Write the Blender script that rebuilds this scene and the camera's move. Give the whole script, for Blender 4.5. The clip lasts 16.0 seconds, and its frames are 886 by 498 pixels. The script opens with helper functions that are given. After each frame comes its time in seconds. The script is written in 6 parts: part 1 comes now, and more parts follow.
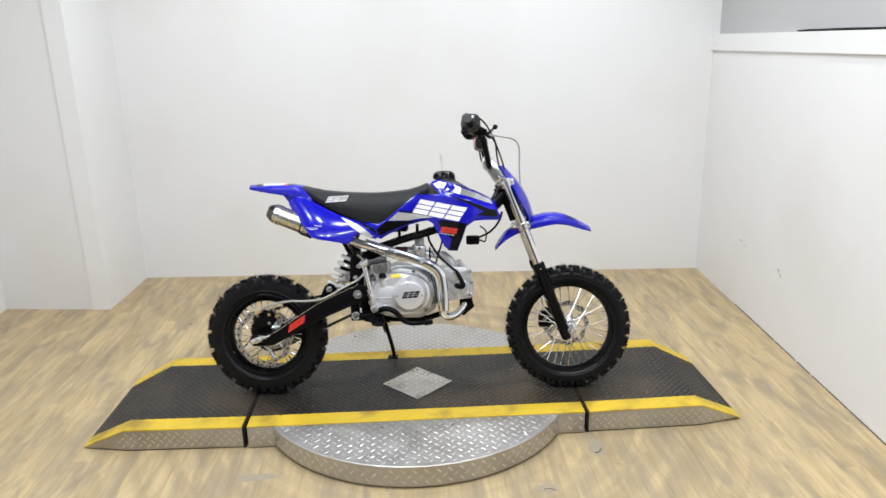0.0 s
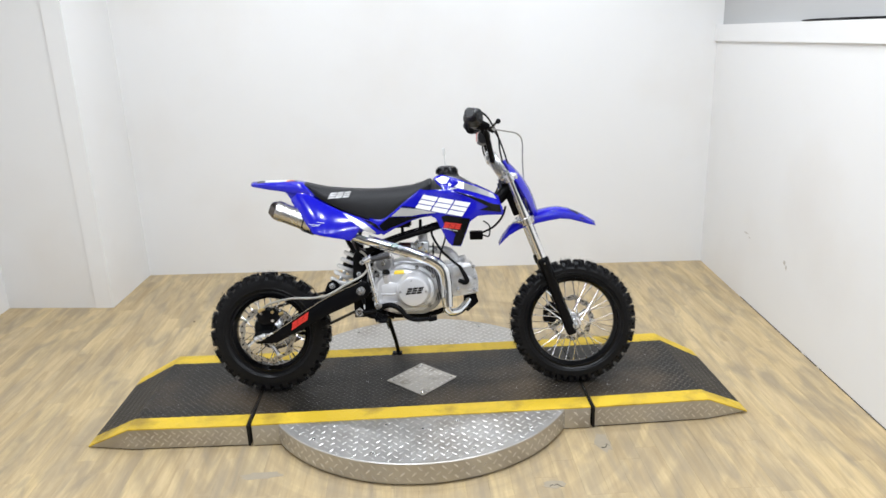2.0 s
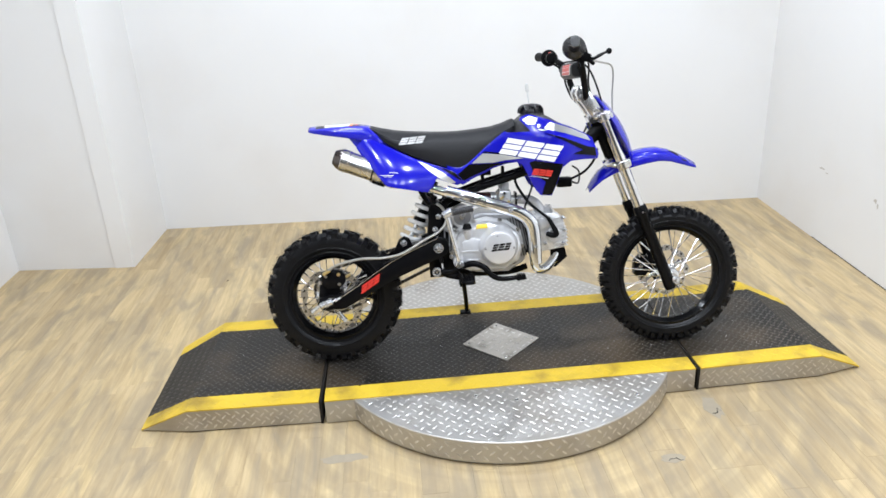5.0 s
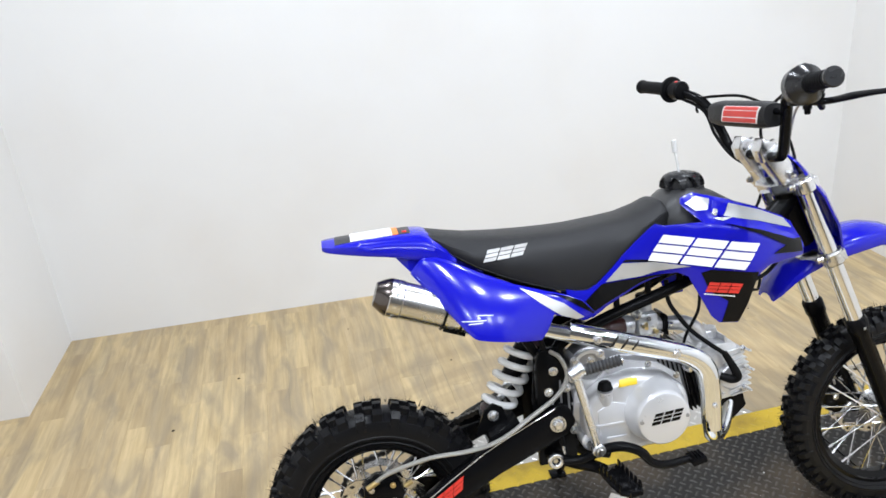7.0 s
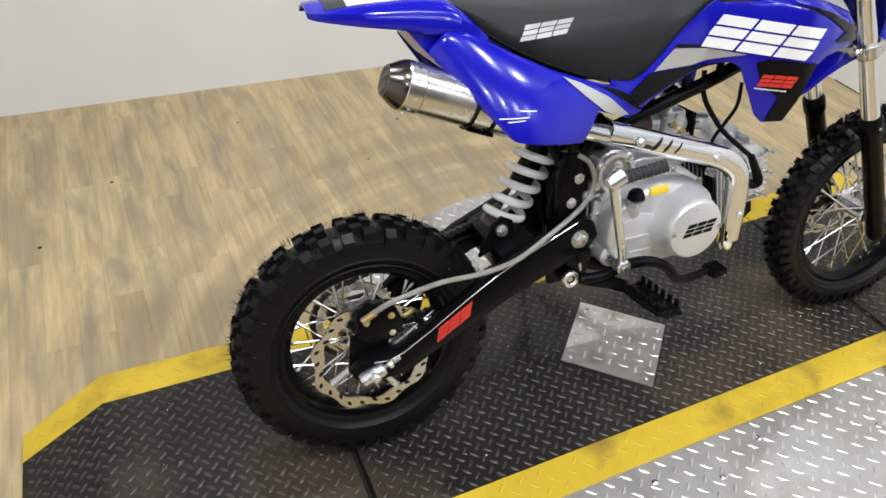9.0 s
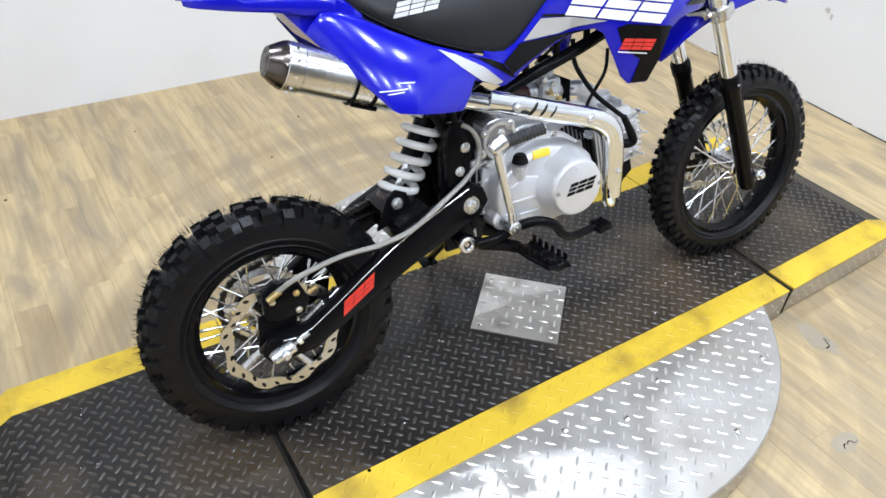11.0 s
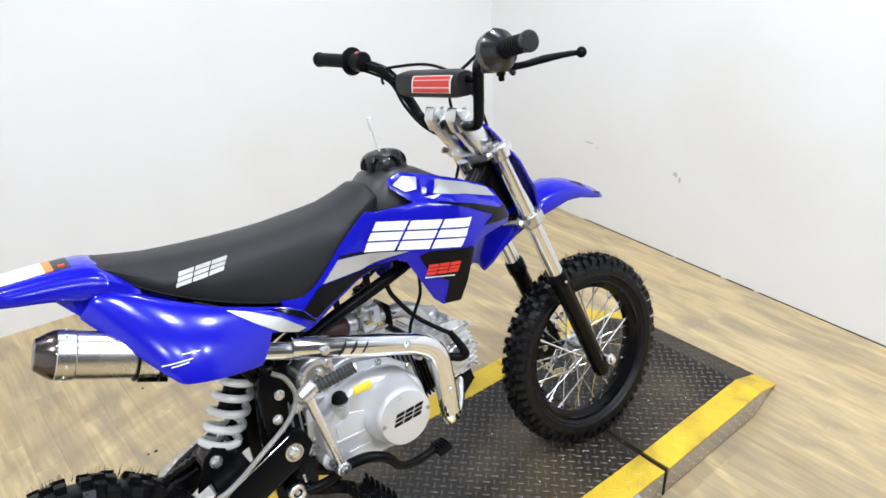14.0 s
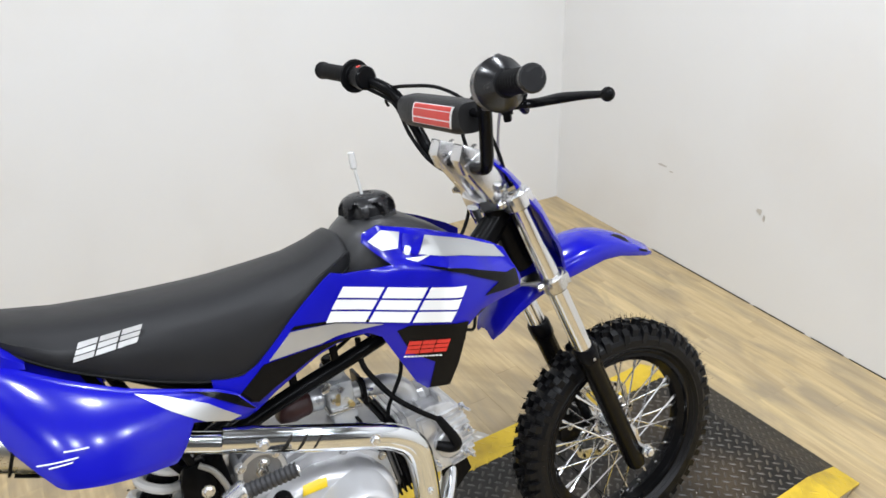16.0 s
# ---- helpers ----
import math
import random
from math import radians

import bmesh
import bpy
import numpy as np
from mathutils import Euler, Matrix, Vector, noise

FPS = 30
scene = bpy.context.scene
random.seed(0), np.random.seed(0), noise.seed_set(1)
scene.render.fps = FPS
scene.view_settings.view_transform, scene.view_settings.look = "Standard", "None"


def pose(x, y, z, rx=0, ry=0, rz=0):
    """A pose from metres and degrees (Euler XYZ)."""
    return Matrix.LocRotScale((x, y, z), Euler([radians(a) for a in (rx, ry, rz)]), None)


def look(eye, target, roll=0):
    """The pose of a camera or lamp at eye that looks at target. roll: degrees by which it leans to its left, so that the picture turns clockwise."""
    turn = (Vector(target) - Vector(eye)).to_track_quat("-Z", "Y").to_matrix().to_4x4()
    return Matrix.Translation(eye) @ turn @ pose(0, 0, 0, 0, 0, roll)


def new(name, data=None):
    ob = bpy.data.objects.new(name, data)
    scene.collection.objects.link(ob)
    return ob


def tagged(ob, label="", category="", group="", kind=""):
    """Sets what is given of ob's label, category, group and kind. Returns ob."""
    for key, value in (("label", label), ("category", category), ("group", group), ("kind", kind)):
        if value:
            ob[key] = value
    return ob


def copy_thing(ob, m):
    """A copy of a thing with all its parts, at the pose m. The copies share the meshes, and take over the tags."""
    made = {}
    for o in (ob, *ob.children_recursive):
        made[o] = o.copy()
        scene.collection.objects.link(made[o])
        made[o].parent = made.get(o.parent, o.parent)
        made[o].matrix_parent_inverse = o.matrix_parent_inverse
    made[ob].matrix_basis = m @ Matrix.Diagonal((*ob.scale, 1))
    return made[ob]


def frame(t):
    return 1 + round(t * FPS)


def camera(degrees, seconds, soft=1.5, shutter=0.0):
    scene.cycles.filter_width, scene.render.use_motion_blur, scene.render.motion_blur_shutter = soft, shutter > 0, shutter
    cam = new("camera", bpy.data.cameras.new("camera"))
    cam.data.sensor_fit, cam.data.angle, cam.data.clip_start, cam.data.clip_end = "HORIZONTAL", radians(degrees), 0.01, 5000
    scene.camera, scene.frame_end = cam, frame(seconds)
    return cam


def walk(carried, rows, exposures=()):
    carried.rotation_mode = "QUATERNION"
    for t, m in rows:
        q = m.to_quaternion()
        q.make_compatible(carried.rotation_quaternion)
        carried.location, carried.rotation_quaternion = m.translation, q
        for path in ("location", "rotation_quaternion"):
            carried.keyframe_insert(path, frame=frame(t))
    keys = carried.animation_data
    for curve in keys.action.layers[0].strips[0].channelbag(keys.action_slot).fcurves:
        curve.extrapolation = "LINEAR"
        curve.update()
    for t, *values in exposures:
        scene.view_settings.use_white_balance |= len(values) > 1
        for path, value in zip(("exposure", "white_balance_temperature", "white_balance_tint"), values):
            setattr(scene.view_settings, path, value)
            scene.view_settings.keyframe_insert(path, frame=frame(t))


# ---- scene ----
cam = camera(61.47, 16.0, soft=1.6)
PATH = [
    (0, (0.013, -2.764, 1.509), (0.089, -0.852, 0.925), -1.4),
    (0.5, (0.014, -2.754, 1.507), (0.06, -0.844, 0.915), -1.9),
    (1, (0.008, -2.747, 1.508), (0.05, -0.839, 0.911), -2.0),
    (1.5, (0.009, -2.744, 1.509), (0.067, -0.837, 0.909), -2.0),
    (2, (0.011, -2.744, 1.511), (0.079, -0.838, 0.911), -2.0),
    (2.5, (0.015, -2.745, 1.51), (0.088, -0.838, 0.91), -2.1),
    (3, (0.017, -2.748, 1.511), (0.091, -0.839, 0.92), -2.2),
    (3.5, (0.038, -2.751, 1.517), (0.098, -0.841, 0.928), -2.0),
    (4, (0.009, -2.703, 1.516), (-0.05, -0.8, 0.904), 1.9),
    (4.2, (-0.052, -2.672, 1.506), (-0.131, -0.787, 0.842), -1.5),
    (6.3, (-0.609, -1.681, 1.463), (-0.197, 0.104, 0.66), -2.3),
    (6.5, (-0.603, -1.563, 1.452), (-0.212, 0.23, 0.656), -5.7),
    (7, (-0.644, -1.251, 1.463), (-0.299, 0.553, 0.672), -5.3),
    (7.5, (-0.752, -1.058, 1.462), (-0.096, 0.615, 0.585), -3.8),
    (8, (-0.852, -0.932, 1.446), (-0.04, 0.653, 0.535), -0.8),
    (8.5, (-0.871, -0.879, 1.376), (-0.119, 0.608, 0.269), 1.0),
    (9, (-0.884, -0.884, 1.328), (-0.202, 0.5, 0.055), 2.9),
    (9.2, (-0.887, -0.887, 1.317), (-0.213, 0.463, 0.005), 3.4),
    (11.3, (-0.874, -0.986, 1.32), (0.024, 0.311, 0.093), 1.2),
    (11.5, (-0.843, -0.988, 1.34), (0.085, 0.349, 0.177), -0.4),
    (12, (-0.723, -0.993, 1.374), (0.209, 0.402, 0.284), -3.2),
    (12.5, (-0.63, -0.991, 1.385), (0.265, 0.457, 0.336), -3.2),
    (13, (-0.607, -1.007, 1.402), (0.358, 0.425, 0.393), -3.0),
    (13.5, (-0.614, -1.032, 1.43), (0.42, 0.391, 0.479), -2.8),
    (14, (-0.618, -1.047, 1.437), (0.472, 0.358, 0.523), -2.6),
    (14.5, (-0.618, -1.036, 1.433), (0.435, 0.374, 0.483), -3.0),
    (15, (-0.564, -1.012, 1.426), (0.459, 0.406, 0.454), -3.5),
    (15.5, (-0.427, -0.991, 1.423), (0.494, 0.518, 0.489), -2.3),
    (16, (-0.306, -0.883, 1.418), (0.591, 0.64, 0.483), -1.8),
]
walk(cam, [(t, look(eye, target, roll)) for t, eye, target, roll in PATH], [(0, -0.08, 6520, 10), (2, -0.02, 6450, 10), (3.5, 0.12, 6270, 10), (6.3, 0.14, 6280, 10), (7.5, 0.07, 6350, 10), (8.2, 0.0, 6450, 10), (9, -0.22, 6680, 10), (11.4, 0.2, 6050, 10), (12.5, 0.22, 6280, 10), (14, 0.14, 6300, 10), (15, 0.03, 6400, 10), (16, -0.08, 6500, 10)])

# ---- light: ceiling downlights over the stand, a soft grey world outside the closed room ----
world = bpy.data.worlds.new("world")
scene.world = world
world.use_nodes = True
world.node_tree.nodes["Background"].inputs[0].default_value = (0.8, 0.85, 0.9, 1)
world.node_tree.nodes["Background"].inputs[1].default_value = 0.3
CEILING = 2.75
LAMP_WATTS = 19.0
LAMPS = [(-1.25, -2.5), (-0.4, -2.5), (0.45, -2.5), (1.25, -2.5), (-1.25, -0.75), (-0.4, -0.75), (0.45, -0.75), (1.25, -0.75), (-0.8, 0.75), (0.8, 0.75)]
for lx, ly in LAMPS:
    data = bpy.data.lights.new("downlight_lamp", "AREA")
    data.shape, data.size, data.energy, data.color = "DISK", 0.06, LAMP_WATTS, (0.93, 0.985, 1.06)
    new("downlight_lamp", data).matrix_world = pose(lx, ly, CEILING - 0.035)


# ---- building helpers ----
def finish(name, bm, material, smooth=True, angle=32):
    bmesh.ops.remove_doubles(bm, verts=bm.verts, dist=1e-6)
    bmesh.ops.recalc_face_normals(bm, faces=bm.faces)
    me = bpy.data.meshes.new(name)
    bm.to_mesh(me)
    bm.free()
    me.materials.append(material)
    if smooth:
        me.polygons.foreach_set("use_smooth", [True] * len(me.polygons))
        me.set_sharp_from_angle(angle=radians(angle))
    return me


def part(name, bm, material, parent=None, label="", smooth=True, angle=32):
    me = bm if isinstance(bm, bpy.types.Mesh) else finish(name, bm, material, smooth, angle)
    ob = new(name, me)
    if parent:
        ob.parent = parent
    if label:
        ob["label"] = label
    return ob


def from_lists(name, verts, faces, material, smooth=False):
    me = bpy.data.meshes.new(name)
    me.from_pydata(verts, [], faces)
    me.materials.append(material)
    if smooth:
        me.polygons.foreach_set("use_smooth", [True] * len(me.polygons))
        me.set_sharp_from_angle(angle=radians(32))
    return me


def spline(points, n=6):
    """Catmull-Rom through the points."""
    p = [Vector(q) for q in points]
    p = [2 * p[0] - p[1]] + p + [2 * p[-1] - p[-2]]
    out = []
    for i in range(1, len(p) - 2):
        for k in range(n):
            t = k / n
            a, b, c, d = p[i - 1], p[i], p[i + 1], p[i + 2]
            out.append(0.5 * (2 * b + (c - a) * t + (2 * a - 5 * b + 4 * c - d) * t * t + (3 * b - a - 3 * c + d) * t ** 3))
    return out + [p[-2]]


def tube(points, radius, segs=10, n=6, bm=None, flat=1.0, straight=False):
    """A round bar swept along the points; radius is a number or one for each point."""
    bm = bm or bmesh.new()
    pts = [Vector(q) for q in points] if straight else spline(points, n)
    many = len(pts)
    if isinstance(radius, (int, float)):
        radii = [radius] * many
    else:
        radii = [float(q) for q in np.interp(np.linspace(0, len(radius) - 1, many), range(len(radius)), radius)]
    side, rings = None, []
    for i, q in enumerate(pts):
        ahead = (pts[min(i + 1, many - 1)] - pts[max(i - 1, 0)]).normalized()
        if side is None:
            side = ahead.orthogonal().normalized()
        side = (side - ahead * side.dot(ahead)).normalized()
        up = ahead.cross(side)
        rings.append([bm.verts.new(q + radii[i] * (math.cos(a) * side + flat * math.sin(a) * up)) for a in np.linspace(0, 2 * math.pi, segs, endpoint=False)])
    for a, b in zip(rings, rings[1:]):
        for k in range(segs):
            bm.faces.new((a[k], a[(k + 1) % segs], b[(k + 1) % segs], b[k]))
    bm.faces.new(rings[0])
    bm.faces.new(rings[-1])
    return bm


def loft(rings, bm=None, closed=True, caps=True):
    bm = bm or bmesh.new()
    made = [[bm.verts.new(v) for v in ring] for ring in rings]
    many = len(made[0])
    for a, b in zip(made, made[1:]):
        for k in range(many if closed else many - 1):
            bm.faces.new((a[k], a[(k + 1) % many], b[(k + 1) % many], b[k]))
    if caps and closed:
        bm.faces.new(made[0])
        bm.faces.new(made[-1])
    return bm


def lathe(profile, centre, axis="y", segs=48, bm=None, closed=True):
    """Turns a profile of (radius, along) round an axis through the centre."""
    bm = bm or bmesh.new()
    rings = []
    for a in np.linspace(0, 2 * math.pi, segs, endpoint=False):
        ca, sa = math.cos(a), math.sin(a)
        if axis == "y":
            rings.append([bm.verts.new(Vector(centre) + Vector((r * ca, h, r * sa))) for r, h in profile])
        elif axis == "z":
            rings.append([bm.verts.new(Vector(centre) + Vector((r * ca, r * sa, h))) for r, h in profile])
        else:
            rings.append([bm.verts.new(Vector(centre) + Vector((h, r * ca, r * sa))) for r, h in profile])
    many = len(profile)
    for i in range(segs):
        a, b = rings[i], rings[(i + 1) % segs]
        for k in range(many if closed else many - 1):
            q = (a[k], a[(k + 1) % many], b[(k + 1) % many], b[k])
            if len({tuple(v.co.to_tuple(7)) for v in q}) == 4:
                bm.faces.new(q)
            else:
                keep = []
                for v in q:
                    if all((v.co - w.co).length > 1e-7 for w in keep):
                        keep.append(v)
                if len(keep) == 3:
                    bm.faces.new(keep)
    return bm


def stub(p, q, r, segs=16, bm=None, bev=0.0):
    """A straight bar between two points, with chamfered ends."""
    p, q = Vector(p), Vector(q)
    if bev:
        d = (q - p).normalized() * bev
        return tube([p, p + d, q - d, q], [r - bev, r, r, r - bev], segs, bm=bm, straight=True)
    return tube([p, q], r, segs, bm=bm, straight=True)


def prism(poly, y0, y1, bev=0.004, bm=None, steps=2):
    """A plate: polygon of (x, z) between two depths, edges rounded."""
    mine = bmesh.new()
    f = mine.faces.new([mine.verts.new((x, y0, z)) for x, z in poly])
    made = bmesh.ops.extrude_face_region(mine, geom=[f])
    for v in made["geom"]:
        if isinstance(v, bmesh.types.BMVert):
            v.co.y = y1
    if bev:
        bmesh.ops.bevel(mine, geom=mine.edges, offset=bev, segments=steps, profile=0.5, affect="EDGES", clamp_overlap=True)
    if bm is None:
        return mine
    join(bm, mine)
    return bm


def block(x0, x1, y0, y1, z0, z1, bev=0.003, bm=None):
    return prism([(x0, z0), (x1, z0), (x1, z1), (x0, z1)], y0, y1, bev, bm)


def join(bm, other):
    me = bpy.data.meshes.new("joined")
    other.to_mesh(me)
    other.free()
    bm.from_mesh(me)
    bpy.data.meshes.remove(me)
    return bm


def moved(bm, m):
    bmesh.ops.transform(bm, matrix=m, verts=bm.verts)
    return bm


def skin(poly, depth, thick=0.003, step=0.02, edge=0.0, sign=-1):
    """A moulded sheet: polygon of (x, z), its depth y = depth(x, z), the rim turned in by edge."""
    bm = bmesh.new()
    bm.faces.new([bm.verts.new((x, 0, z)) for x, z in poly])
    xs, zs = [p[0] for p in poly], [p[1] for p in poly]
    for lo, hi, no in ((min(xs), max(xs), (1, 0, 0)), (min(zs), max(zs), (0, 0, 1))):
        cut = lo + step * 0.5
        while cut < hi:
            bmesh.ops.bisect_plane(bm, geom=bm.verts[:] + bm.edges[:] + bm.faces[:], plane_co=Vector(no) * cut, plane_no=no, dist=1e-6)
            cut += step
    rim = [(Vector((poly[i][0], poly[i][1])), Vector((poly[(i + 1) % len(poly)][0], poly[(i + 1) % len(poly)][1]))) for i in range(len(poly))]
    bmesh.ops.triangulate(bm, faces=[f for f in bm.faces if len(f.verts) > 4])
    for v in bm.verts:
        q = Vector((v.co.x, v.co.z))
        near = 1.0
        for a, b in rim:
            t = max(0, min(1, (q - a).dot(b - a) / max((b - a).length_squared, 1e-9)))
            near = min(near, (q - a - t * (b - a)).length)
        v.co.y = depth(v.co.x, v.co.z) - sign * edge * max(0, 1 - near / 0.022) ** 2
    bmesh.ops.recalc_face_normals(bm, faces=bm.faces)
    if sum(f.normal.y * f.calc_area() for f in bm.faces) * sign < 0:
        bmesh.ops.reverse_faces(bm, faces=bm.faces)
    made = bmesh.ops.extrude_face_region(bm, geom=bm.faces[:])
    for v in made["geom"]:
        if isinstance(v, bmesh.types.BMVert):
            v.co.y -= sign * thick
    return bm


def column_skin(low, high, depth, thick=0.003, step=0.006, rows=16, edge=0.0, sign=-1):
    """A moulded sheet whose mesh follows its outline: from the curve low(x) up to high(x)."""
    ends = (low[0][0], low[-1][0])
    n = int((ends[1] - ends[0]) / step)
    xs = sorted({round(ends[0] + (ends[1] - ends[0]) * i / n, 4) for i in range(n + 1)})
    bm = bmesh.new()
    grid = []
    for x in xs:
        a, b = lerp(x, low), lerp(x, high)
        col = []
        for k in range(rows + 1):
            z = a + (b - a) * k / rows
            near = min(b - z, z - a)
            col.append(bm.verts.new((x, depth(x, z) - sign * edge * max(0, 1 - near / 0.010) ** 2, z)))
        grid.append(col)
    for p, q in zip(grid, grid[1:]):
        for k in range(rows):
            bm.faces.new((p[k], q[k], q[k + 1], p[k + 1]))
    bmesh.ops.remove_doubles(bm, verts=bm.verts[:], dist=1e-5)
    bmesh.ops.recalc_face_normals(bm, faces=bm.faces)
    if sum(f.normal.y * f.calc_area() for f in bm.faces) * sign < 0:
        bmesh.ops.reverse_faces(bm, faces=bm.faces)
    made = bmesh.ops.extrude_face_region(bm, geom=bm.faces[:])
    for v in made["geom"]:
        if isinstance(v, bmesh.types.BMVert):
            v.co.y -= sign * thick
    return bm


# ---- materials ----
def mat(name, base, rough=0.5, metal=0.0, vary=0.12, scale=30.0, fine=300.0, bump=0.05, spread=0.1, coat=0.0, dirt=None, stretch=(1, 1, 1), spec=0.5):
    """A painted, moulded or metal surface: two scales of variation in colour and gloss, and a fine relief."""
    m = bpy.data.materials.new(name)
    m.use_nodes = True
    nt = m.node_tree
    no, li = nt.nodes, nt.links
    b = no["Principled BSDF"]
    geo = no.new("ShaderNodeNewGeometry")
    mp = no.new("ShaderNodeMapping")
    mp.inputs["Scale"].default_value = stretch
    li.new(geo.outputs["Position"], mp.inputs["Vector"])
    big, small = no.new("ShaderNodeTexNoise"), no.new("ShaderNodeTexNoise")
    big.inputs["Scale"].default_value, small.inputs["Scale"].default_value = scale, fine
    big.inputs["Detail"].default_value = 5
    li.new(mp.outputs[0], big.inputs["Vector"]), li.new(mp.outputs[0], small.inputs["Vector"])
    ramp = no.new("ShaderNodeMix")
    ramp.data_type = "RGBA"
    ramp.inputs["A"].default_value = (*[c * (1 - vary) for c in base], 1)
    ramp.inputs["B"].default_value = (*[min(1, c * (1 + vary)) for c in base], 1)
    li.new(big.outputs["Fac"], ramp.inputs["Factor"])
    last = ramp.outputs["Result"]
    if dirt:
        colour, amount, size = dirt
        n = no.new("ShaderNodeTexNoise")
        n.inputs["Scale"].default_value, n.inputs["Detail"].default_value = size, 8
        li.new(geo.outputs["Position"], n.inputs["Vector"])
        mr = no.new("ShaderNodeMapRange")
        mr.inputs["From Min"].default_value, mr.inputs["From Max"].default_value, mr.inputs["To Max"].default_value = 0.5, 0.72, amount
        li.new(n.outputs["Fac"], mr.inputs["Value"])
        mx = no.new("ShaderNodeMix")
        mx.data_type = "RGBA"
        mx.inputs["B"].default_value = (*colour, 1)
        li.new(mr.outputs[0], mx.inputs["Factor"]), li.new(last, mx.inputs["A"])
        last = mx.outputs["Result"]
    li.new(last, b.inputs["Base Color"])
    rr = no.new("ShaderNodeMapRange")
    rr.inputs["To Min"].default_value, rr.inputs["To Max"].default_value = max(0.02, rough - spread), min(1, rough + spread)
    li.new(big.outputs["Fac"], rr.inputs["Value"])
    li.new(rr.outputs[0], b.inputs["Roughness"])
    b.inputs["Metallic"].default_value, b.inputs["Coat Weight"].default_value, b.inputs["Coat Roughness"].default_value = metal, coat, 0.05
    b.inputs["Specular IOR Level"].default_value = spec
    if bump:
        bp = no.new("ShaderNodeBump")
        bp.inputs["Strength"].default_value, bp.inputs["Distance"].default_value = bump, 0.002
        li.new(small.outputs["Fac"], bp.inputs["Height"])
        li.new(bp.outputs[0], b.inputs["Normal"])
    return m


def wood_floor(name, per_island):
    """Laminate strips: each strip its own tone, long grain, grey smears, worn arcs round the turntable."""
    m = bpy.data.materials.new(name)
    m.use_nodes = True
    nt = m.node_tree
    no, li = nt.nodes, nt.links
    b = no["Principled BSDF"]
    geo = no.new("ShaderNodeNewGeometry")
    rnd = geo.outputs["Random Per Island"] if per_island else no.new("ShaderNodeObjectInfo").outputs["Random"]
    add = no.new("ShaderNodeVectorMath")
    add.operation = "MULTIPLY_ADD"
    comb = no.new("ShaderNodeCombineXYZ")
    for k in range(3):
        li.new(rnd, comb.inputs[k])
    li.new(comb.outputs[0], add.inputs[0])
    add.inputs[1].default_value = (7, 31, 13)
    li.new(geo.outputs["Position"], add.inputs[2])
    mp = no.new("ShaderNodeMapping")
    mp.inputs["Scale"].default_value = (13, 1.5, 1)
    li.new(add.outputs[0], mp.inputs["Vector"])
    grain, fine = no.new("ShaderNodeTexNoise"), no.new("ShaderNodeTexNoise")
    grain.inputs["Scale"].default_value, grain.inputs["Detail"].default_value, grain.inputs["Distortion"].default_value = 1.5, 8, 0.8
    fine.inputs["Scale"].default_value, fine.inputs["Detail"].default_value = 9, 6
    li.new(mp.outputs[0], grain.inputs["Vector"]), li.new(mp.outputs[0], fine.inputs["Vector"])
    tone = no.new("ShaderNodeValToRGB")
    el = tone.color_ramp.elements
    el[0].position, el[0].color = 0.0, (0.455, 0.346, 0.194, 1)
    el[1].position, el[1].color = 1.0, (0.560, 0.434, 0.238, 1)
    for at, c in ((0.22, (0.495, 0.380, 0.211)), (0.45, (0.470, 0.364, 0.212)), (0.7, (0.532, 0.408, 0.224))):
        e = el.new(at)
        e.color = (*c, 1)
    li.new(rnd, tone.inputs[0])
    streak = no.new("ShaderNodeMapRange")
    streak.inputs["From Min"].default_value, streak.inputs["From Max"].default_value = 0.46, 0.78
    streak.inputs["To Max"].default_value = 0.45
    li.new(grain.outputs["Fac"], streak.inputs["Value"])
    mx = no.new("ShaderNodeMix")
    mx.data_type = "RGBA"
    mx.inputs["B"].default_value = (0.185, 0.132, 0.074, 1)
    li.new(streak.outputs[0], mx.inputs["Factor"]), li.new(tone.outputs[0], mx.inputs["A"])
    hair = no.new("ShaderNodeMix")
    hair.data_type, hair.blend_type = "RGBA", "MULTIPLY"
    hair.inputs["Factor"].default_value = 0.9
    long_map = no.new("ShaderNodeMapping")
    long_map.inputs["Scale"].default_value = (62, 3.2, 1)
    li.new(add.outputs[0], long_map.inputs["Vector"])
    fibre = no.new("ShaderNodeTexNoise")
    fibre.inputs["Scale"].default_value, fibre.inputs["Detail"].default_value, fibre.inputs["Roughness"].default_value = 1.3, 7, 0.65
    li.new(long_map.outputs[0], fibre.inputs["Vector"])
    fibre_tone = no.new("ShaderNodeValToRGB")
    fe = fibre_tone.color_ramp.elements
    fe[0].position, fe[0].color = 0.34, (0.82, 0.79, 0.73, 1)
    fe[1].position, fe[1].color = 0.62, (1.06, 1.05, 1.03, 1)
    li.new(fibre.outputs["Fac"], fibre_tone.inputs[0])
    li.new(mx.outputs["Result"], hair.inputs["A"]), li.new(fibre_tone.outputs[0], hair.inputs["B"])
    # grey traffic dirt in patches, stronger in swept rings round the stand
    dist = no.new("ShaderNodeVectorMath")
    dist.operation = "DISTANCE"
    flat = no.new("ShaderNodeVectorMath")
    flat.operation = "MULTIPLY"
    flat.inputs[1].default_value = (1, 1, 0)
    li.new(geo.outputs["Position"], flat.inputs[0])
    li.new(flat.outputs[0], dist.inputs[0])
    dist.inputs[1].default_value = (0, 0.03, 0)
    rings = no.new("ShaderNodeTexNoise")
    rings.noise_dimensions = "1D"
    rings.inputs["Scale"].default_value, rings.inputs["Detail"].default_value = 14, 6
    li.new(dist.outputs["Value"], rings.inputs["W"])
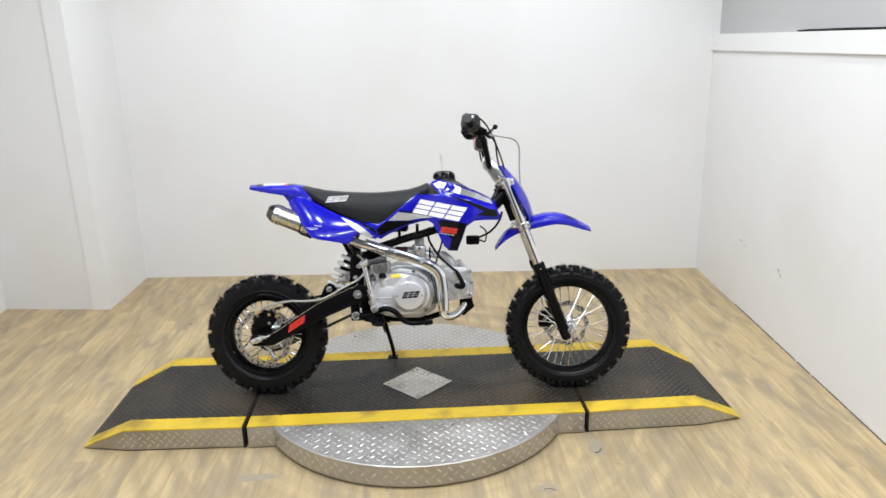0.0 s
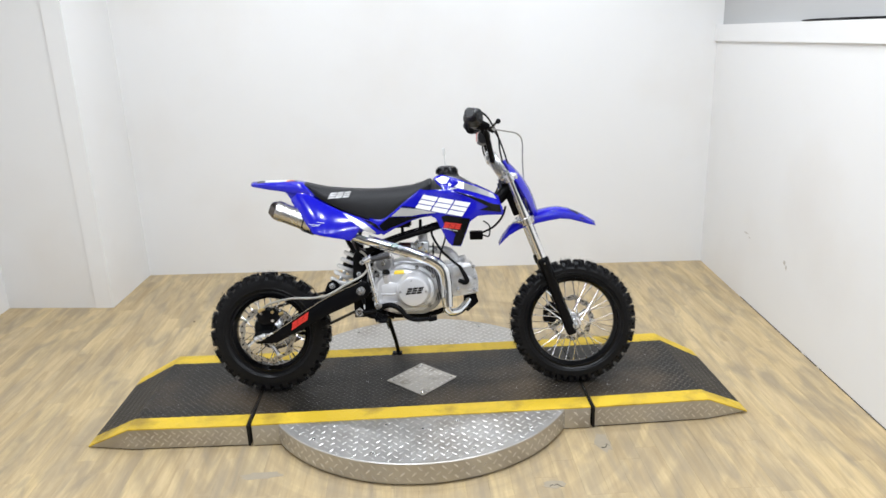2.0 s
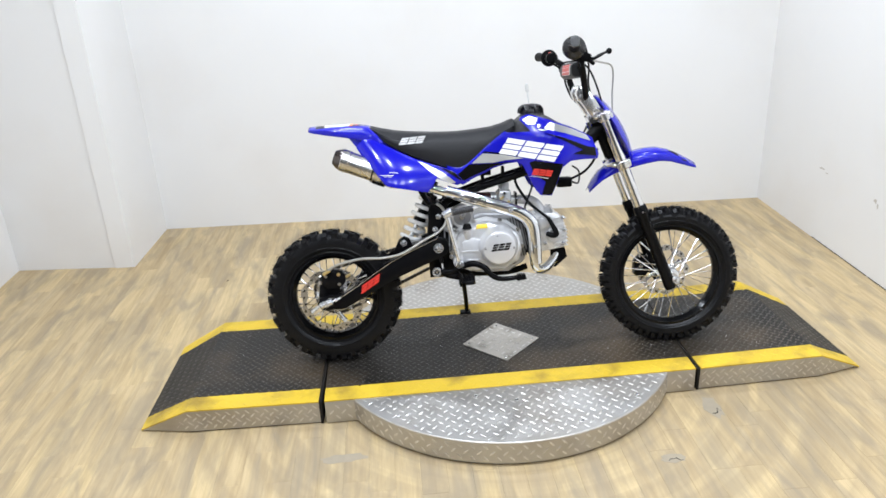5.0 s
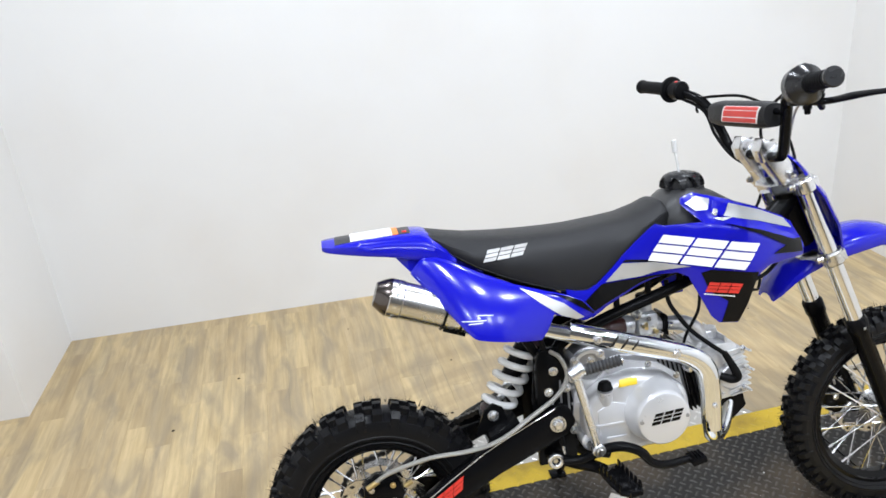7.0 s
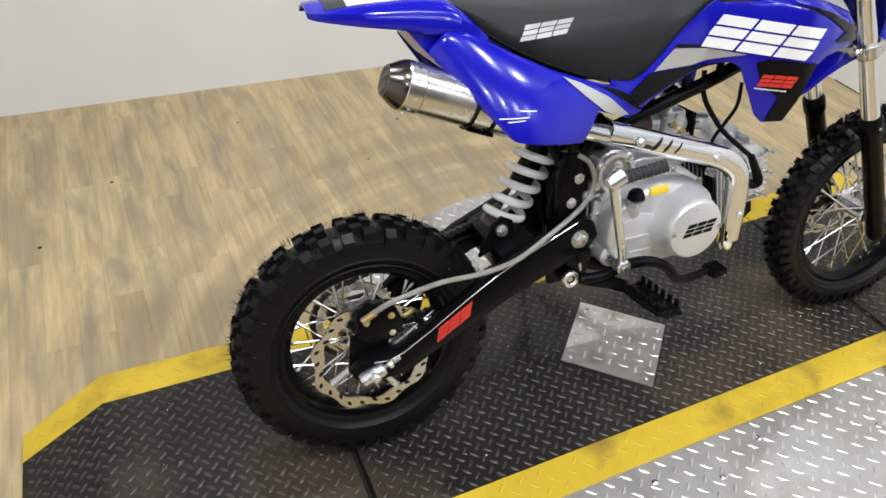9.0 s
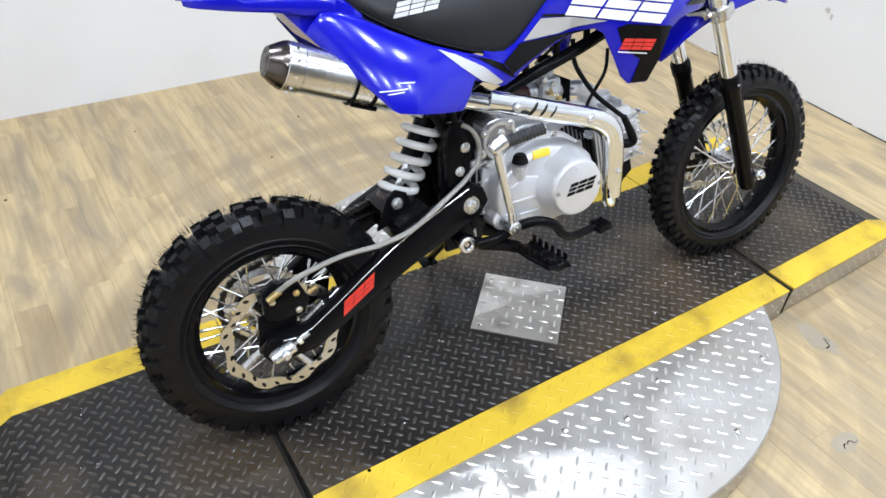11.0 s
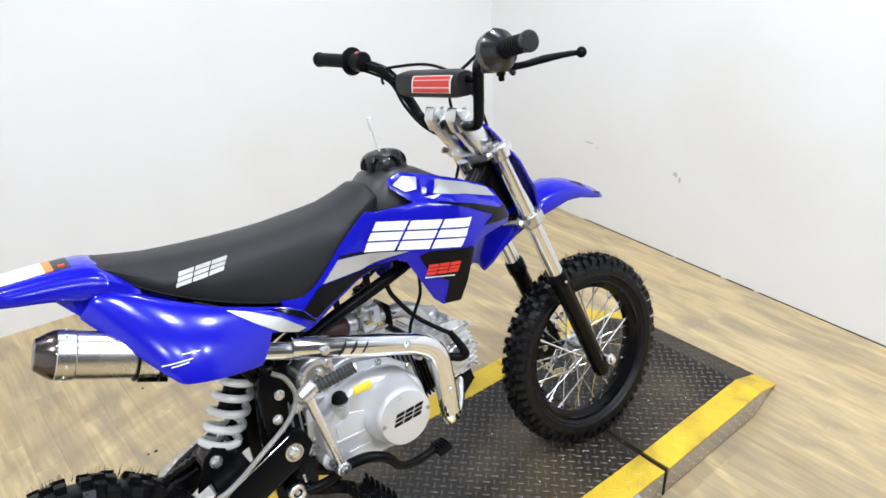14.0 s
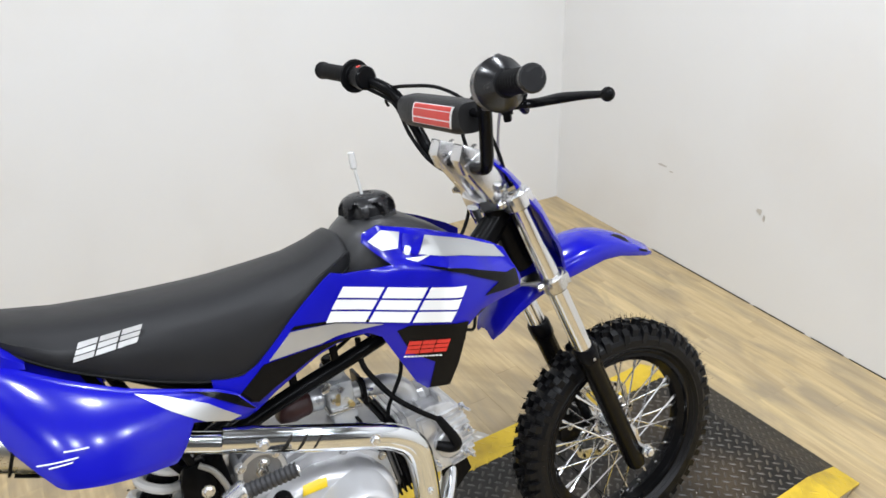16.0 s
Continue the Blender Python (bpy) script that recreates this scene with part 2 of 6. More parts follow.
    patch = no.new("ShaderNodeTexNoise")
    patch.inputs["Scale"].default_value, patch.inputs["Detail"].default_value = 1.6, 6
    li.new(geo.outputs["Position"], patch.inputs["Vector"])
    near = no.new("ShaderNodeMapRange")
    near.inputs["From Min"].default_value, near.inputs["From Max"].default_value = 1.7, 1.05
    li.new(dist.outputs["Value"], near.inputs["Value"])
    mul = no.new("ShaderNodeMath")
    mul.operation = "MULTIPLY"
    li.new(rings.outputs["Fac"], mul.inputs[0]), li.new(near.outputs[0], mul.inputs[1])
    mul2 = no.new("ShaderNodeMath")
    mul2.operation = "MULTIPLY_ADD"
    li.new(mul.outputs[0], mul2.inputs[0]), li.new(patch.outputs["Fac"], mul2.inputs[1])
    mul2.inputs[2].default_value = 0.0
    dm = no.new("ShaderNodeMapRange")
    dm.inputs["From Min"].default_value, dm.inputs["From Max"].default_value, dm.inputs["To Max"].default_value = 0.15, 0.30, 0.42
    li.new(mul2.outputs[0], dm.inputs["Value"])
    dirt = no.new("ShaderNodeMix")
    dirt.data_type = "RGBA"
    dirt.inputs["B"].default_value = (0.240, 0.180, 0.105, 1)
    li.new(dm.outputs[0], dirt.inputs["Factor"]), li.new(hair.outputs["Result"], dirt.inputs["A"])
    cloud_map = no.new("ShaderNodeMapping")
    cloud_map.inputs["Scale"].default_value = (9.0, 2.2, 1)
    li.new(geo.outputs["Position"], cloud_map.inputs["Vector"])
    cloud = no.new("ShaderNodeTexNoise")
    cloud.inputs["Scale"].default_value, cloud.inputs["Detail"].default_value, cloud.inputs["Roughness"].default_value, cloud.inputs["Distortion"].default_value = 1.5, 7, 0.56, 0.8
    li.new(cloud_map.outputs[0], cloud.inputs["Vector"])
    cloud_range = no.new("ShaderNodeMapRange")
    cloud_range.inputs["From Min"].default_value, cloud_range.inputs["From Max"].default_value, cloud_range.inputs["To Max"].default_value = 0.43, 0.68, 0.74
    li.new(cloud.outputs["Fac"], cloud_range.inputs["Value"])
    stain = no.new("ShaderNodeMix")
    stain.data_type = "RGBA"
    stain.inputs["B"].default_value = (0.250, 0.205, 0.140, 1)
    li.new(cloud_range.outputs[0], stain.inputs["Factor"]), li.new(dirt.outputs["Result"], stain.inputs["A"])
    li.new(stain.outputs["Result"], b.inputs["Base Color"])
    rr = no.new("ShaderNodeMapRange")
    rr.inputs["To Min"].default_value, rr.inputs["To Max"].default_value = 0.38, 0.6
    li.new(grain.outputs["Fac"], rr.inputs["Value"]), li.new(rr.outputs[0], b.inputs["Roughness"])
    bp = no.new("ShaderNodeBump")
    bp.inputs["Strength"].default_value, bp.inputs["Distance"].default_value = 0.12, 0.001
    li.new(fine.outputs["Fac"], bp.inputs["Height"]), li.new(bp.outputs[0], b.inputs["Normal"])
    return m


M_WALL = mat("white_wall_paint", (0.75, 0.745, 0.735), 0.6, vary=0.02, scale=1.5, fine=140, bump=0.04, dirt=((0.66, 0.62, 0.57), 0.35, 1.3))
M_TRIM = mat("white_lamp_enamel", (0.76, 0.76, 0.755), 0.5, vary=0.02, scale=2, fine=200, bump=0.02)
M_CEIL = mat("dark_ceiling_paint", (0.14, 0.14, 0.14), 0.8, vary=0.1, scale=2, fine=200, bump=0.05)
M_GREYWALL = mat("grey_wall_paint", (0.42, 0.42, 0.415), 0.6, vary=0.05, scale=2, fine=200, bump=0.04)
M_DIM = mat("dim_shop_stand_in", (0.09, 0.088, 0.085), 0.7, vary=0.15, scale=2, fine=200, bump=0.05)
# near-black for seams and holes, also for shade painted under the ramps and disc
M_SEAMSHADE = mat("dark_seam_and_shade", (0.016, 0.014, 0.012), 0.8, vary=0.3, spec=0.1)
M_JOINT = mat("laminate_joint", (0.33, 0.262, 0.160), 0.8, vary=0.3, spec=0.1)
M_WOOD = wood_floor("laminate_strip", False)
M_WOODFAR = wood_floor("laminate_strips", True)
M_ALU = mat("brushed_tread_plate", (0.52, 0.505, 0.48), 0.46, 0.95, vary=0.1, scale=9, fine=260, bump=0.08, spread=0.12, dirt=((0.30, 0.255, 0.20), 0.7, 4))
M_ALULUG = mat("polished_tread_lug", (0.68, 0.665, 0.64), 0.36, 0.95, vary=0.06, scale=40, bump=0.02)
M_COVER = mat("grubby_tread_plate", (0.50, 0.478, 0.44), 0.42, 1.0, vary=0.15, scale=12, fine=260, bump=0.1, spread=0.12, dirt=((0.16, 0.135, 0.10), 0.7, 14))
M_DECK = mat("black_tread_coating", (0.012, 0.0105, 0.0085), 0.46, vary=0.5, scale=6, fine=400, bump=0.25, spread=0.14, dirt=((0.075, 0.053, 0.031), 0.85, 3.6), spec=0.28)
M_DECKLUG = mat("worn_black_lug", (0.030, 0.026, 0.022), 0.38, spec=0.5, vary=0.35, scale=12, fine=400, bump=0.15, spread=0.12, dirt=((0.085, 0.064, 0.042), 0.8, 3.2))
M_YEL = mat("yellow_safety_paint", (0.62, 0.425, 0.032), 0.46, vary=0.14, scale=9, fine=300, bump=0.1, dirt=((0.22, 0.145, 0.03), 0.80, 8), spec=0.3)
M_BLUE = mat("blue_gloss_plastic", (0.006, 0.006, 0.36), 0.18, vary=0.06, scale=8, fine=500, bump=0.0, spread=0.03, coat=0.22, spec=0.35)
M_SEAT = mat("black_grained_vinyl", (0.014, 0.0142, 0.0155), 0.45, spec=0.22, vary=0.12, scale=14, fine=900, bump=0.22, spread=0.06)
M_TANK = mat("grey_black_plastic", (0.030, 0.030, 0.031), 0.40, spec=0.35, vary=0.12, scale=20, fine=700, bump=0.12)
M_RUB = mat("tyre_rubber", (0.0055, 0.0055, 0.0062), 0.35, spec=0.18, vary=0.25, scale=25, fine=250, bump=0.12, spread=0.1)
M_GRIP = mat("grip_rubber", (0.004, 0.004, 0.0045), 0.48, spec=0.10, vary=0.2, scale=60, fine=500, bump=0.15)
M_CAP = mat("black_moulded_plastic", (0.011, 0.011, 0.012), 0.28, spec=0.32, vary=0.2, scale=60, fine=500, bump=0.08)
M_GLOSS = mat("black_gloss_moulding", (0.012, 0.012, 0.013), 0.26, spec=0.42, vary=0.15, scale=40, fine=500, bump=0.03)
M_PEDAL = mat("worn_grey_rubber", (0.028, 0.028, 0.030), 0.5, vary=0.2, scale=60, fine=400, bump=0.1)
M_BLK = mat("satin_black_paint", (0.004, 0.004, 0.0045), 0.24, vary=0.2, scale=20, fine=300, bump=0.03, spread=0.06, spec=0.08)
M_RIM = mat("black_anodised_rim", (0.004, 0.004, 0.0045), 0.14, vary=0.15, scale=20, bump=0.02, spread=0.04, spec=0.14)
M_CHR = mat("chrome", (0.80, 0.83, 0.87), 0.09, 1.0, vary=0.03, scale=20, bump=0.01, spread=0.04)
M_BOLT = mat("bright_zinc_bolt", (0.76, 0.77, 0.79), 0.26, 0.9, vary=0.06, scale=60, bump=0.02, spread=0.08)
M_ALLOY = mat("satin_alloy", (0.74, 0.74, 0.75), 0.24, 1.0, vary=0.05, scale=25, fine=300, bump=0.03, spread=0.08)
M_STEEL = mat("brushed_steel", (0.62, 0.61, 0.59), 0.26, 1.0, vary=0.08, scale=20, fine=260, bump=0.04, spread=0.08)
M_FORK = mat("polished_fork_tube", (0.78, 0.78, 0.78), 0.15, 1.0, vary=0.04, scale=15, bump=0.01, spread=0.05)
M_SILVER = mat("silver_engine_paint", (0.62, 0.62, 0.63), 0.30, 0.45, vary=0.06, scale=18, fine=420, bump=0.06, spread=0.07)
M_CRANK = mat("dull_engine_casting", (0.33, 0.33, 0.335), 0.36, 0.6, vary=0.2, scale=35, fine=400, bump=0.2, spread=0.12)
M_CARB = mat("zinc_grey_casting", (0.50, 0.515, 0.535), 0.30, 0.5, vary=0.12, scale=40, fine=500, bump=0.1, spread=0.1)
M_CAST = mat("cast_aluminium", (0.68, 0.68, 0.685), 0.34, 0.6, vary=0.12, scale=30, fine=500, bump=0.2, spread=0.1, dirt=((0.25, 0.24, 0.23), 0.4, 30))
M_WHITE = mat("white_spring_enamel", (0.80, 0.80, 0.79), 0.25, vary=0.03, scale=20, bump=0.02, coat=0.3)
M_DWHITE = mat("white_decal", (0.82, 0.82, 0.82), 0.3, vary=0.03, scale=30, bump=0.01)
M_DSEAT = mat("pale_grey_seat_print", (0.55, 0.55, 0.55), 0.5, vary=0.12, scale=90, fine=700, bump=0.1)
M_DSILV = mat("silver_decal", (0.56, 0.56, 0.555), 0.40, 0.75, vary=0.08, scale=20, bump=0.02)
M_DBLK = mat("black_decal", (0.004, 0.004, 0.0045), 0.18, spec=0.16, vary=0.2, scale=30, bump=0.01)
M_DRED = mat("red_decal", (0.60, 0.035, 0.025), 0.35, vary=0.06, scale=40, bump=0.01)
M_DORA = mat("orange_decal", (0.80, 0.20, 0.03), 0.4, vary=0.05, scale=40, bump=0.01)
M_YSTK = mat("yellow_sticker", (0.80, 0.56, 0.02), 0.4, vary=0.05, scale=40, bump=0.01)
M_GREY = mat("grey_rubber", (0.012, 0.012, 0.013), 0.45, vary=0.1, scale=40, fine=500, bump=0.1, spec=0.25)
M_HOSE = mat("braided_steel_hose", (0.38, 0.37, 0.345), 0.4, 0.7, vary=0.15, scale=200, fine=900, bump=0.3)
M_CLEAR = mat("clear_plastic_hose", (0.55, 0.55, 0.54), 0.15, vary=0.03, scale=40, bump=0.0)
M_DGREY = mat("dark_hoseclip", (0.05, 0.03, 0.03), 0.4, vary=0.2)
M_POD = mat("filter_gauze", (0.035, 0.008, 0.008), 0.4, vary=0.3, scale=80, fine=900, bump=0.3)
M_BRASS = mat("zinc_yellow_bolt", (0.62, 0.48, 0.22), 0.35, 0.9, vary=0.15, scale=60, bump=0.05)
M_CHAIN = mat("oiled_chain_steel", (0.030, 0.028, 0.026), 0.35, 0.5, vary=0.3, scale=80, bump=0.1)
M_LAMP = bpy.data.materials.new("lamp_diffuser")
M_LAMP.use_nodes = True
M_LAMP.node_tree.nodes["Principled BSDF"].inputs["Base Color"].default_value = (0.9, 0.9, 0.88, 1)
M_LAMP.node_tree.nodes["Principled BSDF"].inputs["Emission Color"].default_value = (1.0, 0.97, 0.93, 1)
M_LAMP.node_tree.nodes["Principled BSDF"].inputs["Emission Strength"].default_value = 6.0


# ---- the room ----
def wall(name, a, b, z0, z1, thick, material, label, outward):
    """An upright wall between two floor points; it thickens outward."""
    ax, ay, bx, by = *a, *b
    n = Vector((by - ay, ax - bx, 0)).normalized() * thick * outward
    bm = bmesh.new()
    base = [(ax, ay), (bx, by), (bx + n.x, by + n.y), (ax + n.x, ay + n.y)]
    low = [bm.verts.new((x, y, z0)) for x, y in base]
    top = [bm.verts.new((x, y, z1)) for x, y in base]
    bm.faces.new(low), bm.faces.new(top)
    for k in range(4):
        bm.faces.new((low[k], low[(k + 1) % 4], top[(k + 1) % 4], top[k]))
    return tagged(part(name, bm, material, smooth=False), label, "wall", kind="structure")


BL, BR = (-1.68, 1.785), (1.765, 1.58)
P2, P3, FRONT = (-1.71, 1.24), (-2.32, 1.31), -4.6


def east_x(y):
    """The side wall closes in slightly towards the front."""
    return BR[0] - 0.033 * (BR[1] - y)


WHITE = "smooth white painted wall of the photo bay"
wall("wall_north", (BL[0] - 0.06, BL[1] + 0.0036), (BR[0] + 0.06, BR[1] - 0.0036), 0, CEILING, 0.12, M_WALL, WHITE + " behind the stand", -1)
wall("wall_return", (BL[0], BL[1] + 0.12), P2, 0, CEILING, 0.10, M_WALL, "short white return wall beside the back wall", 1)
wall("wall_nook", (P2[0] - 0.10, P2[1] + 0.012), P3, 0, CEILING, 0.12, M_WALL, "white painted wall set forward in the nook", 1)
wall("wall_west", (P3[0], P3[1] + 0.12), (-2.36, FRONT), 0, CEILING, 0.12, M_WALL, "long white painted side wall", 1)
# the south wall is added out of view, dark to deepen the reflections
wall("wall_south", (-2.5, FRONT), (2.4, FRONT), 0, CEILING, 0.12, M_DIM, "unseen dark wall standing in for the dim open shop", 1)
wall("wall_east", (east_x(BR[1] + 0.12), BR[1] + 0.12), (east_x(FRONT), FRONT), 0, 1.40, 0.12, M_WALL, "white painted side wall below the ledge, lightly scuffed", -1)
wall("wall_east_upper", (east_x(BR[1] + 0.12) + 0.03, BR[1] + 0.12), (east_x(FRONT) + 0.03, FRONT), 1.401, CEILING, 0.12, M_GREYWALL, "grey upper wall set back above the ledge", -1)
bm = loft([[(east_x(y) - 0.012, y, 1.3575 - 0.0268 * y), (east_x(y) + 0.06, y, 1.3575 - 0.0268 * y), (east_x(y) + 0.06, y, 1.4440 - 0.0248 * y), (east_x(y) - 0.012, y, 1.4440 - 0.0248 * y)] for y in (FRONT, BR[1] + 0.001)])
tagged(part("trim_ledge", bm, M_WALL), "white boxed ledge along the side wall", "ledge", kind="structure")
bm = tube([(east_x(0.62) + 0.02, 0.62, 1.4325), (east_x(0.48) + 0.004, 0.48, 1.4365), (east_x(0.36) + 0.012, 0.36, 1.4395), (east_x(0.18) - 0.002, 0.18, 1.444), (east_x(-0.10) + 0.015, -0.10, 1.451)], [0.003, 0.0055, 0.005, 0.006, 0.004], 8)
tagged(part("cable", bm, M_GRIP), "thin black cable lying along the white ledge", "cable")
bm = bmesh.new()
bmesh.ops.create_cube(bm, size=1, matrix=Matrix.Translation((0, -1.4, CEILING + 0.05)) @ Matrix.Diagonal((5.6, 7.2, 0.1, 1)))
tagged(part("ceiling", bm, M_CEIL, smooth=False), "plain dark grey ceiling", "ceiling", kind="structure")
for lx, ly in LAMPS:
    lamp = tagged(new("downlight"), "small round white ceiling downlight, switched on", "ceiling light", "downlights over the stand")
    lamp.location = (lx, ly, CEILING)
    part("housing", lathe([(0.058, 0), (0.058, -0.012), (0.052, -0.022), (0.040, -0.022), (0.040, -0.004), (0, -0.004), (0, 0)], (0, 0, 0), "z", 28, closed=False), M_TRIM, lamp)
    part("diffuser", lathe([(0, -0.006), (0.039, -0.006), (0.039, -0.012), (0, -0.012)], (0, 0, 0), "z", 28, closed=False), M_LAMP, lamp)

# scuffs on the side wall: shallow chipped patches
def scuff(x, y, z, w, h, material, seed, facing="x"):
    rng = random.Random(seed)
    bm = bmesh.new()
    ring = []
    for k in range(14):
        a = 2 * math.pi * k / 14
        r = rng.uniform(0.55, 1.0)
        u, v = w * r * math.cos(a), h * r * math.sin(a)
        ring.append(bm.verts.new((x, y + u, z + v) if facing == "x" else (x + u, y, z + v)))
    bm.faces.new(ring)
    made = bmesh.ops.extrude_face_region(bm, geom=bm.faces[:])
    for v in made["geom"]:
        if isinstance(v, bmesh.types.BMVert):
            v.co.x -= 0.0012 if facing == "x" else 0.0
            v.co.y -= 0.0012 if facing == "y" else 0.0
    return bm


# ---- the floor: strips that run towards the back wall ----
STRIP, DEEP = 0.078, 0.008
rng = random.Random(5)
bm = bmesh.new()
bmesh.ops.create_cube(bm, size=1, matrix=Matrix.Translation((0, -1.4, -0.06)) @ Matrix.Diagonal((5.2, 6.9, 0.1, 1)))
floor = tagged(part("floor", bm, M_JOINT, smooth=False), "light tan laminate strip floor, scuffed round the stand", "floor", kind="structure")


def strip_mesh(length):
    w, l, c = STRIP / 2 - 0.0001, length / 2 - 0.0001, 0.0004
    v = [(-w, -l, -DEEP), (w, -l, -DEEP), (w, l, -DEEP), (-w, l, -DEEP), (-w, -l, -c), (w, -l, -c), (w, l, -c), (-w, l, -c), (-w + c, -l + c, 0), (w - c, -l + c, 0), (w - c, l - c, 0), (-w + c, l - c, 0)]
    f = [(0, 1, 5, 4), (1, 2, 6, 5), (2, 3, 7, 6), (3, 0, 4, 7), (4, 5, 9, 8), (5, 6, 10, 9), (6, 7, 11, 10), (7, 4, 8, 11), (8, 9, 10, 11)]
    return v, f


LENGTHS = (0.30, 0.38, 0.46, 0.56, 0.66)
strip_data = {l: from_lists("plank", *strip_mesh(l), M_WOOD) for l in LENGTHS}
near_strips, far_v, far_f = [], [], []
x = -2.36
while x < 1.80:
    y = FRONT + rng.uniform(-0.5, 0)
    while y < 1.86:
        l = rng.choice(LENGTHS)
        cx, cy = x + STRIP / 2, y + l / 2
        y += l
        lim = 1.80 - 0.0595 * (cx + 1.68) if cx > -1.70 else 1.27
        if cy - l / 2 > lim:
            continue
        if abs(cx) < 0.35 and -0.12 < cy < 0.15:
            continue
        near_strips.append((abs(cx + 0.55) * 0.8 + abs(cy - 0.75) + (0 if cy > 0.25 else 0.6), cx, cy, l))
    x += STRIP
near_strips.sort()
for n, (_, cx, cy, l) in enumerate(near_strips):
    if n < 300:
        ob = new("plank", strip_data[l])
        ob.parent, ob.location = floor, (cx, cy, 0)
    else:
        v, f = strip_mesh(l)
        k = len(far_v)
        far_v += [(a + cx, b + cy, c) for a, b, c in v]
        far_f += [tuple(i + k for i in q) for q in f]
tagged(part("planks", from_lists("planks", far_v, far_f, M_WOODFAR), M_WOODFAR, floor), kind="stuff")
# small dark knots and nail heads in the boards
for k in range(14):
    cx, cy = rng.uniform(-1.5, 1.6), rng.choice((rng.uniform(0.75, 1.5), rng.uniform(-0.9, 1.5)))
    if math.hypot(cx, cy) < 0.75 or (abs(cy) < 0.4 and abs(cx) < 1.3):
        continue
    r = rng.uniform(0.003, 0.006)
    part("nail_head", lathe([(0, 0.0012), (r * 0.7, 0.0012), (r, 0.0002), (r, -0.002), (0, -0.002)], (cx, cy, 0), "z", 10, closed=False), M_SEAMSHADE, floor)


# worn grey patches with lifted, cracked edges beside the stand, and scuffs on the side wall
M_PATCH = mat("worn_laminate", (0.30, 0.255, 0.185), 0.55, vary=0.15, scale=30, fine=300, bump=0.1)
M_SCUFF = mat("wall_scuff", (0.50, 0.47, 0.43), 0.7, vary=0.25, scale=40, fine=300, bump=0.1)
for k, (px, py, w, h) in enumerate(((0.655, -0.385, 0.035, 0.075), (0.435, -0.62, 0.05, 0.025), (-0.57, -0.475, 0.09, 0.030))):
    g = random.Random(40 + k)
    ring = [(px + w * g.uniform(0.6, 1) * math.cos(t), py + h * g.uniform(0.6, 1) * math.sin(t), 0.0004) for t in np.linspace(0, 2 * math.pi, 15, endpoint=False)]
    ring = [tuple(float(c) for c in q) for q in ring]
    part("worn_patch", from_lists("worn_patch", ring + [(q[0], q[1], -0.001) for q in ring], [tuple(range(15))] + [(i, i + 15, (i + 1) % 15 + 15, (i + 1) % 15) for i in range(15)], M_PATCH), M_PATCH, floor)
    if k < 2:
        pts = [(px - w * 0.4 + 0.18 * w * i, py - h * 0.3 + g.uniform(-0.25, 0.25) * h, 0.0006) for i in range(6)]
        part("crack", tube(pts, [0.0006, 0.0024, 0.0016, 0.0026, 0.0014, 0.0005], 6, 3, flat=0.4), M_SEAMSHADE, floor)
east = bpy.data.objects["wall_east"]
for y0, y1 in ((-1.4, 0.09), (0.11, 0.225), (0.25, 0.455), (0.47, 0.95)):
    gap = loft([[(east_x(y) - 0.002, y, 0.0005), (east_x(y) + 0.01, y, 0.0005), (east_x(y) + 0.01, y, 0.0035), (east_x(y) - 0.002, y, 0.0035)] for y in (y0, y1)])
    part("floor_gap", gap, M_SEAMSHADE, east, "dark gap at the foot of the wall", smooth=False)
for k, (sy, sz, w, h) in enumerate(((0.95, 0.362, 0.026, 0.005), (0.90, 0.350, 0.013, 0.003), (0.50, 0.345, 0.013, 0.012), (0.478, 0.328, 0.006, 0.014))):
    part("scuff", scuff(east_x(sy - 0.03), sy, sz, w, h, M_SCUFF, 60 + k), M_SCUFF, east)


# ---- the turntable and its ramps ----
DECK, YF, YB, GAPX = 0.088, -0.285, 0.333, 0.632
STRIPE = 0.078
DISC = (0.0, 0.03, 0.62)


def lugs(name, inside, x0, x1, y0, y1, put, material, pitch=0.0285, long=0.0125, wide=0.0032, high=0.0012, jitter=0.0):
    """Raised lens-shaped lugs in two crossed directions on a surface given by put(u, v, height)."""
    verts, faces = [], []
    half = pitch * math.sqrt(0.5)
    for i in range(int((x1 - x0) / half) + 2):
        for j in range(int((y1 - y0) / half) + 2):
            u, v = x0 + i * half, y0 + j * half
            if (i + j) % 2 or not inside(u, v):
                continue
            a = math.radians(45 if j % 2 else -45)
            ca, sa = math.cos(a), math.sin(a)
            k = len(verts)
            for p, q, h in ((-long, 0, 0), (-long * 0.45, -wide, 0), (long * 0.45, -wide, 0), (long, 0, 0), (long * 0.45, wide, 0), (-long * 0.45, wide, 0), (-long * 0.62, 0, high), (long * 0.62, 0, high)):
                verts.append(put(u + p * ca - q * sa, v + p * sa + q * ca, h))
            faces += [tuple(k + n for n in f) for f in ((0, 1, 6), (1, 2, 7, 6), (2, 3, 7), (3, 4, 7), (4, 5, 6, 7), (5, 0, 6))]
    return from_lists(name, verts, faces, material, True)


def flat_sheet(poly, z0, z1):
    bm = bmesh.new()
    f = bm.faces.new([bm.verts.new((x, y, z0)) for x, y in poly])
    made = bmesh.ops.extrude_face_region(bm, geom=[f])
    for v in made["geom"]:
        if isinstance(v, bmesh.types.BMVert):
            v.co.z = z1
    return bm


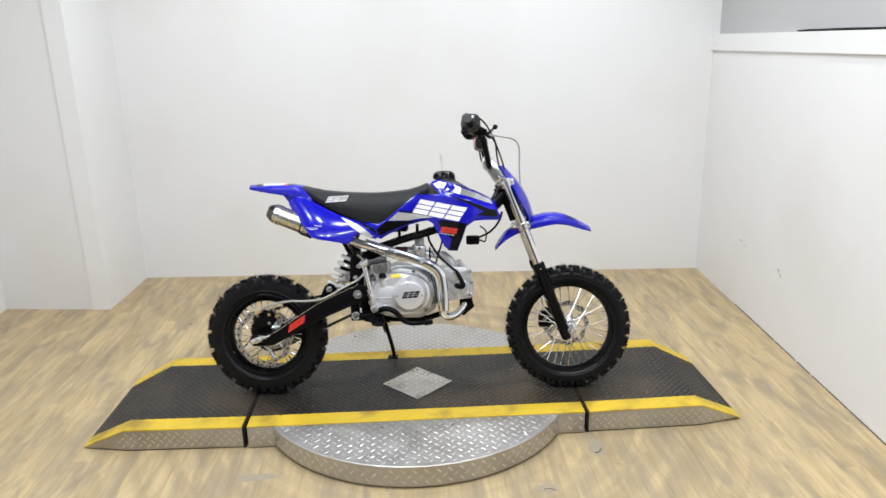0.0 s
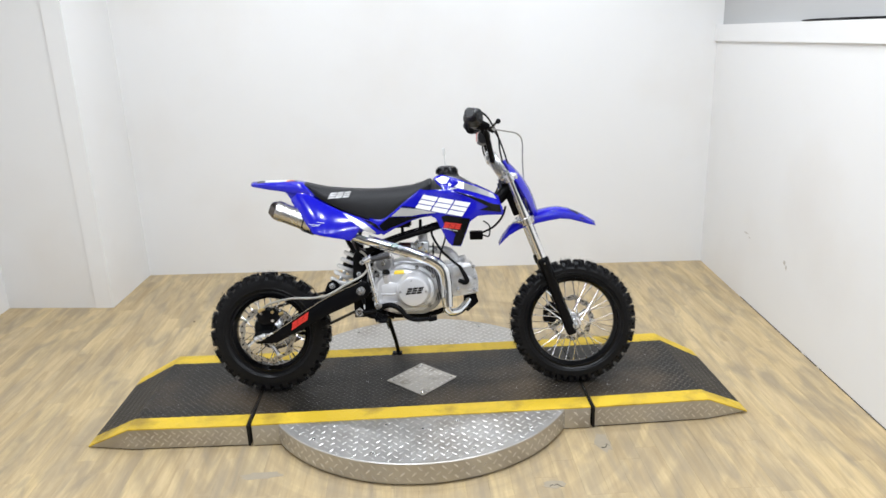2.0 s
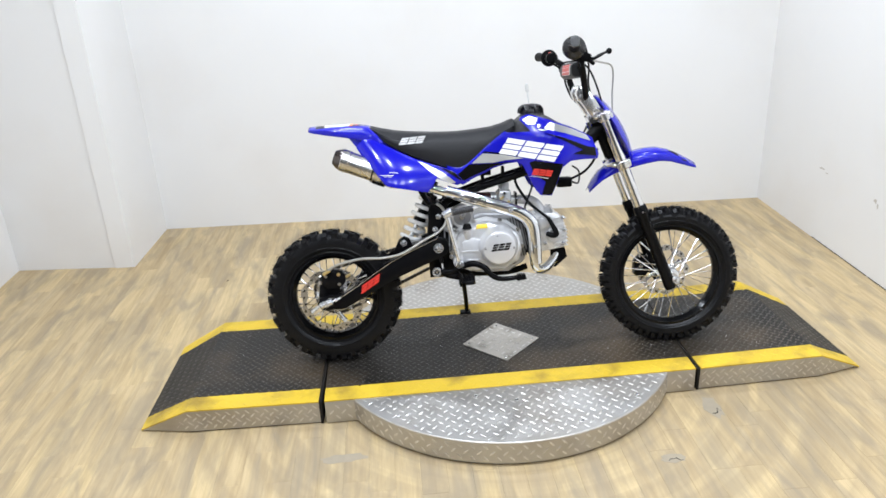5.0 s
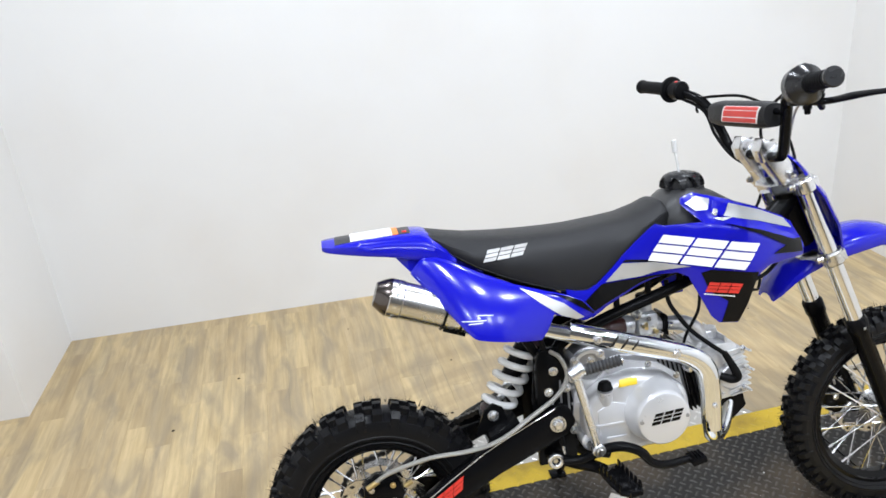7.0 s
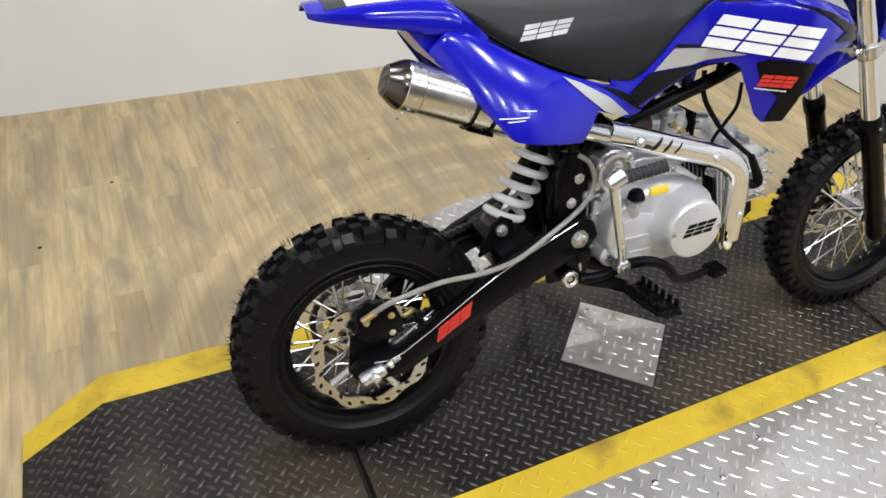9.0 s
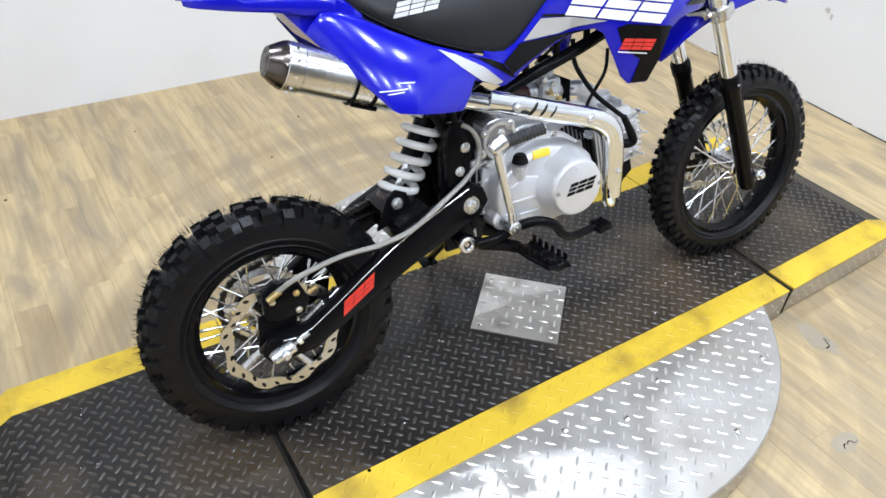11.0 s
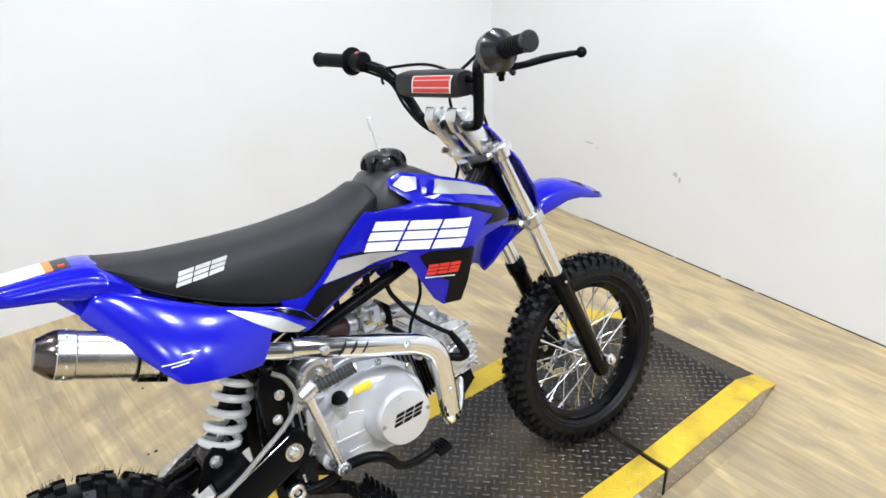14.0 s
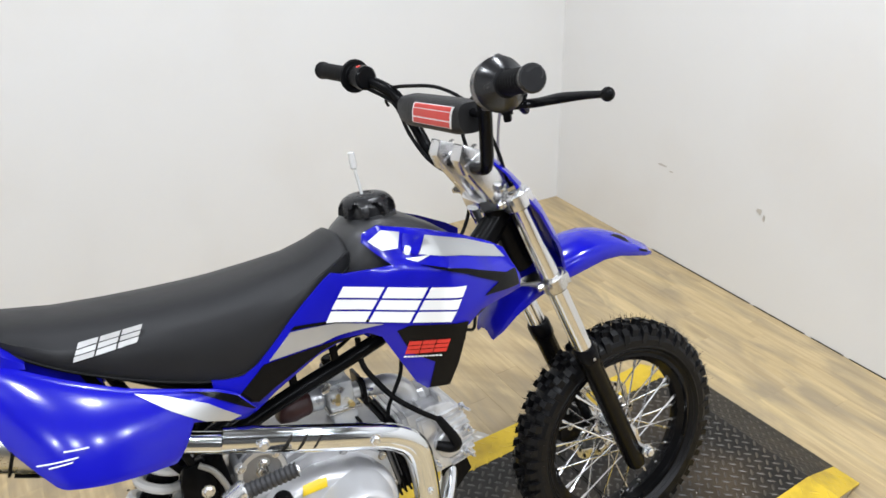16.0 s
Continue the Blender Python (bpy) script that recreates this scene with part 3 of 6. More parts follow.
table = tagged(new("vehicle_turntable"), "round diamond-plate turntable with a black tread lane and yellow edges", "turntable")
table.location = (0, 0, 0)
cx, cy, R = DISC
part("disc", lathe([(0, 0.004), (R - 0.006, 0.004), (R - 0.004, 0.010), (R, 0.012), (R, DECK - 0.003), (R - 0.003, DECK), (0, DECK)], (cx, cy, 0), "z", 128, closed=False), M_ALU, table, "bare diamond-plate aluminium disc")
# dark sheet below the disc paints the shade of the gap
part("shadow_gap", lathe([(0, 0.0005), (R - 0.012, 0.0005), (R - 0.012, 0.0038), (0, 0.0038)], (cx, cy, 0), "z", 96, closed=False), M_SEAMSHADE, table)
part("lane_body", block(-GAPX, GAPX, YF, YB, 0.004, DECK - 0.002, 0.002), M_ALU, table)
top = DECK + 0.003
part("lane_sheet", flat_sheet([(-GAPX, YF + STRIPE), (GAPX, YF + STRIPE), (GAPX, YB - STRIPE), (-GAPX, YB - STRIPE)], DECK - 0.0015, top), M_DECK, table, "worn black tread sheet", smooth=False)
for y0, y1 in ((YF, YF + STRIPE), (YB - STRIPE, YB)):
    part("edge_stripe", flat_sheet([(-GAPX, y0), (GAPX, y0), (GAPX, y1), (-GAPX, y1)], DECK - 0.0015, top), M_YEL, table, "yellow painted edge stripe", smooth=False)
flat = lambda z: (lambda u, v, h: (u, v, z + h))
diamond = lambda u, v, g=0: abs(u - 0.005) + abs(v - 0.008) < 0.143 + g
tagged(part("lane_tread", lugs("lane_tread", lambda u, v: abs(u) < GAPX - 0.012 and YF + STRIPE + 0.004 < v < YB - STRIPE - 0.004 and not diamond(u, v, 0.01), -GAPX, GAPX, YF, YB, flat(top), M_DECKLUG, 0.0208, 0.0108, 0.0033, 0.0014), M_DECKLUG, table), kind="stuff")
tagged(part("stripe_tread", lugs("stripe_tread", lambda u, v: abs(u) < GAPX - 0.01 and (YF + 0.006 < v < YF + STRIPE - 0.004 or YB - STRIPE + 0.004 < v < YB - 0.006), -GAPX, GAPX, YF, YB, flat(top), M_YEL), M_YEL, table), kind="stuff")
tagged(part("disc_tread", lugs("disc_tread", lambda u, v: math.hypot(u - cx, v - cy) < R - 0.012 and not (YF - 0.006 < v < YB + 0.006), -R, R, -R, R + 0.05, flat(DECK), M_ALULUG), M_ALULUG, table), kind="stuff")


def round_side(u, v, h):
    a = u / R
    return (cx + (R + h) * math.sin(a), cy - (R + h) * math.cos(a), v)


tagged(part("disc_edge_tread", lugs("disc_edge_tread", lambda u, v: 0.02 < v < DECK - 0.012 and (abs(u) < 1.02 or abs(u) > 1.98), -math.pi * R, math.pi * R, 0.027, DECK, round_side, M_ALULUG), M_ALULUG, table), kind="stuff")
for s in (-1, 1):
    tagged(part("lane_side_tread", lugs("lane_side_tread", lambda u, v: 0.545 < u * s < GAPX - 0.01 and 0.015 < v < DECK - 0.01, -GAPX, GAPX, 0.024, DECK, lambda u, v, h: (u, YF - h, v), M_ALULUG), M_ALULUG, table), kind="stuff")
plate = part("cover_plate", moved(flat_sheet([(-0.143, 0), (0, -0.143), (0.143, 0), (0, 0.143)], 0, 0.003), Matrix.Translation((0.005, 0.008, top))), M_COVER, table, "bare diamond-shaped tread plate screwed to the lane", smooth=False)
tagged(part("plate_tread", lugs("plate_tread", lambda u, v: diamond(u, v, -0.016), -0.14, 0.15, -0.14, 0.16, flat(top + 0.003), M_ALULUG), M_ALULUG, plate), kind="stuff")
for sx, sy in ((-0.118, 0), (0.118, 0), (0, 0.118), (0, -0.118)):
    part("screw", lathe([(0, 0.0035), (0.003, 0.0035), (0.006, 0.0012), (0.006, 0), (0, 0)], (0.005 + sx, 0.008 + sy, top + 0.003), "z", 12, closed=False), M_STEEL, plate)
for a, rr in ((205, 0.57), (228, 0.58), (252, 0.57), (270, 0.40), (288, 0.57), (312, 0.58), (336, 0.575), (60, 0.57), (90, 0.57), (120, 0.57), (250, 0.38), (290, 0.38)):
    sx, sy = cx + rr * math.cos(radians(a)), cy + rr * math.sin(radians(a))
    part("screw", lathe([(0, 0.003), (0.004, 0.003), (0.0075, 0.001), (0.0075, 0), (0, 0)], (sx, sy, DECK), "z", 12, closed=False), M_STEEL, table)


def ramp():
    """One run-up ramp, its high end at x = 0, sloping down towards +x and drawing in a little at the low end."""
    flat_to, end, lip = 0.436, 0.607, 0.006
    ob = tagged(new("access_ramp"), "low access ramp with black tread, yellow edges and diamond-plate sides", "ramp", "ramps at both ends of the turntable")
    mid = (YF + YB) / 2

    def height(u):
        return DECK if u < flat_to else DECK + (lip - DECK) * (u - flat_to) / (end - flat_to)

    def drawn(u, v):
        """Where the line v of the flat part runs at u."""
        f = max(0.0, (u - flat_to) / (end - flat_to))
        return v - f * 0.034 * (v - mid) / (YB - mid)

    rows = [(0, 0.0), (flat_to, 0.0), (end - 0.004, 0.0)]
    part("body", loft([[(u, drawn(u, YF) + 0.006, 0.006), (u, drawn(u, YB) - 0.006, 0.006), (u, drawn(u, YB) - 0.001, max(height(u) - 0.0025, 0.0065)), (u, drawn(u, YF) + 0.001, max(height(u) - 0.0025, 0.0065))] for u, _ in rows]), M_ALU, ob, smooth=False)
    # inset dark sheet: the shadow line below the ramp, put in as colour
    part("foot", loft([[(u, drawn(u, YF) + 0.012, 0.0005), (u, drawn(u, YB) - 0.012, 0.0005), (u, drawn(u, YB) - 0.012, 0.0062), (u, drawn(u, YF) + 0.012, 0.0062)] for u in (0.004, flat_to, end - 0.012)]), M_SEAMSHADE, ob, "dark sheet standing in for the shade under the ramp", smooth=False)

    def sheet(y0, y1):
        return loft([[(u, drawn(u, y0), z - 0.0015), (u, drawn(u, y1), z - 0.0015), (u, drawn(u, y1), z + 0.003), (u, drawn(u, y0), z + 0.003)] for u, z in ((0, DECK), (flat_to, DECK), (end, lip))])

    part("tread_sheet", sheet(YF + STRIPE, YB - STRIPE), M_DECK, ob, "black tread sheet", smooth=False)
    for y0, y1 in ((YF, YF + STRIPE), (YB - STRIPE, YB)):
        part("edge_stripe", sheet(y0, y1), M_YEL, ob, "yellow painted edge stripe", smooth=False)
    up = lambda u, v, h: (u, drawn(u, v), height(u) + 0.003 + h)
    tagged(part("tread", lugs("tread", lambda u, v: 0.012 < u < end - 0.015 and YF + STRIPE + 0.004 < v < YB - STRIPE - 0.004, 0, end, YF, YB, up, M_DECKLUG, 0.0208, 0.0108, 0.0033, 0.0014), M_DECKLUG, ob), kind="stuff")
    tagged(part("stripe_tread", lugs("stripe_tread", lambda u, v: 0.012 < u < end - 0.015 and (YF + 0.006 < v < YF + STRIPE - 0.004 or YB - STRIPE + 0.004 < v < YB - 0.006), 0, end, YF, YB, up, M_YEL), M_YEL, ob), kind="stuff")
    for y, out in ((YF, -1), (YB, 1)):
        tagged(part("side_tread", lugs("side_tread", lambda u, v: 0.012 < u < end - 0.02 and 0.014 < v < height(u) - 0.012, 0, end, 0.022, DECK, lambda u, v, h: (u, drawn(u, y) + out * (h - 0.001 - 0.005 * max(0.0, 1 - v / DECK)), v), M_ALULUG, 0.0225, 0.0120, 0.0026), M_ALULUG, ob), kind="stuff")
    part("end_strip", block(-0.0085, 0.0, YF + 0.004, YB - 0.004, 0.002, DECK - 0.004, 0.0005), M_SEAMSHADE, ob, "black rubber joint strip")
    return ob


r1 = ramp()
MIDY = (YF + YB) / 2
r1.matrix_world = Matrix.Translation((GAPX + 0.010, MIDY, 0)) @ Matrix.Rotation(radians(1.4), 4, "Z") @ Matrix.Translation((0, -MIDY, 0))
copy_thing(r1, Matrix.Translation((-GAPX - 0.011, MIDY, 0)) @ Matrix.Rotation(math.pi - radians(1.6), 4, "Z") @ Matrix.Translation((0, -MIDY, 0)))


# pale grit trodden into the lane
g = random.Random(77)
verts, faces = [], []
for _ in range(90):
    gx, gy, gr = g.uniform(-1.0, 1.0), g.uniform(YF + STRIPE + 0.02, YB - STRIPE - 0.02), g.uniform(0.0008, 0.0022)
    k = len(verts)
    turn = g.uniform(0, 6.28)
    verts += [(gx + gr * math.cos(turn + 1.57 * q) * g.uniform(0.6, 1.3), gy + gr * math.sin(turn + 1.57 * q), top) for q in range(4)] + [(gx, gy, top + gr)]
    faces += [(k + q, k + (q + 1) % 4, k + 4) for q in range(4)]
tagged(part("grit", from_lists("grit", verts, faces, M_TRIM), M_TRIM), "scattered pale grit on the black tread lane", "grit", kind="stuff")


# ---- the motorcycle ----
bike = tagged(new("motorcycle"), "small blue off-road motorcycle with knobbly tyres, leaning on its side stand", "motorcycle")
LEANING = 11.0
bike.matrix_world = Matrix.Translation((0, -0.05, 0.0895)) @ Matrix.Rotation(radians(-3.5), 4, "Z") @ Matrix.Rotation(radians(-LEANING), 4, "X")


def tyre(centre, r, bead, half, count):
    """Carcass and moulded knobs of an off-road tyre, in one mesh."""
    x, y, z = centre
    c = r - 0.013
    h = c - bead
    prof = [(bead, -half * 0.62), (bead + 0.008, -half * 0.80), (bead + 0.010, -half * 0.86), (bead + 0.012, -half * 0.83), (bead + h * 0.30, -half * 0.955), (bead + h * 0.32, -half * 1.0), (bead + h * 0.36, -half * 1.0), (bead + h * 0.38, -half * 0.975), (bead + h * 0.62, -half), (c - 0.014, -half * 0.92), (c - 0.004, -half * 0.6), (c, -half * 0.25), (c, half * 0.25), (c - 0.004, half * 0.6), (c - 0.014, half * 0.92), (bead + h * 0.62, half), (bead + h * 0.38, half * 0.975), (bead + h * 0.36, half * 1.0), (bead + h * 0.32, half * 1.0), (bead + h * 0.30, half * 0.955), (bead + 0.012, half * 0.83), (bead + 0.010, half * 0.86), (bead + 0.008, half * 0.80), (bead, half * 0.62)]
    bm = lathe(prof, centre, "y", 72)

    def knob(a, y0, y1, r0a, r0b, deep, width, twist=0.0):
        rad = lambda t, rr, yy: Vector((x + rr * math.cos(t), y + yy, z + rr * math.sin(t)))
        d = width / 2 / r
        base = [rad(a - d - twist, r0a - 0.003, y0), rad(a + d - twist, r0a - 0.003, y0), rad(a + d + twist, r0b - 0.003, y1), rad(a - d + twist, r0b - 0.003, y1)]
        d *= 0.84
        k = 0.08 * (y1 - y0)
        top = [rad(a - d - twist, r0a + deep, y0 + k), rad(a + d - twist, r0a + deep, y0 + k), rad(a + d + twist, r0b + deep, y1 - k), rad(a - d + twist, r0b + deep, y1 - k)]
        lo, hi = [bm.verts.new(p) for p in base], [bm.verts.new(p) for p in top]
        bm.faces.new(hi)
        for i in range(4):
            bm.faces.new((lo[i], lo[(i + 1) % 4], hi[(i + 1) % 4], hi[i]))

    w = 2 * math.pi * r / count
    for i in range(count):
        a = 2 * math.pi * i / count
        knob(a, -half * 0.20, half * 0.20, c, c, 0.0130, w * 0.50)
        for s in (-1, 1):
            if i % 2:
                knob(a + 0.5 * w / r, s * half * 0.27, s * half * 0.54, c - 0.001, c - 0.003, 0.0125, w * 0.55, 0.012 * s)
                knob(a, s * half * 0.60, s * half * 0.90, c - 0.003, c - 0.011, 0.0130, w * 0.62)
            else:
                knob(a, s * half * 0.70, s * half * 1.02, c - 0.006, c - 0.018, 0.0125, w * 0.60)
                knob(a, s * half * 0.985, s * half * 1.04, c - 0.016, c - 0.026, 0.0035, w * 0.54)
                knob(a - 0.5 * w / r, s * half * 0.24, s * half * 0.50, c - 0.001, c - 0.003, 0.0125, w * 0.50, -0.010 * s)
    return bm


def spews(centre, r, half, count, seed):
    """Fine moulding hairs that still stand on a new tyre."""
    g = random.Random(seed)
    verts, faces = [], []
    for _ in range(count):
        a, yy = g.uniform(0, 2 * math.pi), g.uniform(-0.95, 0.95) * half
        rr = r - 0.004 - 0.014 * (abs(yy) / half) ** 2
        out = Vector((math.cos(a), g.uniform(-0.3, 0.3) + 0.6 * yy / half, math.sin(a))).normalized()
        p = Vector(centre) + Vector((rr * math.cos(a), yy, rr * math.sin(a)))
        side = out.orthogonal().normalized() * 0.0007
        up = out.cross(side)
        tip = p + out * g.uniform(0.008, 0.019) + side * g.uniform(-7, 7)
        k = len(verts)
        verts += [p + side, p - side * 0.5 + up * 0.87, p - side * 0.5 - up * 0.87, tip]
        faces += [(k, k + 1, k + 3), (k + 1, k + 2, k + 3), (k + 2, k, k + 3)]
    return from_lists("rubber_hairs", verts, faces, M_RUB)


def wheel(name, centre, r, bead, half, rim_in, count, hub_r, label):
    x, y, z = centre
    w = half * 0.70
    rim = part(name, lathe([(bead + 0.004, -w), (bead + 0.004, -w + 0.005), (bead - 0.006, -w + 0.008), (rim_in + 0.003, -w * 0.45), (rim_in, -w * 0.3), (rim_in, w * 0.3), (rim_in + 0.003, w * 0.45), (bead - 0.006, w - 0.008), (bead + 0.004, w - 0.005), (bead + 0.004, w), (bead - 0.004, w + 0.001), (rim_in + 0.008, w * 0.75), (rim_in - 0.004, w * 0.42), (rim_in - 0.0055, 0), (rim_in - 0.004, -w * 0.42), (rim_in + 0.008, -w * 0.75), (bead - 0.004, -w - 0.001)], centre, "y", 96), M_RIM, bike, label)
    part("tyre", tyre(centre, r, bead, half, count), M_RUB, rim, "black knobbly tyre, new", angle=25)
    tagged(part("rubber_hairs", spews(centre, r, half, 900, count), M_RUB, rim), kind="stuff")
    hw = 0.042
    part("hub", lathe([(0.006, -hw - 0.014), (0.017, -hw - 0.014), (0.019, -hw), (hub_r, -hw + 0.002), (hub_r + 0.003, -hw + 0.006), (hub_r - 0.004, -hw + 0.010), (0.020, -hw + 0.024), (0.018, 0), (0.020, hw - 0.024), (hub_r - 0.004, hw - 0.010), (hub_r + 0.003, hw - 0.006), (hub_r, hw - 0.002), (0.019, hw), (0.017, hw + 0.014), (0.006, hw + 0.014)], centre, "y", 40), M_ALLOY, rim, "cast aluminium hub")
    for i in range(36):
        s = -1 if i % 2 else 1
        a = 2 * math.pi * i / 36
        lean = radians(38) * (1 if (i // 2) % 2 else -1)
        p = Vector((x + hub_r * math.cos(a + lean), s * (hw - 0.006) + y, z + hub_r * math.sin(a + lean)))
        q = Vector((x + rim_in * math.cos(a), y + s * 0.004, z + rim_in * math.sin(a)))
        d = (q - p).normalized()
        bm = tube([p, q], 0.0019, 6, straight=True)
        tube([q - d * 0.020, q + d * 0.004], 0.0031, 6, bm=bm, straight=True)
        part("spoke", bm, M_ALLOY, rim)
    return rim


def brake_disc(centre, r, parent, yy, bolts=4):
    """A petal-edged drilled disc on its spider."""
    x, _, z = centre
    bm = bmesh.new()
    n = 120
    outer = [(r + 0.0040 * math.copysign(abs(math.cos(9 * t)) ** 0.6, math.cos(9 * t)), t) for t in np.linspace(0, 2 * math.pi, n, endpoint=False)]
    rings = []
    for yq in (yy - 0.0018, yy + 0.0018):
        rings.append(([bm.verts.new((x + q * math.cos(t), yq, z + q * math.sin(t))) for q, t in outer], [bm.verts.new((x + (r - 0.018 + 0.0035 * math.cos(9 * t + 1.5)) * math.cos(t), yq, z + (r - 0.018 + 0.0035 * math.cos(9 * t + 1.5)) * math.sin(t))) for q, t in outer]))
    (o0, i0), (o1, i1) = rings
    for k in range(n):
        j = (k + 1) % n
        for q in ((o0[k], o0[j], i0[j], i0[k]), (o1[k], i1[k], i1[j], o1[j]), (o0[k], o1[k], o1[j], o0[j]), (i0[k], i0[j], i1[j], i1[k])):
            bm.faces.new(q)
    d = part("brake_disc", bm, M_STEEL, parent, "drilled steel brake disc with a wavy edge")
    bm = bmesh.new()
    for k in range(27):
        t = 2 * math.pi * k / 27
        rr = r - (0.0065, 0.0105, 0.0145)[k % 3] + 0.002
        c = Vector((x + rr * math.cos(t), 0, z + rr * math.sin(t)))
        along = Vector((-math.sin(t), 0, math.cos(t))) * 0.0026 + Vector((math.cos(t), 0, math.sin(t))) * 0.0018
        for f in (-1, 0, 1):
            stub(c + f * along + Vector((0, yy - 0.0022, 0)), c + f * along + Vector((0, yy + 0.0022, 0)), 0.0034 if f == 0 else 0.0024, 8, bm)
    part("drilled_holes", bm, M_SEAMSHADE, d)
    bm = bmesh.new()
    for k in range(bolts):
        t = 2 * math.pi * (k + 0.3) / bolts
        p, q = Vector((x + 0.022 * math.cos(t - 0.4), yy, z + 0.022 * math.sin(t - 0.4))), Vector((x + (r - 0.020) * math.cos(t), yy, z + (r - 0.020) * math.sin(t)))
        tube([p, (p + q) / 2, q], [0.010, 0.006, 0.009], 8, 3, bm, flat=0.3)
    part("spider", bm, M_STEEL, d)
    for k in range(bolts):
        t = 2 * math.pi * (k + 0.3) / bolts
        c = Vector((x + 0.042 * math.cos(t - 0.1), yy, z + 0.042 * math.sin(t - 0.1)))
        sgn = -1 if yy < 0 else 1
        part("bolt", stub(c, c + Vector((0, sgn * 0.009, 0)), 0.0055, 6), M_STEEL, d)
    return d


FY = 0.022
RC, FC = (-0.590, 0.0, 0.240), (0.612, FY, 0.248)
rear = wheel("rear_wheel", RC, 0.240, 0.155, 0.044, 0.141, 38, 0.040, "black spoked rear wheel with a knobbly tyre")
front = wheel("front_wheel", FC, 0.248, 0.180, 0.035, 0.166, 58, 0.027, "black spoked front wheel with a knobbly tyre")
brake_disc(RC, 0.110, rear, -0.064)
brake_disc(FC, 0.092, front, 0.060 + FY)


def lerp(v, points):
    xs, ys = zip(*points)
    return float(np.interp(v, xs, ys))


def bolt(c, out, r, long, material=None, parent=None, name="bolt"):
    c, out = Vector(c), Vector(out).normalized()
    bm = tube([c, c + out * long * 0.78, c + out * long, c + out * long * 1.02], [r, r, r * 0.80, r * 0.55], 6, straight=True)
    stub(c - out * 0.001, c + out * long * 0.3, r * 1.35, 16, bm)
    return part(name, bm, material or M_STEEL, parent or bike)


# -- chassis --
chassis = part("chassis", tube([(0.372, 0, 0.79), (0.30, 0, 0.725), (0.20, 0, 0.690), (0.165, 0, 0.676)], [0.024, 0.024, 0.022, 0.018], 14), M_BLK, bike, "black steel backbone and cradle")
for s in (-1, 1):
    part("cradle_tube", tube([(0.30, s * 0.02, 0.715), (0.10, s * 0.045, 0.650), (-0.09, s * 0.05, 0.596), (-0.19, s * 0.05, 0.545), (-0.205, s * 0.05, 0.40), (-0.16, s * 0.05, 0.325), (-0.09, s * 0.055, 0.300)], 0.0125, 12), M_BLK, chassis)
    part("seat_rail", tube([(-0.02, s * 0.04, 0.655), (-0.16, s * 0.055, 0.660), (-0.30, s * 0.055, 0.735), (-0.42, s * 0.04, 0.790)], 0.010, 10), M_BLK, chassis)
    part("rail_strut", tube([(-0.20, s * 0.05, 0.50), (-0.26, s * 0.056, 0.60), (-0.32, s * 0.055, 0.742)], 0.009, 10), M_BLK, chassis)
    part("pivot_plate", prism([(-0.245, 0.30), (-0.165, 0.30), (-0.150, 0.36), (-0.165, 0.46), (-0.175, 0.56), (-0.235, 0.56), (-0.250, 0.44)], s * 0.048, s * 0.062, 0.003), M_BLK, chassis)
part("down_tube", tube([(-0.110, 0, 0.578), (-0.150, 0, 0.560), (-0.19, 0, 0.53), (-0.205, 0, 0.40), (-0.20, 0, 0.32)], 0.021, 14), M_BLK, chassis)
for x, z in ((0.168, 0.676), (-0.118, 0.580)):
    part("cross_tube", stub((x, -0.046, z), (x, 0.046, z), 0.013, 14), M_BLK, chassis)
part("head_tube", stub((0.352, 0, 0.818), (0.405, 0, 0.682), 0.022, 20, bev=0.003), M_BLK, chassis)
for k in range(3):
    part("rail_tab", block(-0.055 + 0.07 * k, -0.043 + 0.07 * k, -0.052, -0.044, 0.600 + 0.021 * k, 0.655 + 0.020 * k, 0.001), M_BLK, chassis)

# -- swing arm --
arm_poly = [(-0.625, 0.262), (-0.545, 0.268), (-0.372, 0.379), (-0.205, 0.452), (-0.182, 0.440), (-0.172, 0.412), (-0.190, 0.385), (-0.341, 0.322), (-0.545, 0.216), (-0.625, 0.214), (-0.640, 0.238)]
arm = part("swing_arm", prism(arm_poly, -0.106, -0.080, 0.004), M_BLK, bike, "black box-section swing arm")
part("arm_far_side", prism(arm_poly, 0.080, 0.106, 0.004), M_BLK, arm)
part("arm_bridge", prism([(-0.345, 0.345), (-0.275, 0.375), (-0.285, 0.420), (-0.350, 0.395)], -0.081, 0.081, 0.004), M_BLK, arm)
part("shock_mount", prism([(-0.375, 0.375), (-0.300, 0.405), (-0.310, 0.440), (-0.330, 0.448), (-0.350, 0.435)], -0.040, -0.030, 0.002), M_BLK, arm)
bolt((-0.332, -0.040, 0.424), (0, -1, 0), 0.009, 0.012, M_BOLT, arm)
bolt((-0.211, -0.106, 0.412), (0, -1, 0), 0.011, 0.010, M_BOLT, arm, "pivot_nut")
part("pivot_washer", stub((-0.211, -0.1055, 0.412), (-0.211, -0.109, 0.412), 0.0170, 24), M_BOLT, arm)
# thin bright line along the arm's upper edge
part("edge_line", tube([(-0.60, -0.107, 0.257), (-0.545, -0.107, 0.264), (-0.372, -0.107, 0.374), (-0.215, -0.107, 0.446)], 0.0011, 6, 3), M_STEEL, arm)
bm = stub((-0.628, -0.116, 0.232), (-0.584, -0.116, 0.248), 0.0125, 18, bev=0.003)
part("axle_adjuster", bm, M_BOLT, arm)
part("adjuster_bolt", stub((-0.584, -0.114, 0.248), (-0.554, -0.112, 0.259), 0.0036, 8), M_BOLT, arm)
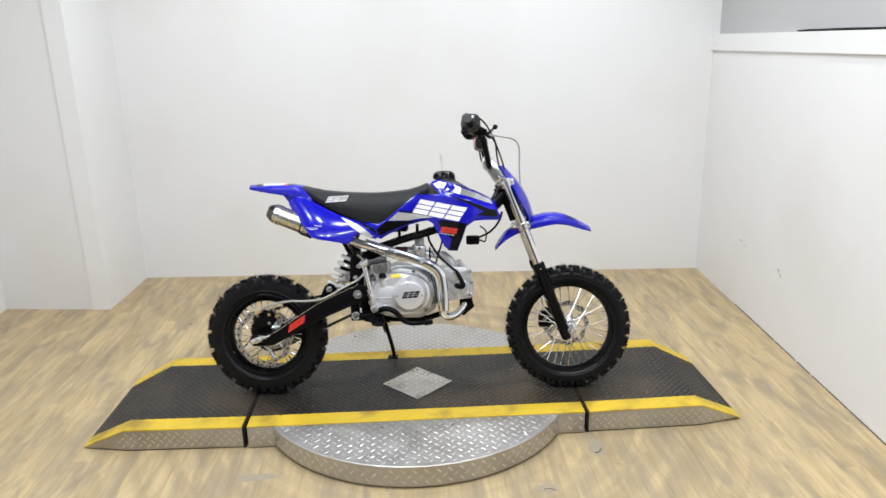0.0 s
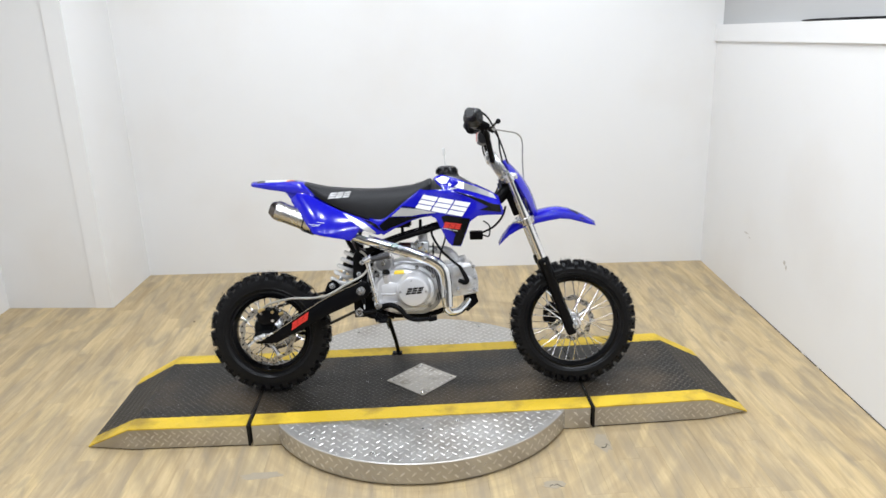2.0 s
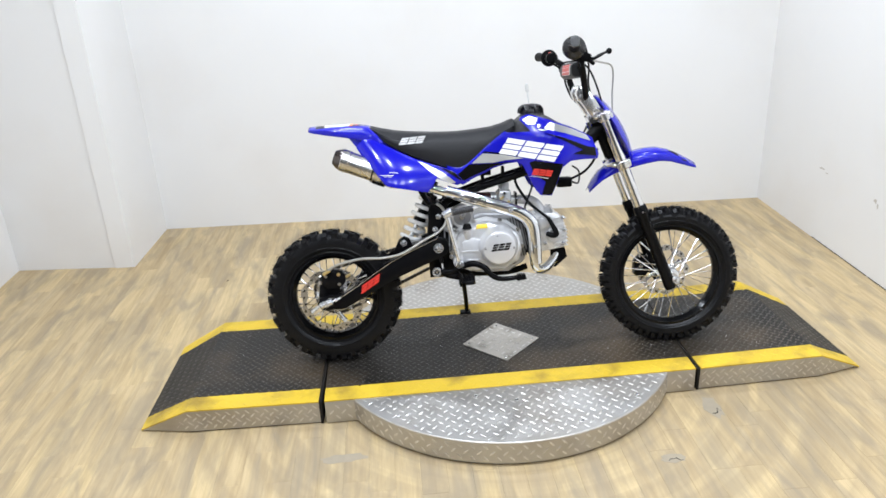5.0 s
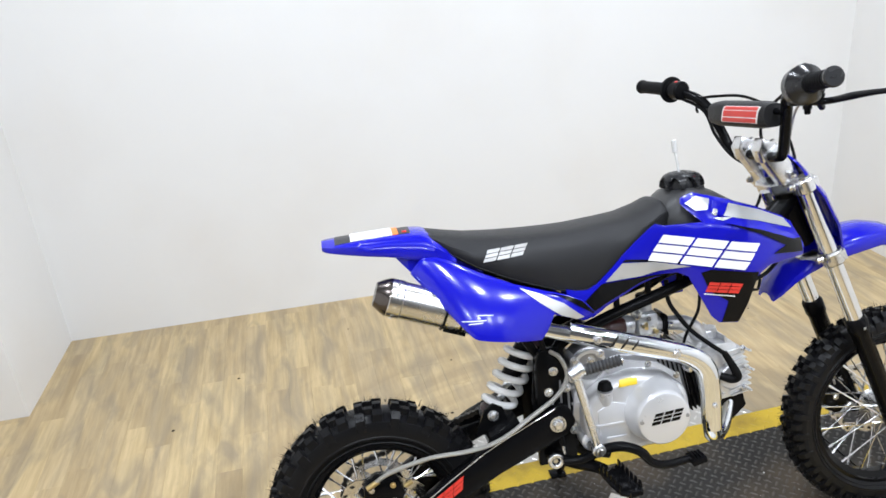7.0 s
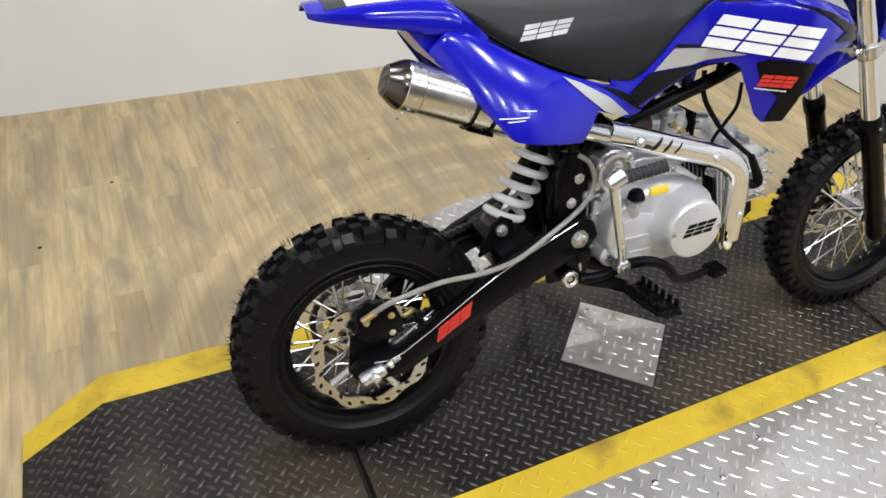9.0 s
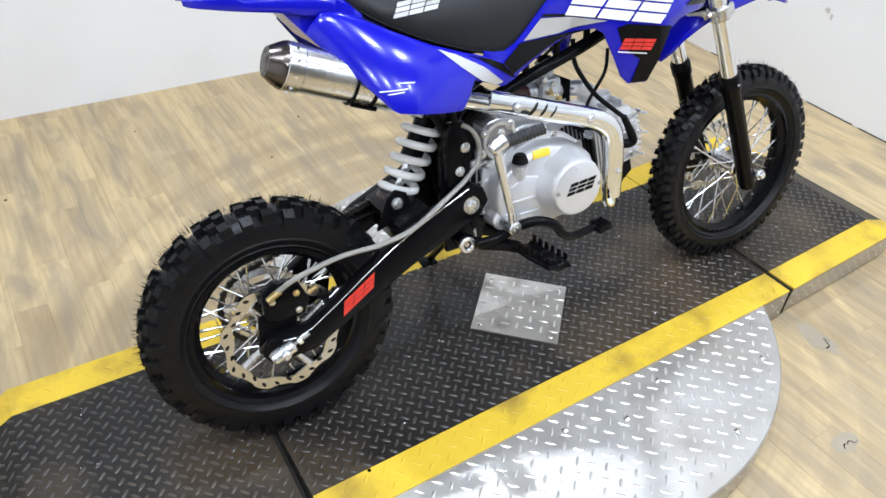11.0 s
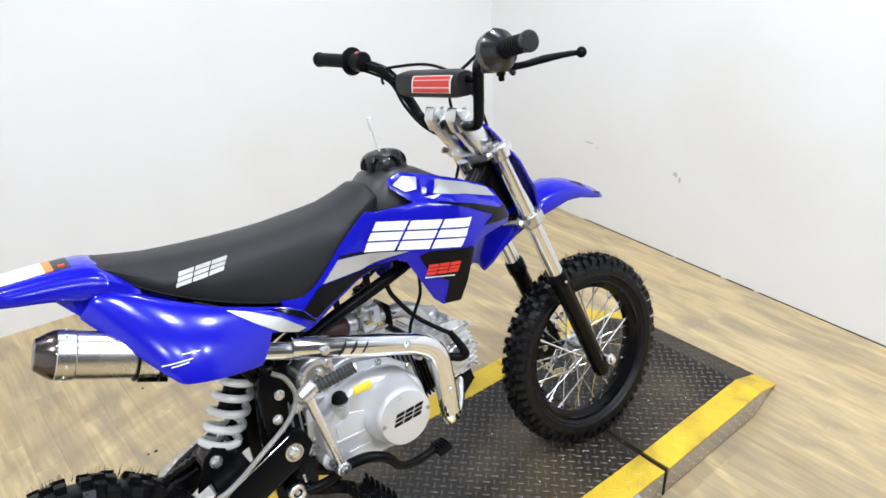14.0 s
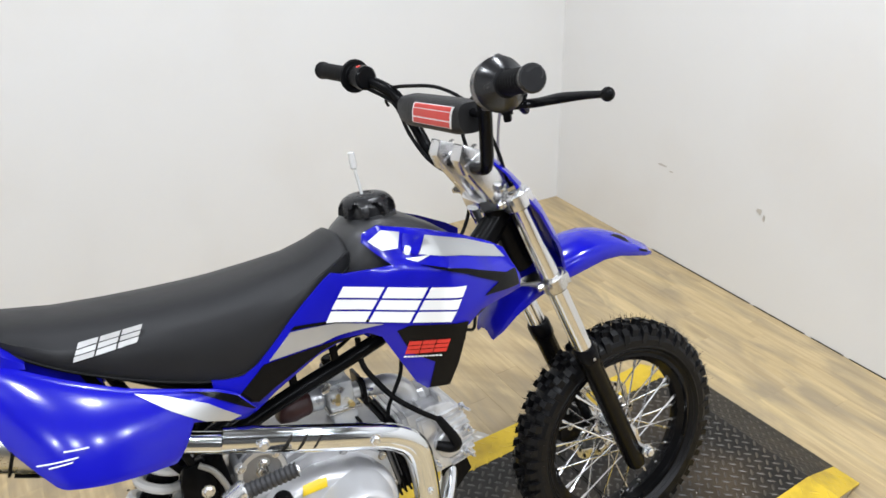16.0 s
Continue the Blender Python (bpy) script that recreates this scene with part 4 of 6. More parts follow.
part("adjuster_nut", stub((-0.577, -0.114, 0.2505), (-0.570, -0.1135, 0.253), 0.0072, 6), M_BOLT, arm)
bolt((-0.604, -0.124, 0.240), (0, -1, 0), 0.0078, 0.009, M_BOLT, arm, "axle_nut")
part("axle", stub((-0.592, -0.112, 0.240), (-0.592, 0.112, 0.240), 0.008, 16), M_STEEL, arm)


def slant_blocks(depth, tl, tr, bl, material, parent, name, label, rows=3, cols=3, gap=0.07, lift=0.0012, sign=-1, border=None):
    """A maker's badge as plain slanted bars: columns of stacked strips between three corners in (x, z)."""
    tl, tr, bl = Vector(tl), Vector(tr), Vector(bl)
    across, down = tr - tl, bl - tl
    first = None
    for c in range(cols):
        u0, u1 = c / cols + gap * 0.22, (c + 1) / cols - gap * 0.22
        for r in range(rows):
            v0, v1 = r / rows + (gap * 0.5 if r else 0), (r + 1) / rows - (gap * 0.5 if r < rows - 1 else 0)
            q = [tl + across * a + down * b for a, b in ((u0, v0), (u1, v0), (u1, v1), (u0, v1))]
            bm = skin([(p.x, p.y) for p in q], lambda x, z: depth(x, z) + sign * lift, 0.0008, 0.03, 0, sign)
            first = part(name, bm, material, parent, label) if first is None else part(name, bm, material, parent)
    return first


slant_blocks(lambda x, z: -0.106, (-0.481, 0.295), (-0.416, 0.336), (-0.486, 0.265), M_DRED, arm, "badge", "red slanted badge bars", gap=0.05)

# -- rear shock: body, spring, collars --
ST, SB = Vector((-0.222, 0.0, 0.585)), Vector((-0.338, 0.0, 0.385))
sd = (SB - ST).normalized()
shock = part("rear_shock", stub(ST, ST + sd * 0.12, 0.021, 20, bev=0.003), M_BLK, bike, "rear shock absorber with a white coil spring")
part("damper_rod", stub(ST + sd * 0.11, SB, 0.008, 14), M_CHR, shock)
part("top_collar", stub(ST + sd * 0.012, ST + sd * 0.026, 0.033, 24, bev=0.003), M_DGREY, shock, "red-brown spring collar")
part("bottom_collar", stub(SB - sd * 0.040, SB - sd * 0.026, 0.033, 24, bev=0.003), M_DGREY, shock)
e1 = sd.orthogonal().normalized()
e2 = sd.cross(e1)
turns, a0, a1 = 5.6, 0.026, (SB - ST).length - 0.040
coil = [ST + sd * (a0 + (a1 - a0) * k / 120) + 0.0325 * (math.cos(2 * math.pi * turns * k / 120) * e1 + math.sin(2 * math.pi * turns * k / 120) * e2) for k in range(121)]
part("spring", tube(coil, 0.0076, 8, straight=True), M_WHITE, shock, "white painted coil spring")

# -- chain, sprocket, guides --
SPR = 0.080
bm = lathe([(0.062, 0.0615), (SPR - 0.003, 0.0615), (SPR - 0.001, 0.0635), (SPR - 0.003, 0.0655), (0.062, 0.0655)], RC, "y", 72)
join(bm, lathe([(0.020, 0.0610), (0.040, 0.0610), (0.040, 0.0660), (0.020, 0.0660)], RC, "y", 36))
for k in range(5):
    spin = Matrix.Translation(RC) @ Matrix.Rotation(2 * math.pi * k / 5 + 0.3, 4, "Y")
    join(bm, moved(prism([(0.034, -0.015), (0.048, -0.008), (0.066, -0.014), (0.066, 0.014), (0.048, 0.008), (0.034, 0.015)], 0.0614, 0.0656, 0.001), spin))
for k in range(40):
    spin = Matrix.Translation(RC) @ Matrix.Rotation(2 * math.pi * k / 40, 4, "Y")
    join(bm, moved(prism([(SPR - 0.004, -0.0040), (SPR + 0.004, -0.0012), (SPR + 0.004, 0.0012), (SPR - 0.004, 0.0040)], 0.0622, 0.0648, 0), spin))
sprocket = part("sprocket", bm, M_ALLOY, bike, "silver toothed rear sprocket with open arms", angle=30)
for k in range(5):
    a = 2 * math.pi * k / 5 + 0.3
    bolt((RC[0] + 0.040 * math.cos(a), 0.061, RC[2] - 0.040 * math.sin(a)), (0, -1, 0), 0.0055, 0.006, M_STEEL, sprocket)
bm = bmesh.new()
turn = [(RC[0] + (SPR + 0.002) * math.cos(a), RC[2] + (SPR + 0.002) * math.sin(a)) for a in np.linspace(radians(104), radians(292), 22)]
runs = [(turn[0], (-0.115, 0.454)), (turn[-1], (-0.105, 0.372))] + list(zip(turn, turn[1:]))
for (xa, za), (xb, zb) in runs:
    long = math.hypot(xb - xa, zb - za)
    n = max(1, round(long / 0.0127))
    ang = math.atan2(zb - za, xb - xa)
    for k in range(n):
        t = (k + 0.5) / n
        q = prism([(-0.0085, -0.0036), (-0.0055, -0.0066), (0.0, -0.0036), (0.0055, -0.0066), (0.0085, -0.0036), (0.0085, 0.0036), (0.0055, 0.0066), (0.0, 0.0036), (-0.0055, 0.0066), (-0.0085, 0.0036)], -0.0058 if k % 2 else -0.0036, 0.0058 if k % 2 else 0.0036, 0)
        join(bm, moved(q, Matrix.Translation((xa + (xb - xa) * t, 0.0635, za + (zb - za) * t)) @ Matrix.Rotation(-ang, 4, "Y")))
tagged(part("chain", bm, M_CHAIN, bike, "oiled drive chain", smooth=False), kind="stuff")
part("chain_guide", prism([(-0.515, 0.186), (-0.455, 0.212), (-0.443, 0.262), (-0.505, 0.246)], 0.072, 0.079, 0.002), M_BLK, bike, "black chain guide below the swing arm")
part("chain_slider", prism([(-0.455, 0.318), (-0.300, 0.352), (-0.235, 0.372), (-0.235, 0.398), (-0.310, 0.378), (-0.455, 0.345)], 0.052, 0.074, 0.003), M_BLK, bike, "black chain slider over the swing arm")
bolt((-0.395, 0.052, 0.346), (0, -1, 0), 0.006, 0.006, M_BOLT)

# -- rear brake --
cal = part("rear_caliper", prism([(-0.622, 0.300), (-0.600, 0.284), (-0.552, 0.288), (-0.536, 0.312), (-0.548, 0.344), (-0.592, 0.352), (-0.620, 0.336)], -0.094, -0.050, 0.006), M_BLK, bike, "black rear brake caliper")
for x, z in ((-0.604, 0.332), (-0.560, 0.336), (-0.560, 0.302)):
    bolt((x, -0.094, z), (0, -1, 0), 0.0045, 0.005, M_BRASS if z > 0.335 else M_STEEL, cal)
part("caliper_bracket", prism([(-0.64, 0.225), (-0.575, 0.225), (-0.56, 0.285), (-0.63, 0.30)], -0.080, -0.070, 0.002), M_BLK, cal)
part("bleed_screw", stub((-0.536, -0.085, 0.325), (-0.520, -0.086, 0.333), 0.005, 10), M_BRASS, cal)
part("brake_line", tube([(-0.600, -0.098, 0.347), (-0.560, -0.108, 0.372), (-0.480, -0.112, 0.390), (-0.400, -0.112, 0.390), (-0.334, -0.112, 0.402), (-0.265, -0.110, 0.440), (-0.205, -0.098, 0.470), (-0.180, -0.092, 0.505), (-0.190, -0.090, 0.545), (-0.210, -0.082, 0.562)], 0.0046, 8), M_HOSE, bike, "braided silver rear brake line")
part("line_fitting", stub((-0.612, -0.098, 0.340), (-0.588, -0.100, 0.353), 0.006, 10), M_BRASS, bike)
mc = part("rear_master_cylinder", prism([(-0.245, 0.445), (-0.198, 0.445), (-0.190, 0.54), (-0.200, 0.565), (-0.232, 0.565), (-0.240, 0.54)], -0.084, -0.062, 0.004), M_BLK, bike, "black rear brake master cylinder")
for z in (0.518, 0.474):
    bolt((-0.206 - (0.518 - z) * 0.3, -0.084, z), (0, -1, 0), 0.0072, 0.006, M_BOLT, mc)
part("push_rod", stub((-0.214, -0.086, 0.450), (-0.200, -0.100, 0.340), 0.0030, 8), M_BOLT, mc)
part("rod_boot", tube([(-0.207, -0.094, 0.400), (-0.206, -0.095, 0.392), (-0.203, -0.097, 0.365), (-0.202, -0.098, 0.358)], [0.0045, 0.0068, 0.0068, 0.0045], 10, straight=True), M_GRIP, mc)
part("reservoir_hose", tube([(-0.218, -0.075, 0.56), (-0.225, -0.08, 0.60), (-0.205, -0.075, 0.635)], 0.006, 8), M_GRIP, mc)

# -- engine --
case = [(-0.175, 0.375), (-0.150, 0.330), (-0.095, 0.308), (0.030, 0.305), (0.085, 0.340), (0.105, 0.400), (0.092, 0.470), (0.030, 0.512), (-0.060, 0.520), (-0.130, 0.500), (-0.172, 0.460)]
engine = part("engine", prism(case, -0.055, 0.075, 0.010, steps=3), M_CRANK, bike, "small horizontal single-cylinder engine in silver")
part("left_cover", prism([(x * 0.93 - 0.003, 0.41 + (z - 0.41) * 0.92) for x, z in case], 0.074, 0.105, 0.010, steps=3), M_SILVER, engine)
cov = [(-0.168, 0.385), (-0.152, 0.345), (-0.105, 0.318), (0.020, 0.322), (0.066, 0.350), (0.084, 0.405), (0.074, 0.455), (0.030, 0.488), (-0.045, 0.506), (-0.120, 0.488), (-0.160, 0.455)]
part("gasket_flange", prism(cov, -0.066, -0.054, 0.002), M_SILVER, engine)
part("clutch_housing", prism([(-0.050 + (x + 0.050) * 0.92, 0.408 + (z - 0.408) * 0.90) for x, z in cov], -0.118, -0.064, 0.017, steps=5), M_SILVER, engine, "smooth silver clutch housing")
bm = lathe([(0, -0.166), (0.047, -0.166), (0.053, -0.164), (0.057, -0.159), (0.0585, -0.152), (0.066, -0.120), (0.074, -0.100), (0.074, -0.060), (0, -0.060)], (-0.008, 0, 0.413), "y", 56, closed=False)
part("clutch_cap", bm, M_SILVER, engine, "round silver clutch cap")
slant_blocks(lambda x, z: -0.166, (-0.028, 0.427), (0.034, 0.431), (-0.038, 0.403), M_DBLK, engine, "badge", "black slanted badge bars", gap=0.10, lift=0.0009)
for t in np.linspace(0, 2 * math.pi, 9, endpoint=False):
    i = t / (2 * math.pi) * len(cov)
    a, b = Vector(cov[int(i) % len(cov)]), Vector(cov[(int(i) + 1) % len(cov)])
    q = (a + (b - a) * (i % 1))
    c = Vector((-0.045, 0.41))
    q = c + (q - c) * 0.97
    bolt((q.x, -0.066, q.y), (0, -1, 0), 0.0055, 0.006, M_STEEL, engine)
for a, b, zz in ((-0.135, -0.075, 0.395), (-0.115, -0.070, 0.365)):
    part("cover_rib", block(a, b, -0.1225, -0.118, zz, zz + 0.006, 0.001), M_SILVER, engine)
part("oil_filler_neck", stub((-0.108, -0.104, 0.440), (-0.111, -0.120, 0.478), 0.016, 18), M_SILVER, engine)
part("dipstick_cap", lathe([(0, 0.016), (0.009, 0.016), (0.013, 0.012), (0.016, 0.0), (0, 0)], (-0.1115, -0.121, 0.478), "z", 14, closed=False), M_GRIP, engine, "black oil dipstick cap")
part("yellow_label", skin([(-0.082, 0.4745), (-0.043, 0.4755), (-0.041, 0.4905), (-0.078, 0.4875)], lambda x, z: -0.1022 - math.sqrt(max(0, 0.0172 ** 2 - max(0, z - (0.4765 - 0.10 * max(0, -0.05 - x))) ** 2)), 0.001, 0.005), M_YSTK, engine, "small yellow warning label")
part("starter_boss", lathe([(0, -0.070), (0.034, -0.070), (0.040, -0.064), (0.040, -0.02), (0, -0.02)], (-0.125, 0, 0.510), "y", 28, closed=False), M_CRANK, engine)
bolt((-0.125, -0.070, 0.510), (0, -1, 0), 0.007, 0.006, M_STEEL, engine)
for x, z in ((-0.155, 0.528), (-0.100, 0.534), (-0.164, 0.490)):
    part("boss", stub((x, -0.030, z), (x, -0.074, z), 0.0095, 14, bev=0.002), M_CAST, engine)
    bolt((x, -0.074, z), (0, -1, 0), 0.0055, 0.006, M_BOLT, engine)
part("shaft_boss", stub((-0.142, -0.064, 0.360), (-0.142, -0.108, 0.360), 0.021, 24, bev=0.004), M_SILVER, engine)
for k, (xa, za, xb, zb) in enumerate(((-0.182, 0.455, -0.150, 0.470), (-0.184, 0.425, -0.150, 0.432), (-0.180, 0.395, -0.150, 0.392), (-0.150, 0.505, -0.128, 0.492))):
    part("case_rib", stub((xa, -0.050, za), (xb, -0.066, zb), 0.0035, 8), M_CAST, engine)
for x, z, r in ((-0.176, 0.470, 0.0105), (-0.182, 0.410, 0.0115), (-0.166, 0.372, 0.009), (-0.120, 0.522, 0.012)):
    part("case_lug", stub((x, -0.020, z), (x, -0.070, z), r, 16, bev=0.002), M_CAST, engine)
    bolt((x, -0.070, z), (0, -1, 0), r * 0.55, 0.006, M_BOLT, engine)
for x, z0, z1 in ((-0.188, 0.392, 0.486), (-0.172, 0.384, 0.500), (-0.158, 0.500, 0.536), (-0.136, 0.506, 0.542)):
    part("case_web", prism([(x - 0.0022, z0), (x + 0.0022, z0), (x + 0.0022, z1), (x - 0.0022, z1)], -0.064, -0.010, 0.001), M_CRANK, engine)
part("starter_ring", lathe([(0.030, -0.066), (0.037, -0.066), (0.037, -0.076), (0.030, -0.076)], (-0.125, 0, 0.510), "y", 28), M_CAST, engine)
part("cover_panel", prism([(-0.128, 0.352), (-0.066, 0.346), (-0.062, 0.436), (-0.098, 0.446), (-0.130, 0.430)], -0.1205, -0.116, 0.002), M_SILVER, engine)
for s in (-1, 1):
    part("cap_screw", stub((-0.008 + s * 0.048, -0.1655, 0.413), (-0.008 + s * 0.048, -0.1668, 0.413), 0.0042, 10), M_CRANK, engine)
part("clamp_nut", stub((0.088, -0.058, 0.470), (0.096, -0.074, 0.468), 0.009, 6), M_BOLT, engine)
part("cam_chain_tower", block(0.030, 0.084, -0.052, 0.040, 0.440, 0.505, 0.008), M_CRANK, engine)
# cylinder and finned head, lying forward
ca, cb = Vector((0.074, 0, 0.415)), Vector((0.239, 0, 0.447))
cd = (cb - ca).normalized()
ang = math.atan2(cd.z, cd.x)
at = lambda d: Matrix.Translation(ca + cd * d) @ Matrix.Rotation(-ang, 4, "Y")
barrel = part("cylinder", moved(block(-0.030, 0.050, -0.053, 0.051, -0.050, 0.076, 0.006), at(0)), M_GRIP, engine, "black finned cylinder")
for k in range(8):
    part("fin", moved(block(-0.0016, 0.0016, -0.059, 0.055, -0.054, 0.086, 0), at(-0.028 + 0.0092 * k)), M_GRIP, barrel)
hc = 0.122
shape = [(-0.078, -0.056), (0.024, -0.062), (0.036, -0.034), (0.036, 0.030), (0.026, 0.060), (-0.012, 0.072), (-0.078, 0.076)]
head = part("cylinder_head", moved(prism(shape, -0.054, 0.054, 0.006, steps=2), at(hc)), M_CAST, engine, "bare alloy cylinder head with cast fins")
for k in range(3):
    part("fin", moved(prism([(-0.0012, -0.058), (0.0012, -0.058), (0.0012, 0.078), (-0.0012, 0.080)], -0.0605, 0.0605, 0), at(hc - 0.076 + 0.0085 * k)), M_CAST, head)
for k in range(9):
    part("fin", moved(prism([(-0.012, -0.0012), (0.043 - 0.0009 * abs(k - 4) ** 1.6, -0.0012), (0.043 - 0.0009 * abs(k - 4) ** 1.6, 0.0012), (-0.012, 0.0012)], -0.0605, 0.0605, 0), at(hc) @ Matrix.Translation((0, 0, -0.054 + 0.0125 * k))), M_CAST, head)
cover = part("tappet_cover", moved(prism([(-0.049, 0.018), (-0.046, 0.062), (-0.010, 0.060), (-0.006, 0.026)], -0.0615, -0.050, 0.003), at(hc)), M_CAST, head, "raised cast side cover")
part("cover_plate", moved(prism([(-0.044, 0.023), (-0.042, 0.057), (-0.015, 0.055), (-0.011, 0.030)], -0.0635, -0.060, 0.0015), at(hc)), M_SILVER, cover)
for u in (-0.030, 0.008):
    part("top_rib", moved(prism([(u - 0.003, 0.066), (u + 0.003, 0.066), (u + 0.002, 0.080), (u - 0.002, 0.080)], -0.050, 0.050, 0.001), at(hc)), M_CAST, head)
part("valve_cap", moved(stub((-0.004, 0, 0.064), (-0.006, 0, 0.088), 0.020, 8, bev=0.003), at(hc)), M_CAST, head)
part("valve_cap", stub(ca + cd * 0.125 + Vector((0, 0, -0.056)), ca + cd * 0.130 + Vector((0, 0, -0.080)), 0.020, 8, bev=0.003), M_CAST, head)
part("cam_cover", stub((0.190, -0.050, 0.428), (0.190, -0.066, 0.428), 0.026, 28, bev=0.003), M_CAST, head)
for x, z in ((0.222, 0.488), (0.228, 0.444), (0.222, 0.398), (0.160, 0.400)):
    part("stud", stub((x, -0.058, z), (x + 0.004, -0.082, z + 0.002), 0.0028, 8), M_BOLT, head)
    bolt((x, -0.058, z), (0, -1, 0), 0.0052, 0.010, M_BOLT, head)
part("plug_cap", tube([(0.165, -0.064, 0.436), (0.184, -0.074, 0.430), (0.195, -0.081, 0.436), (0.188, -0.081, 0.456), (0.168, -0.080, 0.494)], [0.0085, 0.0098, 0.0098, 0.0088, 0.0066], 12), M_GRIP, engine, "black spark plug cap")
part("plug_lead", tube([(0.169, -0.080, 0.492), (0.137, -0.076, 0.518), (0.104, -0.066, 0.549), (0.080, -0.056, 0.584), (0.064, -0.048, 0.618), (0.066, -0.038, 0.660)], 0.0048, 8), M_GRIP, engine, "black ignition lead")
part("breather_lead", tube([(0.122, -0.074, 0.640), (0.115, -0.079, 0.600), (0.104, -0.068, 0.565), (0.094, -0.057, 0.535), (0.090, -0.050, 0.505)], 0.0034, 8), M_GRIP, engine)
part("engine_shield", skin([(0.180, 0.318), (0.196, 0.308), (0.238, 0.345), (0.226, 0.392), (0.180, 0.385)], lambda x, z: -0.036, 0.004, 0.03), M_BLK, engine, "black plastic guard under the cylinder head")
# carburettor and manifold
carb = part("carburettor", block(0.012, 0.058, -0.028, 0.026, 0.552, 0.600, 0.008), M_CARB, bike, "cast alloy carburettor")
bowl = part("float_bowl", prism([(0.014, 0.556), (0.016, 0.530), (0.024, 0.514), (0.048, 0.514), (0.058, 0.530), (0.060, 0.556)], -0.030, 0.024, 0.005), M_CARB, carb, "grey float bowl")
part("bowl_flange", block(0.009, 0.064, -0.034, 0.028, 0.550, 0.5555, 0.0015), M_STEEL, carb)
part("drain_nut", stub((0.036, -0.003, 0.515), (0.036, -0.003, 0.505), 0.009, 6), M_STEEL, bowl)
part("idle_screw", stub((0.030, -0.026, 0.578), (0.022, -0.046, 0.574), 0.004, 8), M_BRASS, carb)
part("choke_lever", prism([(0.004, 0.590), (0.016, 0.594), (0.020, 0.606), (0.014, 0.610), (0.002, 0.598)], -0.034, -0.031, 0.0008), M_STEEL, carb)
part("top_cap", stub((0.034, -0.001, 0.626), (0.034, -0.001, 0.638), 0.015, 18, bev=0.003), M_BLK, carb)
part("overflow_hose", tube([(0.050, -0.026, 0.535), (0.058, -0.034, 0.520), (0.054, -0.034, 0.500), (0.036, -0.030, 0.494), (0.020, -0.026, 0.500)], 0.0030, 8), M_GRIP, carb)
part("slide_top", stub((0.034, -0.001, 0.600), (0.034, -0.001, 0.628), 0.019, 20, bev=0.003), M_CARB, carb)
part("inlet_bell", stub((0.010, 0, 0.572), (-0.022, 0, 0.574), 0.021, 20, bev=0.004), M_CARB, carb)
part("air_boot", tube([(-0.012, -0.004, 0.574), (-0.018, -0.004, 0.574), (-0.042, -0.004, 0.572), (-0.062, -0.002, 0.574), (-0.066, -0.002, 0.575)], [0.018, 0.021, 0.023, 0.022, 0.016], 24, straight=True), M_POD, carb, "dark red-black air filter pod", angle=75)
part("manifold", tube([(0.056, 0, 0.566), (0.095, -0.002, 0.562), (0.125, -0.003, 0.557), (0.150, -0.003, 0.538), (0.166, -0.002, 0.505)], [0.014, 0.0155, 0.0175, 0.0185, 0.020], 16), M_CAST, carb)
part("manifold_clamp", prism([(0.071, 0.545), (0.078, 0.545), (0.078, 0.590), (0.071, 0.590)], -0.030, 0.030, 0.002), M_BLK, carb)
for s in (-1, 1):
    bolt((0.079, s * 0.022, 0.566), (1, 0, 0), 0.005, 0.012, M_BOLT, carb)
for p, q in (((0.02, -0.028, 0.575), (0.02, -0.036, 0.575)), ((0.048, -0.028, 0.560), (0.048, -0.037, 0.560)), ((0.034, -0.028, 0.59), (0.034, -0.034, 0.59))):
    part("screw", stub(p, q, 0.005, 10), M_BRASS if p[2] < 0.57 else M_STEEL, carb)
carb.location = Vector((-0.008, 0, -0.012))

# -- kick starter --
kick = part("kick_starter", tube([(-0.142, -0.140, 0.360), (-0.148, -0.146, 0.39), (-0.165, -0.147, 0.47), (-0.178, -0.147, 0.530)], [0.0085, 0.0075, 0.0085, 0.0095], 12), M_BOLT, bike, "chrome kick start lever with a ribbed rubber pedal")
part("kick_boss", stub((-0.142, -0.105, 0.360), (-0.142, -0.152, 0.360), 0.0135, 18, bev=0.002), M_BOLT, kick)
bolt((-0.142, -0.152, 0.360), (0, -1, 0), 0.007, 0.005, M_STEEL, kick)
part("knuckle", stub((-0.190, -0.147, 0.528), (-0.160, -0.150, 0.544), 0.0145, 14, bev=0.003), M_BOLT, kick)
pa, pb = Vector((-0.165, -0.152, 0.538)), Vector((-0.090, -0.164, 0.552))
n = 22
part("pedal", tube([pa + (pb - pa) * k / n for k in range(n + 1)], [0.0095 if k % 2 else 0.0118 for k in range(n + 1)], 14, straight=True), M_PEDAL, kick, "black ribbed rubber pedal")
bolt(pb, pb - pa, 0.006, 0.004, M_BOLT, kick)

# -- foot controls --
pedal = part("brake_pedal", tube([(-0.205, -0.110, 0.328), (-0.165, -0.120, 0.333), (-0.130, -0.132, 0.352), (-0.095, -0.150, 0.362), (-0.060, -0.158, 0.348), (-0.035, -0.156, 0.318), (0.0, -0.150, 0.304), (0.052, -0.146, 0.306)], [0.010, 0.010, 0.0105, 0.0105, 0.010, 0.0095, 0.009, 0.008], 12), M_BLK, bike, "black curved rear brake pedal")
part("pedal_pad", moved(block(-0.016, 0.016, -0.022, 0.014, -0.006, 0.008, 0.002), Matrix.Translation((0.062, -0.146, 0.306)) @ Matrix.Rotation(radians(-10), 4, "Y")), M_BLK, pedal)
